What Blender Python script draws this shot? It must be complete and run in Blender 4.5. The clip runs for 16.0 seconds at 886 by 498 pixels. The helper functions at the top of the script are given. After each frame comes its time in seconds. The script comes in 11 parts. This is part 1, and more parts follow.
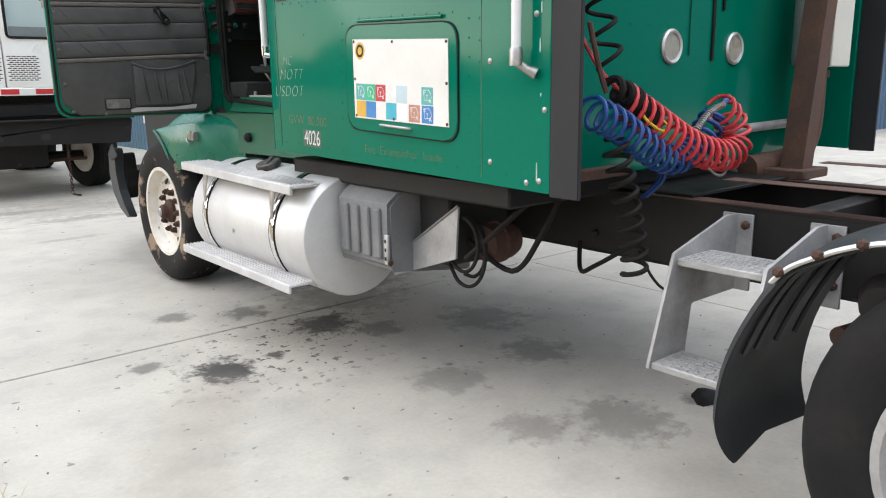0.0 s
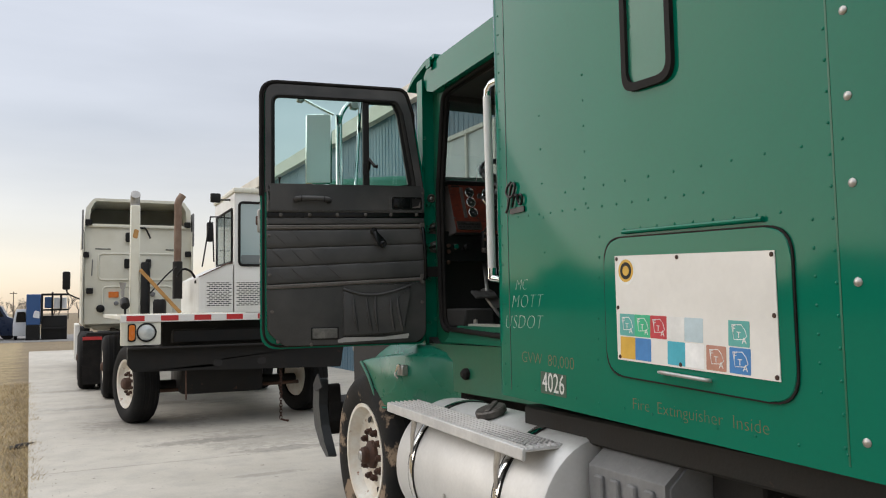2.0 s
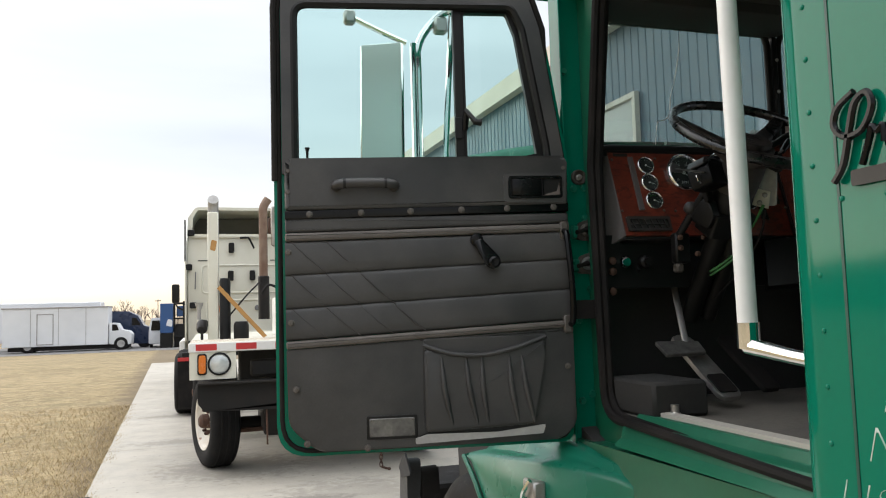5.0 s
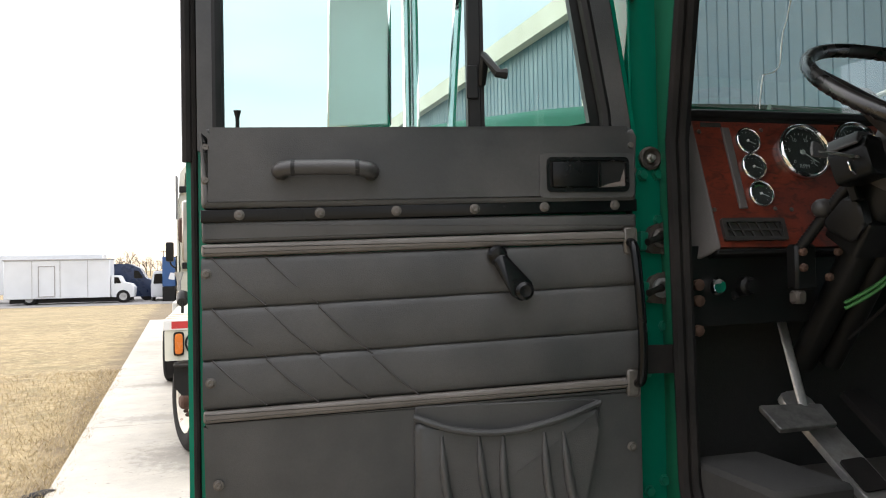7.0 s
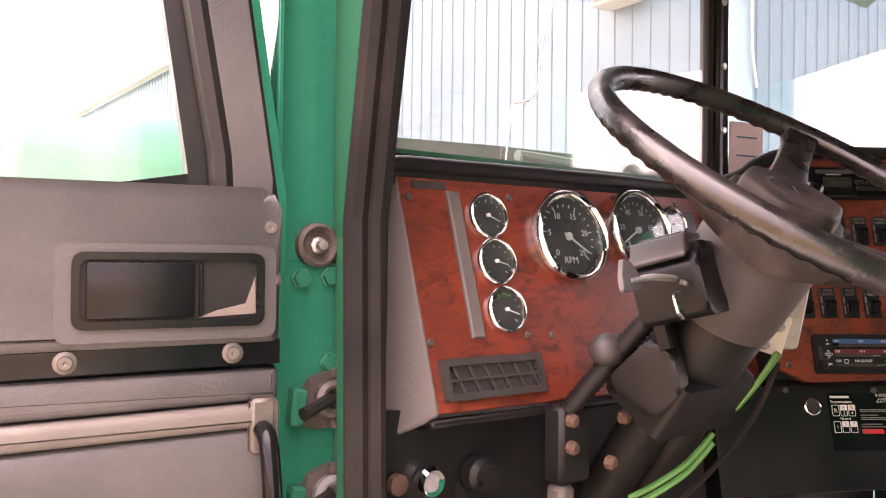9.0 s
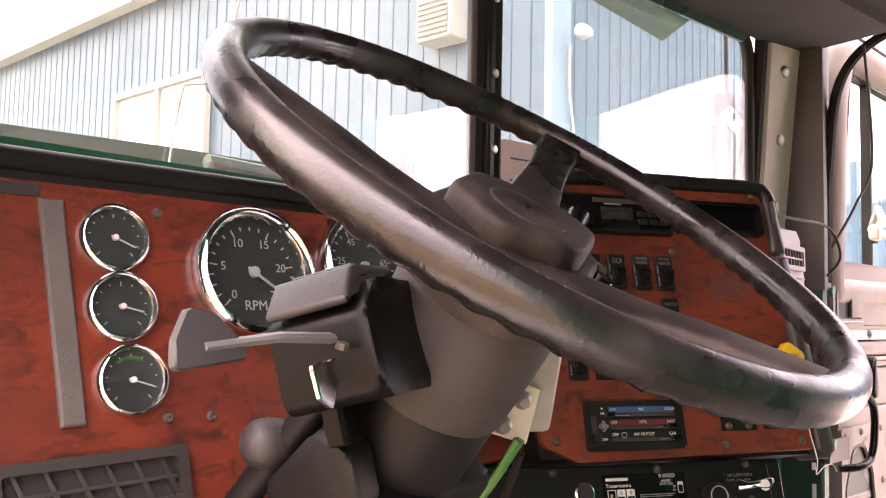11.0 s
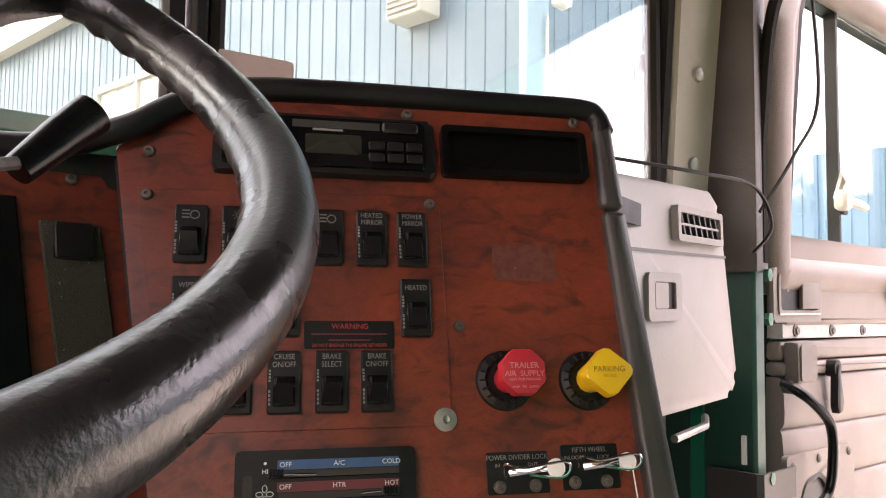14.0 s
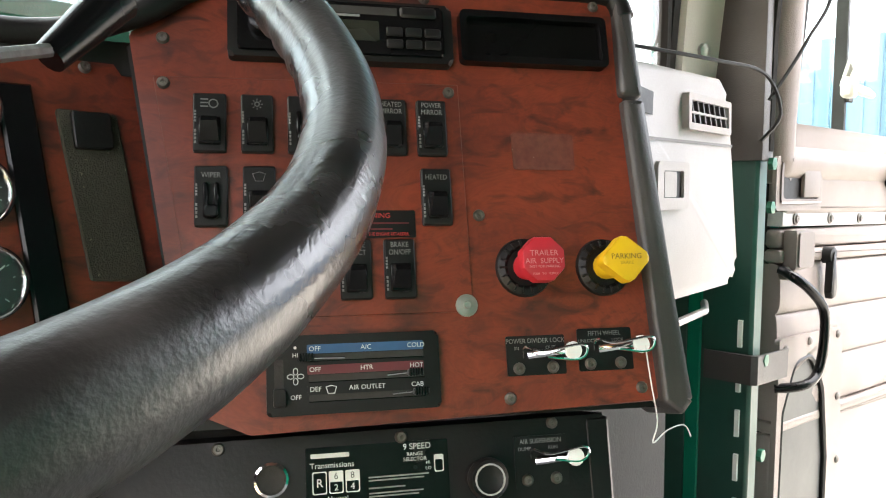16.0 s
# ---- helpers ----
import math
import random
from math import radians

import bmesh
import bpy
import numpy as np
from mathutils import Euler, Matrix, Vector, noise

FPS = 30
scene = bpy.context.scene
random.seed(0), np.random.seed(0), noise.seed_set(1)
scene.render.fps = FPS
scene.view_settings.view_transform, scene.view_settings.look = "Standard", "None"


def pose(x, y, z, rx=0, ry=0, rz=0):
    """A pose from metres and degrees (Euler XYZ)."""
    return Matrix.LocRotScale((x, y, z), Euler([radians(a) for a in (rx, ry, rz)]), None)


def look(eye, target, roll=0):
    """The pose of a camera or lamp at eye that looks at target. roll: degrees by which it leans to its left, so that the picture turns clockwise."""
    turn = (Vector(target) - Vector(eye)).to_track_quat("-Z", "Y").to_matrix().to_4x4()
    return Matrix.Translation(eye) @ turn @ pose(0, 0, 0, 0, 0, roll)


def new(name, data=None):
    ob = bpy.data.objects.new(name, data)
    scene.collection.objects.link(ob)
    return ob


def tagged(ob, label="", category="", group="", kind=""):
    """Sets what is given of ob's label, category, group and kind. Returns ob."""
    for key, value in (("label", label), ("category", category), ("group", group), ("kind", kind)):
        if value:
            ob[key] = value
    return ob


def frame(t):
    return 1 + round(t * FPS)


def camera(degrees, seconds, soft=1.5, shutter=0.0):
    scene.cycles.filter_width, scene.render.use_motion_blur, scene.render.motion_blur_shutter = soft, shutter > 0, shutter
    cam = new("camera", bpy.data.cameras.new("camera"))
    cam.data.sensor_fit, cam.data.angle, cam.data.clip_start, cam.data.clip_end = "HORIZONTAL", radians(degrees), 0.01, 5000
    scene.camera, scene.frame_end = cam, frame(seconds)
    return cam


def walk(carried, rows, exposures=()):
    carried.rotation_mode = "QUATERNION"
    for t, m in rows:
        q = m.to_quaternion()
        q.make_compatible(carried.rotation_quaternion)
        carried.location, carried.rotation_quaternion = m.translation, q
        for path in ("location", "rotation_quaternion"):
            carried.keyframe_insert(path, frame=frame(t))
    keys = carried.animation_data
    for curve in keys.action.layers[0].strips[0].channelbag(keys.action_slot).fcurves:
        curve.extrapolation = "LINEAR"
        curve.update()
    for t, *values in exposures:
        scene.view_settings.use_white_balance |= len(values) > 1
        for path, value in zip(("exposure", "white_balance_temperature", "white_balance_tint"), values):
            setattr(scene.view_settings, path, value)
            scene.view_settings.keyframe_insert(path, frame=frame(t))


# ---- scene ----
cam = camera(59.8, 16.0, soft=1.1, shutter=0.0)
PATH = [
    (0, (-1.946, 0.584, 1.41), (-0.68, 2.072, 0.983), -0.8),
    (0.5, (-1.887, 0.715, 1.384), (-0.954, 2.475, 1.202), -1.2),
    (1, (-1.767, 0.918, 1.387), (-0.898, 2.716, 1.268), -1.0),
    (1.5, (-1.68, 1.14, 1.42), (-0.812, 2.942, 1.469), -0.9),
    (2, (-1.591, 1.451, 1.439), (-0.72, 3.245, 1.585), -1.0),
    (2.5, (-1.504, 1.737, 1.47), (-0.636, 3.533, 1.622), -1.2),
    (3, (-1.327, 2.104, 1.526), (-0.48, 3.91, 1.675), -1.4),
    (3.5, (-1.234, 2.414, 1.546), (-0.487, 4.264, 1.699), -1.5),
    (4, (-1.163, 2.758, 1.587), (-0.505, 4.64, 1.745), -1.4),
    (4.5, (-1.001, 3.033, 1.608), (-0.378, 4.927, 1.765), -1.6),
    (5, (-0.848, 3.259, 1.646), (-0.267, 5.166, 1.804), -1.7),
    (5.2, (-0.824, 3.319, 1.646), (-0.267, 5.233, 1.804), -1.6),
    (7.3, (-0.543, 4.168, 1.869), (0.030, 6.084, 1.901), -1.0),
    (7.5, (-0.502, 4.249, 1.879), (0.113, 6.151, 1.919), -0.9),
    (8, (-0.401, 4.504, 1.960), (0.394, 6.339, 1.981), -0.7),
    (8.5, (-0.258, 4.695, 2.031), (0.811, 6.385, 2.033), 0.0),
    (9, (-0.090, 4.744, 2.062), (1.104, 6.346, 2.078), 0.6),
    (9.2, (-0.048, 4.758, 2.056), (1.190, 6.327, 2.082), 0.7),
    (11.4, (0.365, 4.87, 2.076), (1.906, 6.139, 2.201), 0.9),
    (11.5, (0.396, 4.872, 2.088), (1.951, 6.124, 2.208), 0.8),
    (12, (0.487, 4.856, 2.125), (2.114, 6.013, 2.237), 0.9),
    (12.5, (0.607, 4.866, 2.129), (2.266, 5.978, 2.251), 0.8),
    (13, (0.7, 4.853, 2.115), (2.182, 6.19, 2.236), 0.6),
    (13.5, (0.764, 4.841, 2.086), (2.207, 6.22, 2.213), 0.6),
    (14, (0.789, 4.858, 2.06), (2.235, 6.235, 2.184), 0.6),
    (14.5, (0.8, 4.872, 2.036), (2.253, 6.245, 2.108), 0.4),
    (15, (0.802, 4.885, 2.022), (2.263, 6.249, 1.957), 0.5),
    (15.5, (0.786, 4.875, 2.043), (2.248, 6.231, 1.893), 0.6),
    (16, (0.768, 4.873, 2.059), (2.23, 6.227, 1.899), 0.4),
]
EXPOSURE = [(0, 0.72, 6120, 11), (0.3, 0.54, 6120, 11), (0.6, 0.36, 6150, 11), (1.0, 0.25, 6250, 11), (1.4, 0.0, 6350, 11), (3.5, 0.2, 6500, 10), (5.2, 0.5, 6500, 10), (7.4, 1.35, 6600, 14), (8.1, 2.5, 7500, 30), (9.2, 3.25, 8000, 46), (11.3, 2.95, 7850, 40), (12.5, 2.58, 7850, 32), (13.2, 2.9, 7850, 34), (14.5, 3.2, 7300, 26), (15.2, 3.6, 7000, 15), (16, 3.6, 6900, 14)]
walk(cam, [(t, look(eye, target, roll)) for t, eye, target, roll in PATH], EXPOSURE)

# ---- light: a bright overcast sky, a weak broad sun behind the clouds ----
SUN_AZ, SUN_EL = -48.0, 24.0   # degrees from +y towards +x, and above the horizon
world = bpy.data.worlds.new("overcast_sky")
scene.world = world
world.use_nodes = True
wn, wl = world.node_tree.nodes, world.node_tree.links
wn.clear()
w_out, w_bg = wn.new("ShaderNodeOutputWorld"), wn.new("ShaderNodeBackground")
w_sky = wn.new("ShaderNodeTexSky")
w_sky.sky_type, w_sky.sun_disc = "NISHITA", False
w_sky.sun_elevation, w_sky.sun_rotation = radians(SUN_EL), radians(SUN_AZ)
w_co, w_sep = wn.new("ShaderNodeTexCoord"), wn.new("ShaderNodeSeparateXYZ")
wl.new(w_co.outputs["Generated"], w_sep.inputs[0])
w_ramp = wn.new("ShaderNodeValToRGB")
for pos, c in ((0.0, (0.51, 0.435, 0.37, 1)), (0.03, (0.68, 0.59, 0.51, 1)), (0.10, (0.61, 0.56, 0.52, 1)), (0.22, (0.50, 0.49, 0.495, 1)), (0.45, (0.65, 0.66, 0.685, 1)), (1.0, (2.35, 2.37, 2.40, 1))):
    e = w_ramp.color_ramp.elements.new(pos) if pos not in (0.0, 1.0) else w_ramp.color_ramp.elements[0 if pos == 0 else -1]
    e.color = c
wl.new(w_sep.outputs["Z"], w_ramp.inputs[0])
w_map = wn.new("ShaderNodeMapping")
w_map.inputs["Scale"].default_value = (1.2, 1.2, 7.0)
wl.new(w_co.outputs["Generated"], w_map.inputs[0])
w_noise = wn.new("ShaderNodeTexNoise")
w_noise.inputs["Scale"].default_value, w_noise.inputs["Detail"].default_value = 1.6, 5.0
wl.new(w_map.outputs[0], w_noise.inputs["Vector"])
w_cl = wn.new("ShaderNodeMapRange")
w_cl.inputs["From Min"].default_value, w_cl.inputs["From Max"].default_value = 0.3, 0.75
w_cl.inputs["To Min"].default_value, w_cl.inputs["To Max"].default_value = 0.86, 1.12
wl.new(w_noise.outputs["Fac"], w_cl.inputs["Value"])
w_mul = wn.new("ShaderNodeVectorMath")
w_mul.operation = "SCALE"
wl.new(w_ramp.outputs[0], w_mul.inputs[0])
wl.new(w_cl.outputs[0], w_mul.inputs["Scale"])
w_sc = wn.new("ShaderNodeVectorMath")
w_sc.operation = "SCALE"
w_sc.inputs["Scale"].default_value = 0.05
wl.new(w_sky.outputs[0], w_sc.inputs[0])
w_add = wn.new("ShaderNodeVectorMath")
w_add.operation = "ADD"
wl.new(w_mul.outputs[0], w_add.inputs[0])
wl.new(w_sc.outputs[0], w_add.inputs[1])
wl.new(w_add.outputs[0], w_bg.inputs["Color"])
w_bg.inputs["Strength"].default_value = 0.95
wl.new(w_bg.outputs[0], w_out.inputs["Surface"])
sun = new("sun", bpy.data.lights.new("sun", "SUN"))
sun.data.energy, sun.data.angle, sun.data.color = 0.8, radians(50), (1.0, 0.93, 0.84)
_az, _el = radians(SUN_AZ), radians(SUN_EL)
sun.matrix_world = look((0, 0, 0), (-math.sin(_az) * math.cos(_el), -math.cos(_az) * math.cos(_el), -math.sin(_el)))

# ---- materials ----
def mat(name, col, rough=0.5, metal=0.0, col2=None, scale=6.0, amount=0.5, fine=90.0, fine_amt=0.12, bump=0.0, bump_scale=250.0, coat=0.0, rough_var=0.1, spots=None, spot_scale=40.0, spot_at=0.68, spec=0.5):
    """A procedural surface: a base colour, broad patches of col2, fine grain, relief, and small spots of wear."""
    m = bpy.data.materials.new(name)
    m.use_nodes = True
    n, l = m.node_tree.nodes, m.node_tree.links
    b = n["Principled BSDF"]
    co = n.new("ShaderNodeTexCoord")

    def noise_node(s, detail=4.0, rgh=0.55):
        t = n.new("ShaderNodeTexNoise")
        t.inputs["Scale"].default_value, t.inputs["Detail"].default_value, t.inputs["Roughness"].default_value = s, detail, rgh
        l.new(co.outputs["Object"], t.inputs["Vector"])
        return t

    def mix(fac, a, c):
        x = n.new("ShaderNodeMix")
        x.data_type = "RGBA"
        l.new(fac, x.inputs["Factor"])
        for sock, v in ((x.inputs["A"], a), (x.inputs["B"], c)):
            if isinstance(v, tuple):
                sock.default_value = (*v[:3], 1)
            else:
                l.new(v, sock)
        return x.outputs["Result"]

    def ramp(sock, lo, hi, a=0.0, c=1.0):
        r = n.new("ShaderNodeMapRange")
        for k, v in (("From Min", lo), ("From Max", hi), ("To Min", a), ("To Max", c)):
            r.inputs[k].default_value = v
        l.new(sock, r.inputs["Value"])
        return r.outputs[0]

    c2 = col2 or tuple(min(1.0, v * 0.72) for v in col)
    big = noise_node(scale)
    out = mix(ramp(big.outputs["Fac"], 0.38, 0.68, 0.0, amount), tuple(col), c2)
    if fine_amt:
        f = noise_node(fine, 3.0)
        out = mix(ramp(f.outputs["Fac"], 0.3, 0.75, 0.0, fine_amt), out, tuple(v * 0.45 for v in col))
    if spots:
        s = noise_node(spot_scale, 5.0, 0.65)
        out = mix(ramp(s.outputs["Fac"], spot_at, spot_at + 0.06), out, spots)
    l.new(out, b.inputs["Base Color"])
    l.new(ramp(big.outputs["Fac"], 0.3, 0.7, max(0.02, rough - rough_var), min(1.0, rough + rough_var)), b.inputs["Roughness"])
    b.inputs["Metallic"].default_value = metal
    b.inputs["Specular IOR Level"].default_value = spec
    b.inputs["Coat Weight"].default_value = coat
    b.inputs["Coat Roughness"].default_value = 0.06
    if bump:
        g = noise_node(bump_scale, 3.0)
        bp = n.new("ShaderNodeBump")
        bp.inputs["Strength"].default_value, bp.inputs["Distance"].default_value = bump, 0.002
        l.new(g.outputs["Fac"], bp.inputs["Height"])
        l.new(bp.outputs[0], b.inputs["Normal"])
    return m


def glass(name, tint, rough=0.0, mirror=0.06, dust=0.0):
    m = bpy.data.materials.new(name)
    m.use_nodes = True
    n, l = m.node_tree.nodes, m.node_tree.links
    n.remove(n["Principled BSDF"])
    tr, gl, mx, lw = n.new("ShaderNodeBsdfTransparent"), n.new("ShaderNodeBsdfGlossy"), n.new("ShaderNodeMixShader"), n.new("ShaderNodeLayerWeight")
    tr.inputs["Color"].default_value, gl.inputs["Roughness"].default_value = (*tint, 1), rough
    lw.inputs["Blend"].default_value = 0.5
    pw, ml = n.new("ShaderNodeMath"), n.new("ShaderNodeMapRange")
    pw.operation, pw.inputs[1].default_value = "POWER", 4.0
    l.new(lw.outputs["Facing"], pw.inputs[0])
    ml.inputs["To Min"].default_value, ml.inputs["To Max"].default_value = mirror, 0.6
    l.new(pw.outputs[0], ml.inputs["Value"])
    l.new(ml.outputs[0], mx.inputs[0])
    l.new(tr.outputs[0], mx.inputs[1])
    l.new(gl.outputs[0], mx.inputs[2])
    last = mx
    if dust:
        # a film of road dust, thicker in smears; it also imitates milky reflected haze
        tl, dx, tx, mr = n.new("ShaderNodeBsdfTranslucent"), n.new("ShaderNodeMixShader"), n.new("ShaderNodeTexNoise"), n.new("ShaderNodeMapRange")
        co = n.new("ShaderNodeTexCoord")
        l.new(co.outputs["Object"], tx.inputs["Vector"])
        tx.inputs["Scale"].default_value, tx.inputs["Detail"].default_value, tx.inputs["Roughness"].default_value = 5.0, 8.0, 0.7
        tl.inputs["Color"].default_value = (0.62, 0.60, 0.56, 1)
        mr.inputs["From Min"].default_value, mr.inputs["From Max"].default_value = 0.35, 0.75
        mr.inputs["To Min"].default_value, mr.inputs["To Max"].default_value = dust * 0.5, dust * 2.2
        l.new(tx.outputs["Fac"], mr.inputs["Value"])
        l.new(mr.outputs[0], dx.inputs[0])
        l.new(mx.outputs[0], dx.inputs[1])
        l.new(tl.outputs[0], dx.inputs[2])
        last = dx
    l.new(last.outputs[0], n["Material Output"].inputs["Surface"])
    return m


GREEN = mat("green_paint", (0.0010, 0.130, 0.078), 0.085, 0, (0.0015, 0.150, 0.094), 1.3, 0.6, 60, 0.06, rough_var=0.03, spots=(0.18, 0.30, 0.25), spot_scale=14, spot_at=0.76, spec=0.22)
GREEN_HOOD = mat("dusty_green_hood", (0.004, 0.092, 0.057), 0.5, 0, (0.010, 0.112, 0.072), 2, 0.6, 40, 0.04)
GREEN_HOOD.node_tree.nodes["Principled BSDF"].inputs["Specular IOR Level"].default_value = 0.06
GREEN_DULL = mat("green_paint_worn", (0.006, 0.10, 0.052), 0.4, 0, (0.015, 0.14, 0.08), 3, 0.6, 40, 0.2, spots=(0.30, 0.30, 0.26), spot_scale=22, spot_at=0.72)
GREEN_LIP = mat("green_paint_faded", (0.003, 0.125, 0.074), 0.30, 0, (0.014, 0.155, 0.098), 3.2, 0.6, 40, 0.12, spots=(0.35, 0.40, 0.36), spot_scale=30, spot_at=0.745)
BLACK = mat("black_plastic", (0.0062, 0.006, 0.006), 0.45, 0, (0.014, 0.013, 0.0125), 12, 0.6, 160, 0.2, bump=0.12, spec=0.25)
BLACK_GLOSS = mat("black_gloss_plastic", (0.004, 0.004, 0.0045), 0.22, 0, (0.007, 0.007, 0.007), 12, 0.5, 160, 0.1, spec=0.2)
RUBBER = mat("black_rubber", (0.010, 0.0092, 0.0088), 0.68, 0, (0.026, 0.022, 0.020), 7, 0.7, 90, 0.2, bump=0.25, spec=0.14)
GUARD = mat("scuffed_black_plastic", (0.026, 0.028, 0.030), 0.5, 0, (0.048, 0.049, 0.050), 7, 0.8, 90, 0.25, bump=0.25, bump_scale=160, spec=0.4)
TYRE_MUDDY = mat("muddy_tyre_rubber", (0.009, 0.009, 0.0092), 0.85, 0, (0.034, 0.029, 0.024), 5, 0.8, 60, 0.25, bump=0.4, spots=(0.24, 0.175, 0.12), spot_scale=4.5, spot_at=0.56, spec=0.2)
TYRE = mat("dusty_tyre_rubber", (0.008, 0.008, 0.0085), 0.85, 0, (0.024, 0.022, 0.020), 5, 0.7, 60, 0.25, bump=0.35, spots=(0.16, 0.11, 0.075), spot_scale=5, spot_at=0.73, spec=0.2)
STRIP = mat("grey_rubber_strip", (0.020, 0.020, 0.022), 0.65, 0, (0.035, 0.035, 0.035), 6, 0.5, 90, 0.2, bump=0.2, spec=0.3)
FRAME = mat("greasy_black_frame", (0.008, 0.0075, 0.007), 0.6, 0.0, (0.020, 0.016, 0.013), 5, 0.8, 50, 0.3, bump=0.4, bump_scale=80, spots=(0.07, 0.033, 0.02), spot_scale=9, spot_at=0.66, spec=0.3)
RUST = mat("rusty_steel", (0.078, 0.040, 0.027), 0.8, 0.1, (0.13, 0.068, 0.043), 7, 0.8, 60, 0.4, bump=0.5, bump_scale=90)
ALU = mat("weathered_aluminium", (0.60, 0.59, 0.57), 0.42, 0.75, (0.42, 0.41, 0.40), 4, 0.7, 50, 0.15, bump=0.1, rough_var=0.12)
ALU_TANK = mat("oxidised_tank_aluminium", (0.62, 0.61, 0.59), 0.5, 0.35, (0.50, 0.49, 0.47), 3, 0.7, 60, 0.12, bump=0.12, rough_var=0.08)
DARKGREEN = mat("dark_green_post", (0.004, 0.050, 0.034), 0.4, 0, (0.006, 0.04, 0.03), 4, 0.6, 50, 0.2)
ALU_DULL = mat("dull_grey_aluminium", (0.42, 0.41, 0.395), 0.6, 0.35, (0.27, 0.26, 0.25), 6, 0.8, 60, 0.3, bump=0.25)
GREYPLAST = mat("faded_grey_plastic", (0.15, 0.15, 0.15), 0.65, 0, (0.23, 0.23, 0.225), 5, 0.7, 60, 0.25, bump=0.3)
CHROME = mat("chrome", (0.82, 0.82, 0.82), 0.08, 1.0, (0.7, 0.7, 0.7), 10, 0.5, 100, 0.05, rough_var=0.05)
STEEL = mat("worn_steel", (0.45, 0.44, 0.42), 0.4, 0.8, (0.28, 0.24, 0.2), 20, 0.6, 120, 0.3, bump=0.1)
SCUFFED = mat("scuffed_metal_plate", (0.17, 0.165, 0.155), 0.42, 0.5, (0.07, 0.068, 0.064), 26, 0.85, 120, 0.4, bump=0.2)
SCREW = mat("dull_screw_steel", (0.125, 0.112, 0.10), 0.5, 0.5, (0.07, 0.062, 0.055), 60, 0.7, 200, 0.3, bump=0.1)
HINGE = mat("dusty_hinge_grease", (0.055, 0.045, 0.038), 0.7, 0.1, (0.11, 0.092, 0.078), 30, 0.8, 150, 0.35, bump=0.3)
WHITE = mat("white_paint", (0.72, 0.71, 0.68), 0.35, 0, (0.60, 0.58, 0.53), 2, 0.6, 40, 0.06, spots=(0.35, 0.25, 0.16), spot_scale=16, spot_at=0.74)
CREAM = mat("cream_white_paint", (0.70, 0.68, 0.58), 0.35, 0, (0.58, 0.55, 0.44), 1.2, 0.7, 30, 0.06, spots=(0.40, 0.30, 0.16), spot_scale=6, spot_at=0.75)
WHITE_GRIP = mat("white_tube", (0.75, 0.75, 0.74), 0.35, 0, (0.6, 0.6, 0.58), 5, 0.5, 60, 0.06)
RIM = mat("white_rim_rusting", (0.70, 0.67, 0.60), 0.5, 0, (0.60, 0.50, 0.38), 9, 0.8, 60, 0.15, spots=(0.26, 0.12, 0.06), spot_scale=14, spot_at=0.64)
LUG = mat("rusty_lug", (0.05, 0.024, 0.016), 0.8, 0.2, (0.11, 0.05, 0.03), 40, 0.8, 200, 0.4)
CONCRETE_SIGN = mat("white_sign_plate", (0.72, 0.70, 0.66), 0.5, 0, (0.58, 0.56, 0.52), 3, 0.6, 50, 0.08)
VINYL = mat("grey_vinyl_trim", (0.0345, 0.0347, 0.035), 0.42, 0, (0.078, 0.0735, 0.070), 3.5, 0.8, 160, 0.18, bump=0.3, bump_scale=420, rough_var=0.08, spec=0.4)
VINYL_TAN = mat("tan_vinyl_piping", (0.115, 0.10, 0.088), 0.5, 0, (0.08, 0.07, 0.062), 8, 0.8, 160, 0.15, bump=0.3, bump_scale=420)
VINYL_PALE = mat("pale_taupe_vinyl", (0.195, 0.157, 0.139), 0.5, 0, (0.15, 0.122, 0.109), 3.5, 0.8, 160, 0.12, bump=0.35, bump_scale=420)
DASHGREY = mat("grey_dash_plastic", (0.090, 0.080, 0.077), 0.5, 0, (0.13, 0.115, 0.108), 6, 0.7, 200, 0.15, bump=0.4, bump_scale=500)
EDGEGREY = mat("dark_grey_edge_trim", (0.032, 0.029, 0.028), 0.45, 0, (0.048, 0.043, 0.041), 8, 0.7, 200, 0.15, bump=0.2, bump_scale=500)
GLOVE = mat("pale_grey_plastic", (0.31, 0.277, 0.262), 0.5, 0, (0.265, 0.236, 0.224), 4, 0.6, 200, 0.06, bump=0.25, bump_scale=500)
TAUPE = mat("taupe_padded_vinyl", (0.165, 0.125, 0.107), 0.48, 0, (0.125, 0.096, 0.082), 5, 0.7, 160, 0.12, bump=0.3, bump_scale=420)
SURROUND = mat("dark_taupe_vinyl", (0.15, 0.122, 0.108), 0.5, 0, (0.105, 0.086, 0.077), 5, 0.7, 160, 0.15, bump=0.3, bump_scale=420)
POSTVINYL = mat("dark_taupe_post_vinyl", (0.040, 0.032, 0.027), 0.5, 0, (0.026, 0.021, 0.018), 6, 0.7, 160, 0.15, bump=0.3, bump_scale=420)
PILLARGREY = mat("warm_grey_trim", (0.44, 0.41, 0.36), 0.55, 0, (0.37, 0.345, 0.30), 4, 0.6, 200, 0.08, bump=0.2, bump_scale=400)
HEADLINER = mat("dark_headliner", (0.022, 0.020, 0.019), 0.9, 0, (0.034, 0.031, 0.029), 4, 0.6, 120, 0.3, bump=0.4)
FLOORMAT = mat("dusty_floor_mat", (0.11, 0.098, 0.085), 0.85, 0, (0.19, 0.17, 0.14), 3, 0.8, 60, 0.35, bump=0.4)
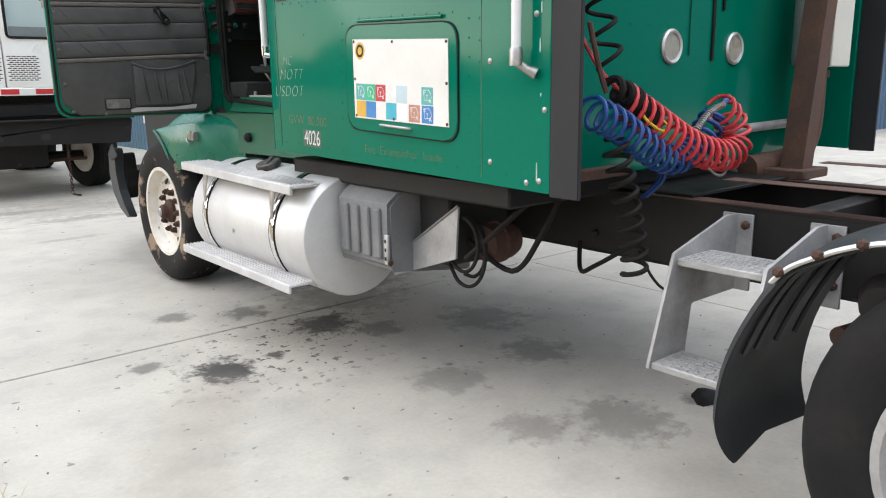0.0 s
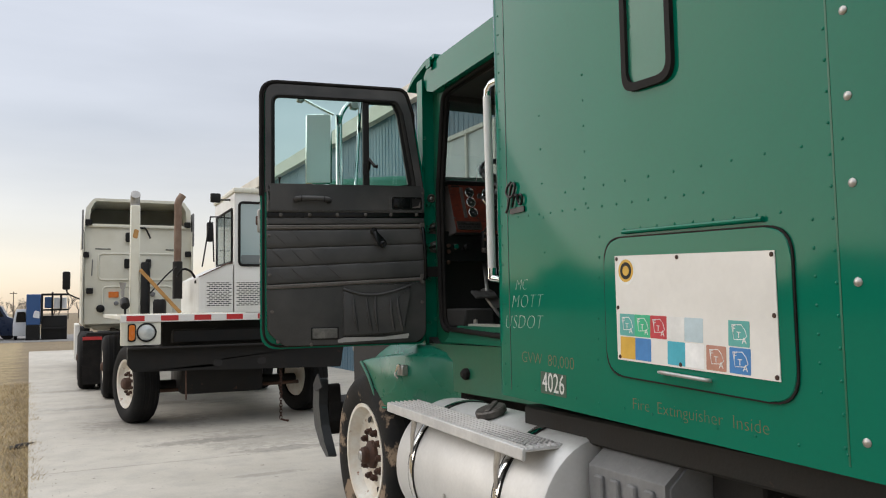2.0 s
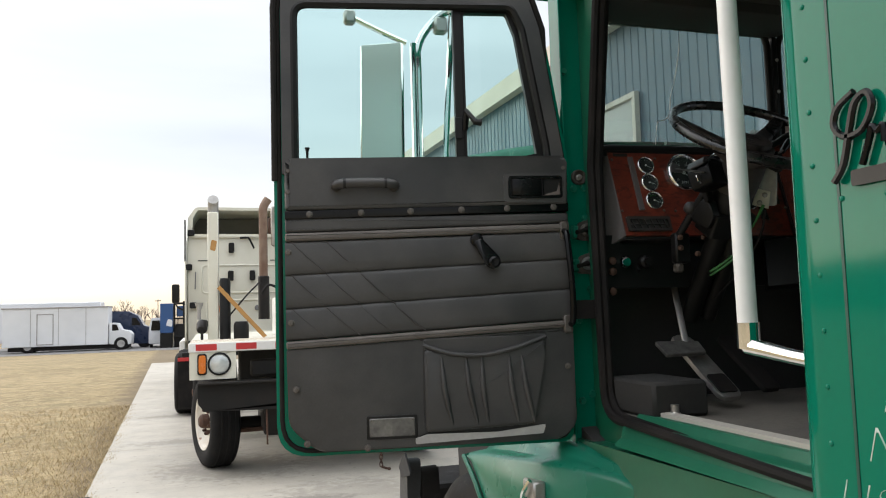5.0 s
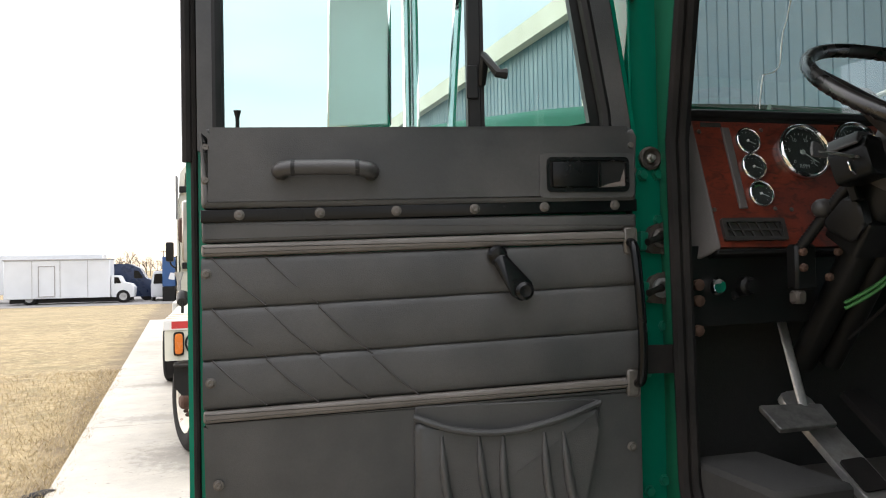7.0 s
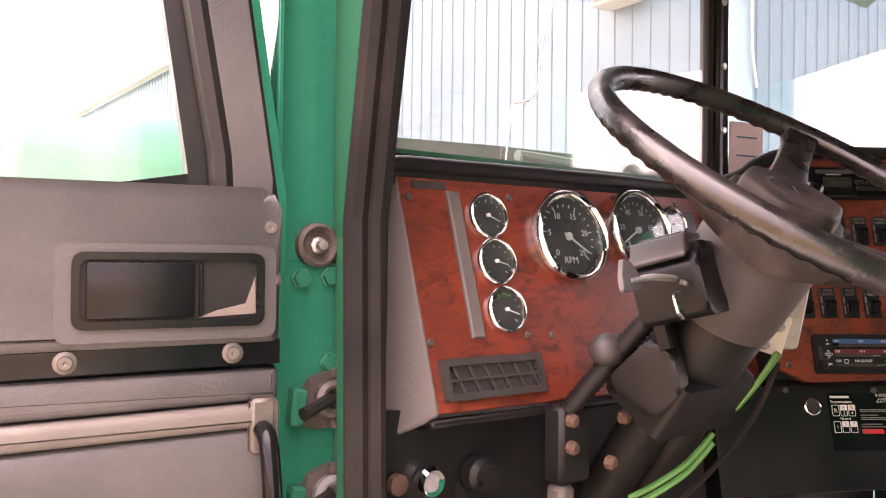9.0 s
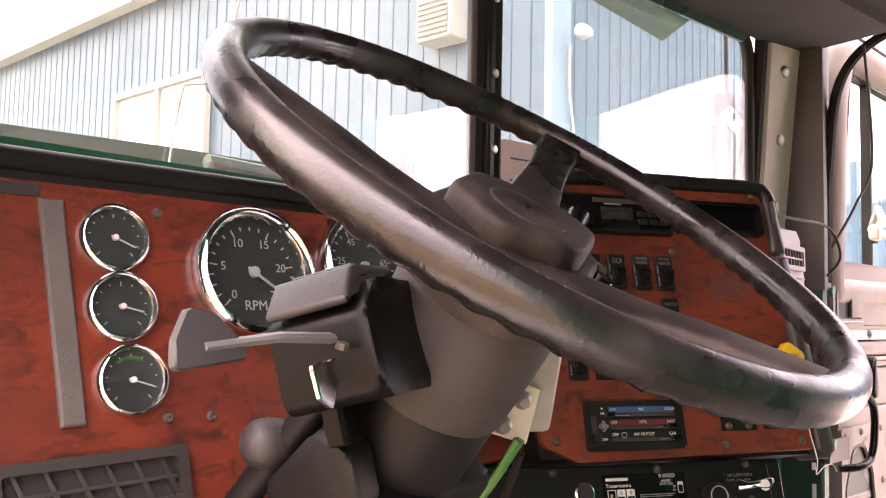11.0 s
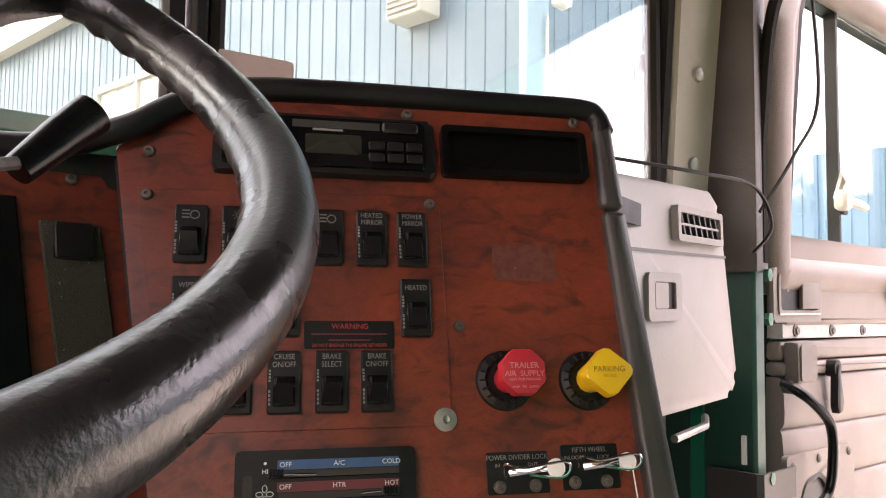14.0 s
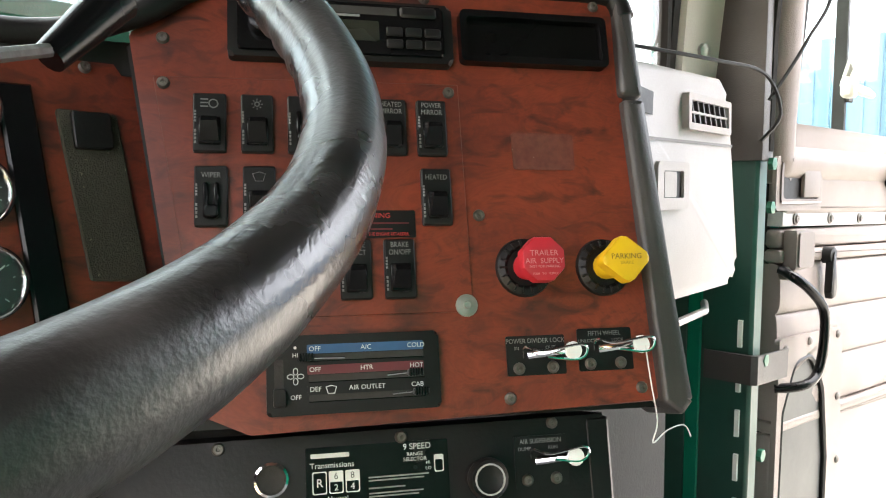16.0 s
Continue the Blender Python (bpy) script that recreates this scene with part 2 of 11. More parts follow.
FIREWALL = mat("black_firewall_felt", (0.020, 0.019, 0.018), 0.9, 0, (0.044, 0.041, 0.037), 5, 0.6, 60, 0.3, bump=0.4)
WHEELVINYL = mat("worn_steering_rim", (0.008, 0.0075, 0.0072), 0.31, 0, (0.028, 0.023, 0.021), 22, 0.9, 320, 0.35, bump=0.14, bump_scale=420, coat=0.06, spec=0.6, rough_var=0.16, spots=(0.11, 0.085, 0.075), spot_scale=26, spot_at=0.70)
HORNPAD = mat("dusty_brown_vinyl", (0.016, 0.0128, 0.0112), 0.55, 0, (0.064, 0.050, 0.043), 19, 0.9, 200, 0.35, bump=0.22, bump_scale=600, spec=0.24)
COLUMN = mat("dusty_column_plastic", (0.058, 0.051, 0.048), 0.55, 0, (0.036, 0.032, 0.030), 7, 0.7, 120, 0.15, bump=0.25, spec=0.35)
DIAL = mat("black_dial", (0.036, 0.035, 0.035), 0.6, 0, (0.046, 0.045, 0.044), 20, 0.4, 200, 0.1)
INK = mat("white_print", (0.62, 0.62, 0.60), 0.6, 0, (0.5, 0.5, 0.48), 30, 0.5, 200, 0.1)
GREYINK = mat("grey_print", (0.19, 0.19, 0.185), 0.6, 0, (0.11, 0.11, 0.105), 60, 0.6, 200, 0.1)
REDINK = mat("red_print", (0.42, 0.03, 0.03), 0.6, 0, (0.3, 0.02, 0.02), 40, 0.5, 200, 0.1)
BLUEINK = mat("blue_band", (0.02, 0.075, 0.17), 0.5, 0, (0.015, 0.055, 0.13), 30, 0.5, 200, 0.1)
MAROON = mat("maroon_band", (0.10, 0.012, 0.016), 0.5, 0, (0.07, 0.01, 0.012), 30, 0.5, 200, 0.1)
REDKNOB = mat("red_plastic", (0.42, 0.018, 0.03), 0.4, 0, (0.34, 0.014, 0.024), 20, 0.5, 200, 0.06)
YELLOW = mat("yellow_plastic", (0.66, 0.42, 0.012), 0.42, 0, (0.55, 0.34, 0.01), 20, 0.5, 200, 0.06)
GREENTAPE = mat("green_wire", (0.035, 0.17, 0.035), 0.5)
REDHOSE = mat("red_hose", (0.52, 0.03, 0.035), 0.4, 0, (0.42, 0.05, 0.05), 8, 0.6, 60, 0.1)
BLUEHOSE = mat("blue_hose", (0.012, 0.055, 0.22), 0.42, 0, (0.01, 0.04, 0.16), 8, 0.6, 60, 0.1)
DECAL_G = mat("faded_gold_lettering", (0.16, 0.10, 0.035), 0.5, 0, (0.05, 0.12, 0.06), 26, 0.9, 90, 0.3)
DECAL_W = mat("worn_white_lettering", (0.50, 0.56, 0.52), 0.5, 0, (0.10, 0.27, 0.18), 30, 0.8, 90, 0.2)
MARKER = mat("green_marker", (0.10, 0.46, 0.30), 0.5, 0, (0.05, 0.3, 0.2), 12, 0.5, 60, 0.1)
AMBER = mat("amber_lens", (0.65, 0.17, 0.02), 0.25, 0, (0.5, 0.12, 0.015), 30, 0.5, 90, 0.1)
REDTAPE = mat("red_reflective_tape", (0.50, 0.03, 0.03), 0.4, 0, (0.36, 0.03, 0.03), 5, 0.5, 60, 0.1)
STONE = mat("white_limestone", (0.62, 0.60, 0.55), 0.9, 0, (0.44, 0.42, 0.37), 9, 0.7, 60, 0.25, bump=0.6, bump_scale=60)
ORANGE = mat("orange_strap", (0.46, 0.24, 0.07), 0.7, 0, (0.34, 0.18, 0.06), 20, 0.5, 90, 0.2)
DARKBLUE = mat("dark_blue_paint", (0.012, 0.024, 0.06), 0.3, 0, (0.02, 0.035, 0.08), 2, 0.5, 40, 0.05)
MIDBLUE = mat("blue_paint_faded", (0.02, 0.07, 0.20), 0.5, 0, (0.03, 0.09, 0.22), 3, 0.5, 40, 0.1)
BOXWHITE = mat("box_body_white", (0.68, 0.69, 0.70), 0.45, 0, (0.58, 0.59, 0.60), 0.6, 0.6, 20, 0.05)
PALLETWOOD = mat("pallet_wood", (0.36, 0.22, 0.12), 0.85, 0, (0.25, 0.15, 0.085), 3, 0.8, 30, 0.2)
TANPAINT = mat("faded_cream_paint", (0.46, 0.38, 0.32), 0.5, 0, (0.30, 0.24, 0.20), 4, 0.7, 40, 0.15)
BARK = mat("bark", (0.10, 0.08, 0.065), 0.9, 0, (0.15, 0.12, 0.10), 4, 0.6, 30, 0.3)
DARKPANEL = mat("grey_fairing_inside", (0.20, 0.20, 0.17), 0.7, 0, (0.15, 0.15, 0.12), 2, 0.6, 30, 0.1)
CREAMTRIM = mat("cream_metal_trim", (0.62, 0.59, 0.51), 0.5, 0, (0.52, 0.49, 0.42), 2, 0.6, 30, 0.08)
PINKPAPER = mat("pale_pink_paper", (0.55, 0.42, 0.40), 0.8, 0, (0.48, 0.37, 0.35), 20, 0.5, 90, 0.05)

GLASS_DOOR = glass("green_tinted_glass", (0.80, 0.91, 0.88), 0.0, 0.015)
GLASS_CLEAR = glass("clear_glass", (0.90, 0.95, 0.94))
GLASS_SCREEN = glass("dusty_hazy_windscreen_glass", (0.70, 0.775, 0.77), 0.0, 0.10, 0.030)
MIRROR = mat("mirror_glass", (0.88, 0.90, 0.90), 0.03, 1.0, (0.86, 0.88, 0.88), 3, 0.5, 60, 0.0, rough_var=0.01)


def wood_material():
    """Red-brown burl laminate with dark flecks and long swirls."""
    m = mat("burl_laminate", (0.215, 0.041, 0.0215), 0.34, 0, (0.110, 0.021, 0.0115), 12, 0.9, 120, 0.25, rough_var=0.06)
    n, l = m.node_tree.nodes, m.node_tree.links
    b = n["Principled BSDF"]
    src = b.inputs["Base Color"].links[0].from_socket
    co = n.new("ShaderNodeTexCoord")
    mp = n.new("ShaderNodeMapping")
    mp.inputs["Scale"].default_value = (0.75, 0.75, 1.6)
    l.new(co.outputs["Object"], mp.inputs[0])
    t = n.new("ShaderNodeTexNoise")
    t.inputs["Scale"].default_value, t.inputs["Detail"].default_value, t.inputs["Distortion"].default_value = 36, 7, 1.2
    l.new(mp.outputs[0], t.inputs["Vector"])
    r = n.new("ShaderNodeMapRange")
    r.inputs["From Min"].default_value, r.inputs["From Max"].default_value = 0.49, 0.70
    r.inputs["To Max"].default_value = 0.85
    l.new(t.outputs["Fac"], r.inputs["Value"])
    x = n.new("ShaderNodeMix")
    x.data_type = "RGBA"
    l.new(r.outputs[0], x.inputs["Factor"])
    l.new(src, x.inputs["A"])
    x.inputs["B"].default_value = (0.030, 0.012, 0.010, 1)
    # curling darker figure, drawn out along the sheet
    t2 = n.new("ShaderNodeTexNoise")
    t2.inputs["Scale"].default_value, t2.inputs["Detail"].default_value, t2.inputs["Distortion"].default_value = 11, 5, 4.5
    l.new(mp.outputs[0], t2.inputs["Vector"])
    wv = n.new("ShaderNodeMath")
    wv.operation = "PINGPONG"
    wv.inputs[1].default_value = 0.055
    l.new(t2.outputs["Fac"], wv.inputs[0])
    r2 = n.new("ShaderNodeMapRange")
    r2.inputs["From Min"].default_value, r2.inputs["From Max"].default_value, r2.inputs["To Min"].default_value, r2.inputs["To Max"].default_value = 0.0, 0.050, 0.26, 0.0
    l.new(wv.outputs[0], r2.inputs["Value"])
    y = n.new("ShaderNodeMix")
    y.data_type = "RGBA"
    l.new(r2.outputs[0], y.inputs["Factor"])
    l.new(x.outputs["Result"], y.inputs["A"])
    y.inputs["B"].default_value = (0.075, 0.016, 0.010, 1)
    l.new(y.outputs["Result"], b.inputs["Base Color"])
    return m


WOOD = wood_material()


def ground_material(name, kind):
    m = bpy.data.materials.new(name)
    m.use_nodes = True
    n, l = m.node_tree.nodes, m.node_tree.links
    b = n["Principled BSDF"]
    co = n.new("ShaderNodeTexCoord")

    def noise_node(s, detail=6.0, rgh=0.6, src=None):
        t = n.new("ShaderNodeTexNoise")
        t.inputs["Scale"].default_value, t.inputs["Detail"].default_value, t.inputs["Roughness"].default_value = s, detail, rgh
        l.new(src or co.outputs["Object"], t.inputs["Vector"])
        return t.outputs["Fac"]

    def rng(sock, lo, hi, a=0.0, c=1.0, smooth=False):
        r = n.new("ShaderNodeMapRange")
        if smooth:
            r.interpolation_type = "SMOOTHSTEP"
        for k, v in (("From Min", lo), ("From Max", hi), ("To Min", a), ("To Max", c)):
            r.inputs[k].default_value = v
        l.new(sock, r.inputs["Value"])
        return r.outputs[0]

    def mix(fac, a, c):
        x = n.new("ShaderNodeMix")
        x.data_type = "RGBA"
        l.new(fac, x.inputs["Factor"])
        for sock, v in ((x.inputs["A"], a), (x.inputs["B"], c)):
            if isinstance(v, tuple):
                sock.default_value = (*v, 1)
            else:
                l.new(v, sock)
        return x.outputs["Result"]

    def math_node(op, a, c):
        x = n.new("ShaderNodeMath")
        x.operation = op
        for sock, v in zip(x.inputs, (a, c)):
            if isinstance(v, (int, float)):
                sock.default_value = v
            else:
                l.new(v, sock)
        return x.outputs[0]

    if kind == "concrete":
        out = mix(rng(noise_node(0.55), 0.35, 0.68), (0.482, 0.445, 0.377), (0.378, 0.346, 0.290))
        out = mix(rng(noise_node(3.5), 0.45, 0.72, 0, 0.45), out, (0.27, 0.25, 0.225))
        out = mix(rng(noise_node(45, 3), 0.35, 0.75, 0, 0.22), out, (0.22, 0.21, 0.19))
        wob = noise_node(9.0, 5, 0.7)
        # oil drips and damp patches under the truck: place, radius, depth of the stain
        for sx, sy, r, deep in ((-0.41, 4.09, 0.20, 0.97), (-0.12, 4.13, 0.07, 0.85), (0.36, 4.40, 0.22, 0.85), (0.55, 4.10, 0.16, 0.5), (-0.25, 5.15, 0.13, 0.6), (0.12, 4.95, 0.16, 0.55), (0.95, 3.23, 0.22, 0.45), (0.36, 3.24, 0.22, 0.35),
                                (0.59, 2.41, 0.26, 0.42), (1.03, 2.29, 0.10, 0.6), (0.25, 2.60, 0.16, 0.38), (1.15, 3.87, 0.30, 0.4), (-0.7, 4.4, 0.09, 0.6), (0.8, 4.9, 0.5, 0.35), (1.2, 5.6, 0.8, 0.35), (-0.6, 12.2, 0.9, 0.3), (0.4, 10.3, 0.9, 0.28)):
            d = n.new("ShaderNodeVectorMath")
            d.operation = "DISTANCE"
            l.new(co.outputs["Object"], d.inputs[0])
            d.inputs[1].default_value = (sx, sy, 0.0)
            e = math_node("ADD", d.outputs["Value"], math_node("MULTIPLY", math_node("SUBTRACT", wob, 0.5), r * 2.6))
            out = mix(rng(e, r * 0.45, r * 1.08, deep, 0.0, True), out, (0.040, 0.036, 0.032))
        # a pale brown run of dried oil away from the drip
        for sx, sy, r in ((-0.55, 3.88, 0.24), (-0.74, 3.66, 0.25), (-0.90, 3.40, 0.26), (-1.04, 3.12, 0.27), (-1.16, 2.85, 0.28)):
            d = n.new("ShaderNodeVectorMath")
            d.operation = "DISTANCE"
            l.new(co.outputs["Object"], d.inputs[0])
            d.inputs[1].default_value = (sx, sy, 0.0)
            e = math_node("ADD", d.outputs["Value"], math_node("MULTIPLY", math_node("SUBTRACT", wob, 0.5), 0.16))
            out = mix(rng(e, r * 0.45, r * 1.08, 0.26, 0.0, True), out, (0.20, 0.165, 0.13))
        # spatter of oil drops round the drip
        d = n.new("ShaderNodeVectorMath")
        d.operation = "DISTANCE"
        l.new(co.outputs["Object"], d.inputs[0])
        d.inputs[1].default_value = (-0.12, 4.18, 0.0)
        near = rng(d.outputs["Value"], 0.25, 0.85, 1.0, 0.0, True)
        out = mix(math_node("MULTIPLY", near, rng(noise_node(17, 2), 0.60, 0.65, 0.0, 0.85)), out, (0.065, 0.055, 0.047))
        # long dark bands across the slabs: damp, plus tractor shadow put into the colour
        mp = n.new("ShaderNodeMapping")
        mp.inputs["Scale"].default_value = (0.22, 1.0, 1.0)
        l.new(co.outputs["Object"], mp.inputs[0])
        for sx, sy, r, deep in ((-0.05, 10.35, 0.16, 0.45), (0.10, 9.45, 0.14, 0.4), (-0.16, 14.3, 0.3, 0.35), (-0.2, 17.2, 0.3, 0.35), (0.0, 8.3, 0.08, 0.3)):
            d = n.new("ShaderNodeVectorMath")
            d.operation = "DISTANCE"
            l.new(mp.outputs[0], d.inputs[0])
            d.inputs[1].default_value = (sx, sy, 0.0)
            e = math_node("ADD", d.outputs["Value"], math_node("MULTIPLY", math_node("SUBTRACT", wob, 0.5), r * 2.2))
            out = mix(rng(e, r * 0.55, r * 1.12, deep, 0.0, True), out, (0.09, 0.082, 0.072))
        # scattered oil drips where trucks have stood
        vo = n.new("ShaderNodeTexVoronoi")
        vo.inputs["Scale"].default_value, vo.inputs["Randomness"].default_value = 7.0, 1.0
        l.new(co.outputs["Object"], vo.inputs["Vector"])
        near = n.new("ShaderNodeVectorMath")
        near.operation = "DISTANCE"
        l.new(co.outputs["Object"], near.inputs[0])
        near.inputs[1].default_value = (0.25, 4.2, 0.0)
        drip = math_node("MULTIPLY", rng(math_node("ADD", vo.outputs["Distance"], math_node("MULTIPLY", wob, 0.25)), 0.20, 0.27, 0.8, 0.0, True), rng(near.outputs["Value"], 0.4, 1.9, 1.0, 0.0))
        out = mix(math_node("MULTIPLY", drip, rng(noise_node(1.7, 3), 0.42, 0.60)), out, (0.06, 0.055, 0.05))
        sp = noise_node(15, 2, 0.5)
        out = mix(rng(sp, 0.70, 0.74, 0, 0.7), out, (0.09, 0.08, 0.07))
        l.new(out, b.inputs["Base Color"])
        l.new(rng(noise_node(2.0), 0.3, 0.7, 0.55, 0.8), b.inputs["Roughness"])
        hgt, dist = noise_node(120, 4), 0.003
    elif kind == "grass":
        out = mix(rng(noise_node(0.25), 0.35, 0.68), (0.47, 0.355, 0.185), (0.31, 0.235, 0.115))
        out = mix(rng(noise_node(2.2), 0.42, 0.72, 0, 0.7), out, (0.17, 0.125, 0.07))
        out = mix(rng(noise_node(30, 4), 0.4, 0.66, 0, 0.8), out, (0.075, 0.055, 0.03))
        out = mix(rng(noise_node(6.5, 6, 0.7), 0.5, 0.66, 0, 0.65), out, (0.52, 0.42, 0.24))
        out = mix(rng(noise_node(90, 3), 0.5, 0.7, 0, 0.6), out, (0.05, 0.045, 0.022))
        out = mix(rng(noise_node(1.1, 5), 0.52, 0.7, 0, 0.5), out, (0.16, 0.14, 0.065))
        # trodden soil along the concrete's edge
        sp3 = n.new("ShaderNodeSeparateXYZ")
        l.new(co.outputs["Object"], sp3.inputs[0])
        d_edge = math_node("SUBTRACT", math_node("ADD", -1.51, math_node("MULTIPLY", sp3.outputs["Y"], -0.041)), sp3.outputs["X"])
        d_edge = math_node("ADD", d_edge, math_node("MULTIPLY", math_node("SUBTRACT", noise_node(1.6, 5), 0.5), 1.1))
        out = mix(rng(d_edge, 0.05, 0.55, 0.6, 0.0, True), out, (0.105, 0.075, 0.048))
        l.new(out, b.inputs["Base Color"])
        b.inputs["Roughness"].default_value = 0.95
        hgt, dist = noise_node(40, 6), 0.04
    else:
        out = mix(rng(noise_node(0.3), 0.35, 0.68), (0.20, 0.19, 0.185), (0.15, 0.145, 0.14))
        out = mix(rng(noise_node(25, 4), 0.4, 0.72, 0, 0.5), out, (0.10, 0.10, 0.095))
        l.new(out, b.inputs["Base Color"])
        b.inputs["Roughness"].default_value = 0.9
        hgt, dist = noise_node(80, 4), 0.004
    bp = n.new("ShaderNodeBump")
    bp.inputs["Strength"].default_value, bp.inputs["Distance"].default_value = 0.35, dist
    l.new(hgt, bp.inputs["Height"])
    l.new(bp.outputs[0], b.inputs["Normal"])
    return m


CONCRETE = ground_material("oil_stained_concrete", "concrete")
GRASS = ground_material("dry_winter_grass", "grass")
ASPHALT = ground_material("pale_asphalt", "asphalt")
BLUEWALL = mat("blue_ribbed_steel", (0.068, 0.142, 0.195), 0.42, 0, (0.058, 0.124, 0.172), 0.8, 0.6, 20, 0.05, spots=(0.24, 0.31, 0.35), spot_scale=3, spot_at=0.76)
PALEBLUE = mat("pale_blue_trim", (0.20, 0.32, 0.39), 0.45, 0, (0.17, 0.28, 0.345), 2, 0.6, 20, 0.05)
BLUEWALL_FAR = mat("deep_blue_ribbed_steel", (0.10, 0.165, 0.245), 0.5, 0, (0.085, 0.145, 0.215), 0.8, 0.6, 20, 0.05)

# ---- building helpers ----
PLACE = {}   # the world pose of each thing and part
ID = Matrix.Identity(4)


def thing(name, m=ID, label="", category="", group="", kind=""):
    ob = new(name)
    ob.empty_display_size = 0.2
    ob.matrix_basis = m
    PLACE[ob] = m.copy()
    return tagged(ob, label, category, group, kind)


def mesh_of(name, bm, material, sharp=38):
    me = bpy.data.meshes.new(name)
    bmesh.ops.recalc_face_normals(bm, faces=bm.faces)
    bm.to_mesh(me)
    bm.free()
    for p in me.polygons:
        p.use_smooth = True
    me.set_sharp_from_angle(angle=radians(sharp))
    me.materials.append(material)
    return me


def part(name, bm, material, parent=None, label="", m=ID, sharp=38):
    """Links a bmesh (or a finished mesh) as one object at the world pose m, under its thing or part."""
    me = bm if isinstance(bm, bpy.types.Mesh) else mesh_of(name, bm, material, sharp)
    ob = new(name, me)
    ob.matrix_basis = m
    PLACE[ob] = m.copy()
    if parent is not None:
        ob.parent = parent
        ob.matrix_parent_inverse = PLACE[parent].inverted()
    return tagged(ob, label)


def axes(o, ex, up):
    """A pose whose x runs along ex, whose y runs up and whose z faces the viewer."""
    ex, up = Vector(ex).normalized(), Vector(up)
    up = (up - ex * up.dot(ex)).normalized()
    m = Matrix((ex, up, ex.cross(up))).transposed().to_4x4()
    m.translation = o
    return m


def join(bm, verts, faces, m=None):
    vs = [bm.verts.new(m @ Vector(v) if m else v) for v in verts]
    fs = []
    for f in faces:
        fs.append(bm.faces.new([vs[i] for i in f]))
    return vs, fs


def box(bm, a, b, bev=0.0, m=None, seg=1):
    (x0, y0, z0), (x1, y1, z1) = a, b
    vs, fs = join(bm, [(x0, y0, z0), (x1, y0, z0), (x1, y1, z0), (x0, y1, z0), (x0, y0, z1), (x1, y0, z1), (x1, y1, z1), (x0, y1, z1)],
                  [(0, 3, 2, 1), (4, 5, 6, 7), (0, 1, 5, 4), (1, 2, 6, 5), (2, 3, 7, 6), (3, 0, 4, 7)], m)
    if bev:
        bmesh.ops.bevel(bm, geom=list({e for f in fs for e in f.edges}), offset=bev, segments=seg, affect="EDGES", profile=0.6)
    return bm


def bx(a, b, bev=0.0, m=None, seg=1):
    return box(bmesh.new(), a, b, bev, m, seg)


def rounded(pts, r, seg=4):
    """An outline with rounded corners; r: one radius, or one for each corner."""
    out, k = [], len(pts)
    rs = [r] * k if isinstance(r, (int, float)) else r
    for i, p in enumerate(pts):
        p, a, b = Vector(p), Vector(pts[i - 1]), Vector(pts[(i + 1) % k])
        da, db = (a - p), (b - p)
        la, lb = da.length, db.length
        da, db = da / la, db / lb
        d = min(rs[i] / max(math.tan(da.angle(db) / 2), 1e-3), la * 0.49, lb * 0.49)
        if rs[i] <= 0:
            out.extend([tuple(p)] * (seg + 1))
            continue
        s, e = p + da * d, p + db * d
        for j in range(seg + 1):
            t = j / seg
            out.append(tuple((1 - t) ** 2 * s + 2 * t * (1 - t) * p + t * t * e))
    clean = []
    for q in out:
        if not clean or (Vector(q) - Vector(clean[-1])).length > 1e-5:
            clean.append(q)
    return clean


def rr(u0, u1, v0, v1, r, seg=4):
    return rounded([(u0, v0), (u1, v0), (u1, v1), (u0, v1)], r, seg)


def prism(bm, pts, d0, d1, m=None, bev=0.0, seg=1):
    """A flat outline in x and y, given depth along z."""
    k = len(pts)
    vs, fs = join(bm, [(x, y, d0) for x, y in pts] + [(x, y, d1) for x, y in pts],
                  [tuple(range(k - 1, -1, -1)), tuple(range(k, 2 * k))] + [(i, (i + 1) % k, k + (i + 1) % k, k + i) for i in range(k)], m)
    if bev:
        bmesh.ops.bevel(bm, geom=list(fs[1].edges), offset=bev, segments=seg, affect="EDGES", profile=0.6)
    return bm


def plate(pts, d0, d1, m=None, bev=0.0, seg=1):
    return prism(bmesh.new(), pts, d0, d1, m, bev, seg)


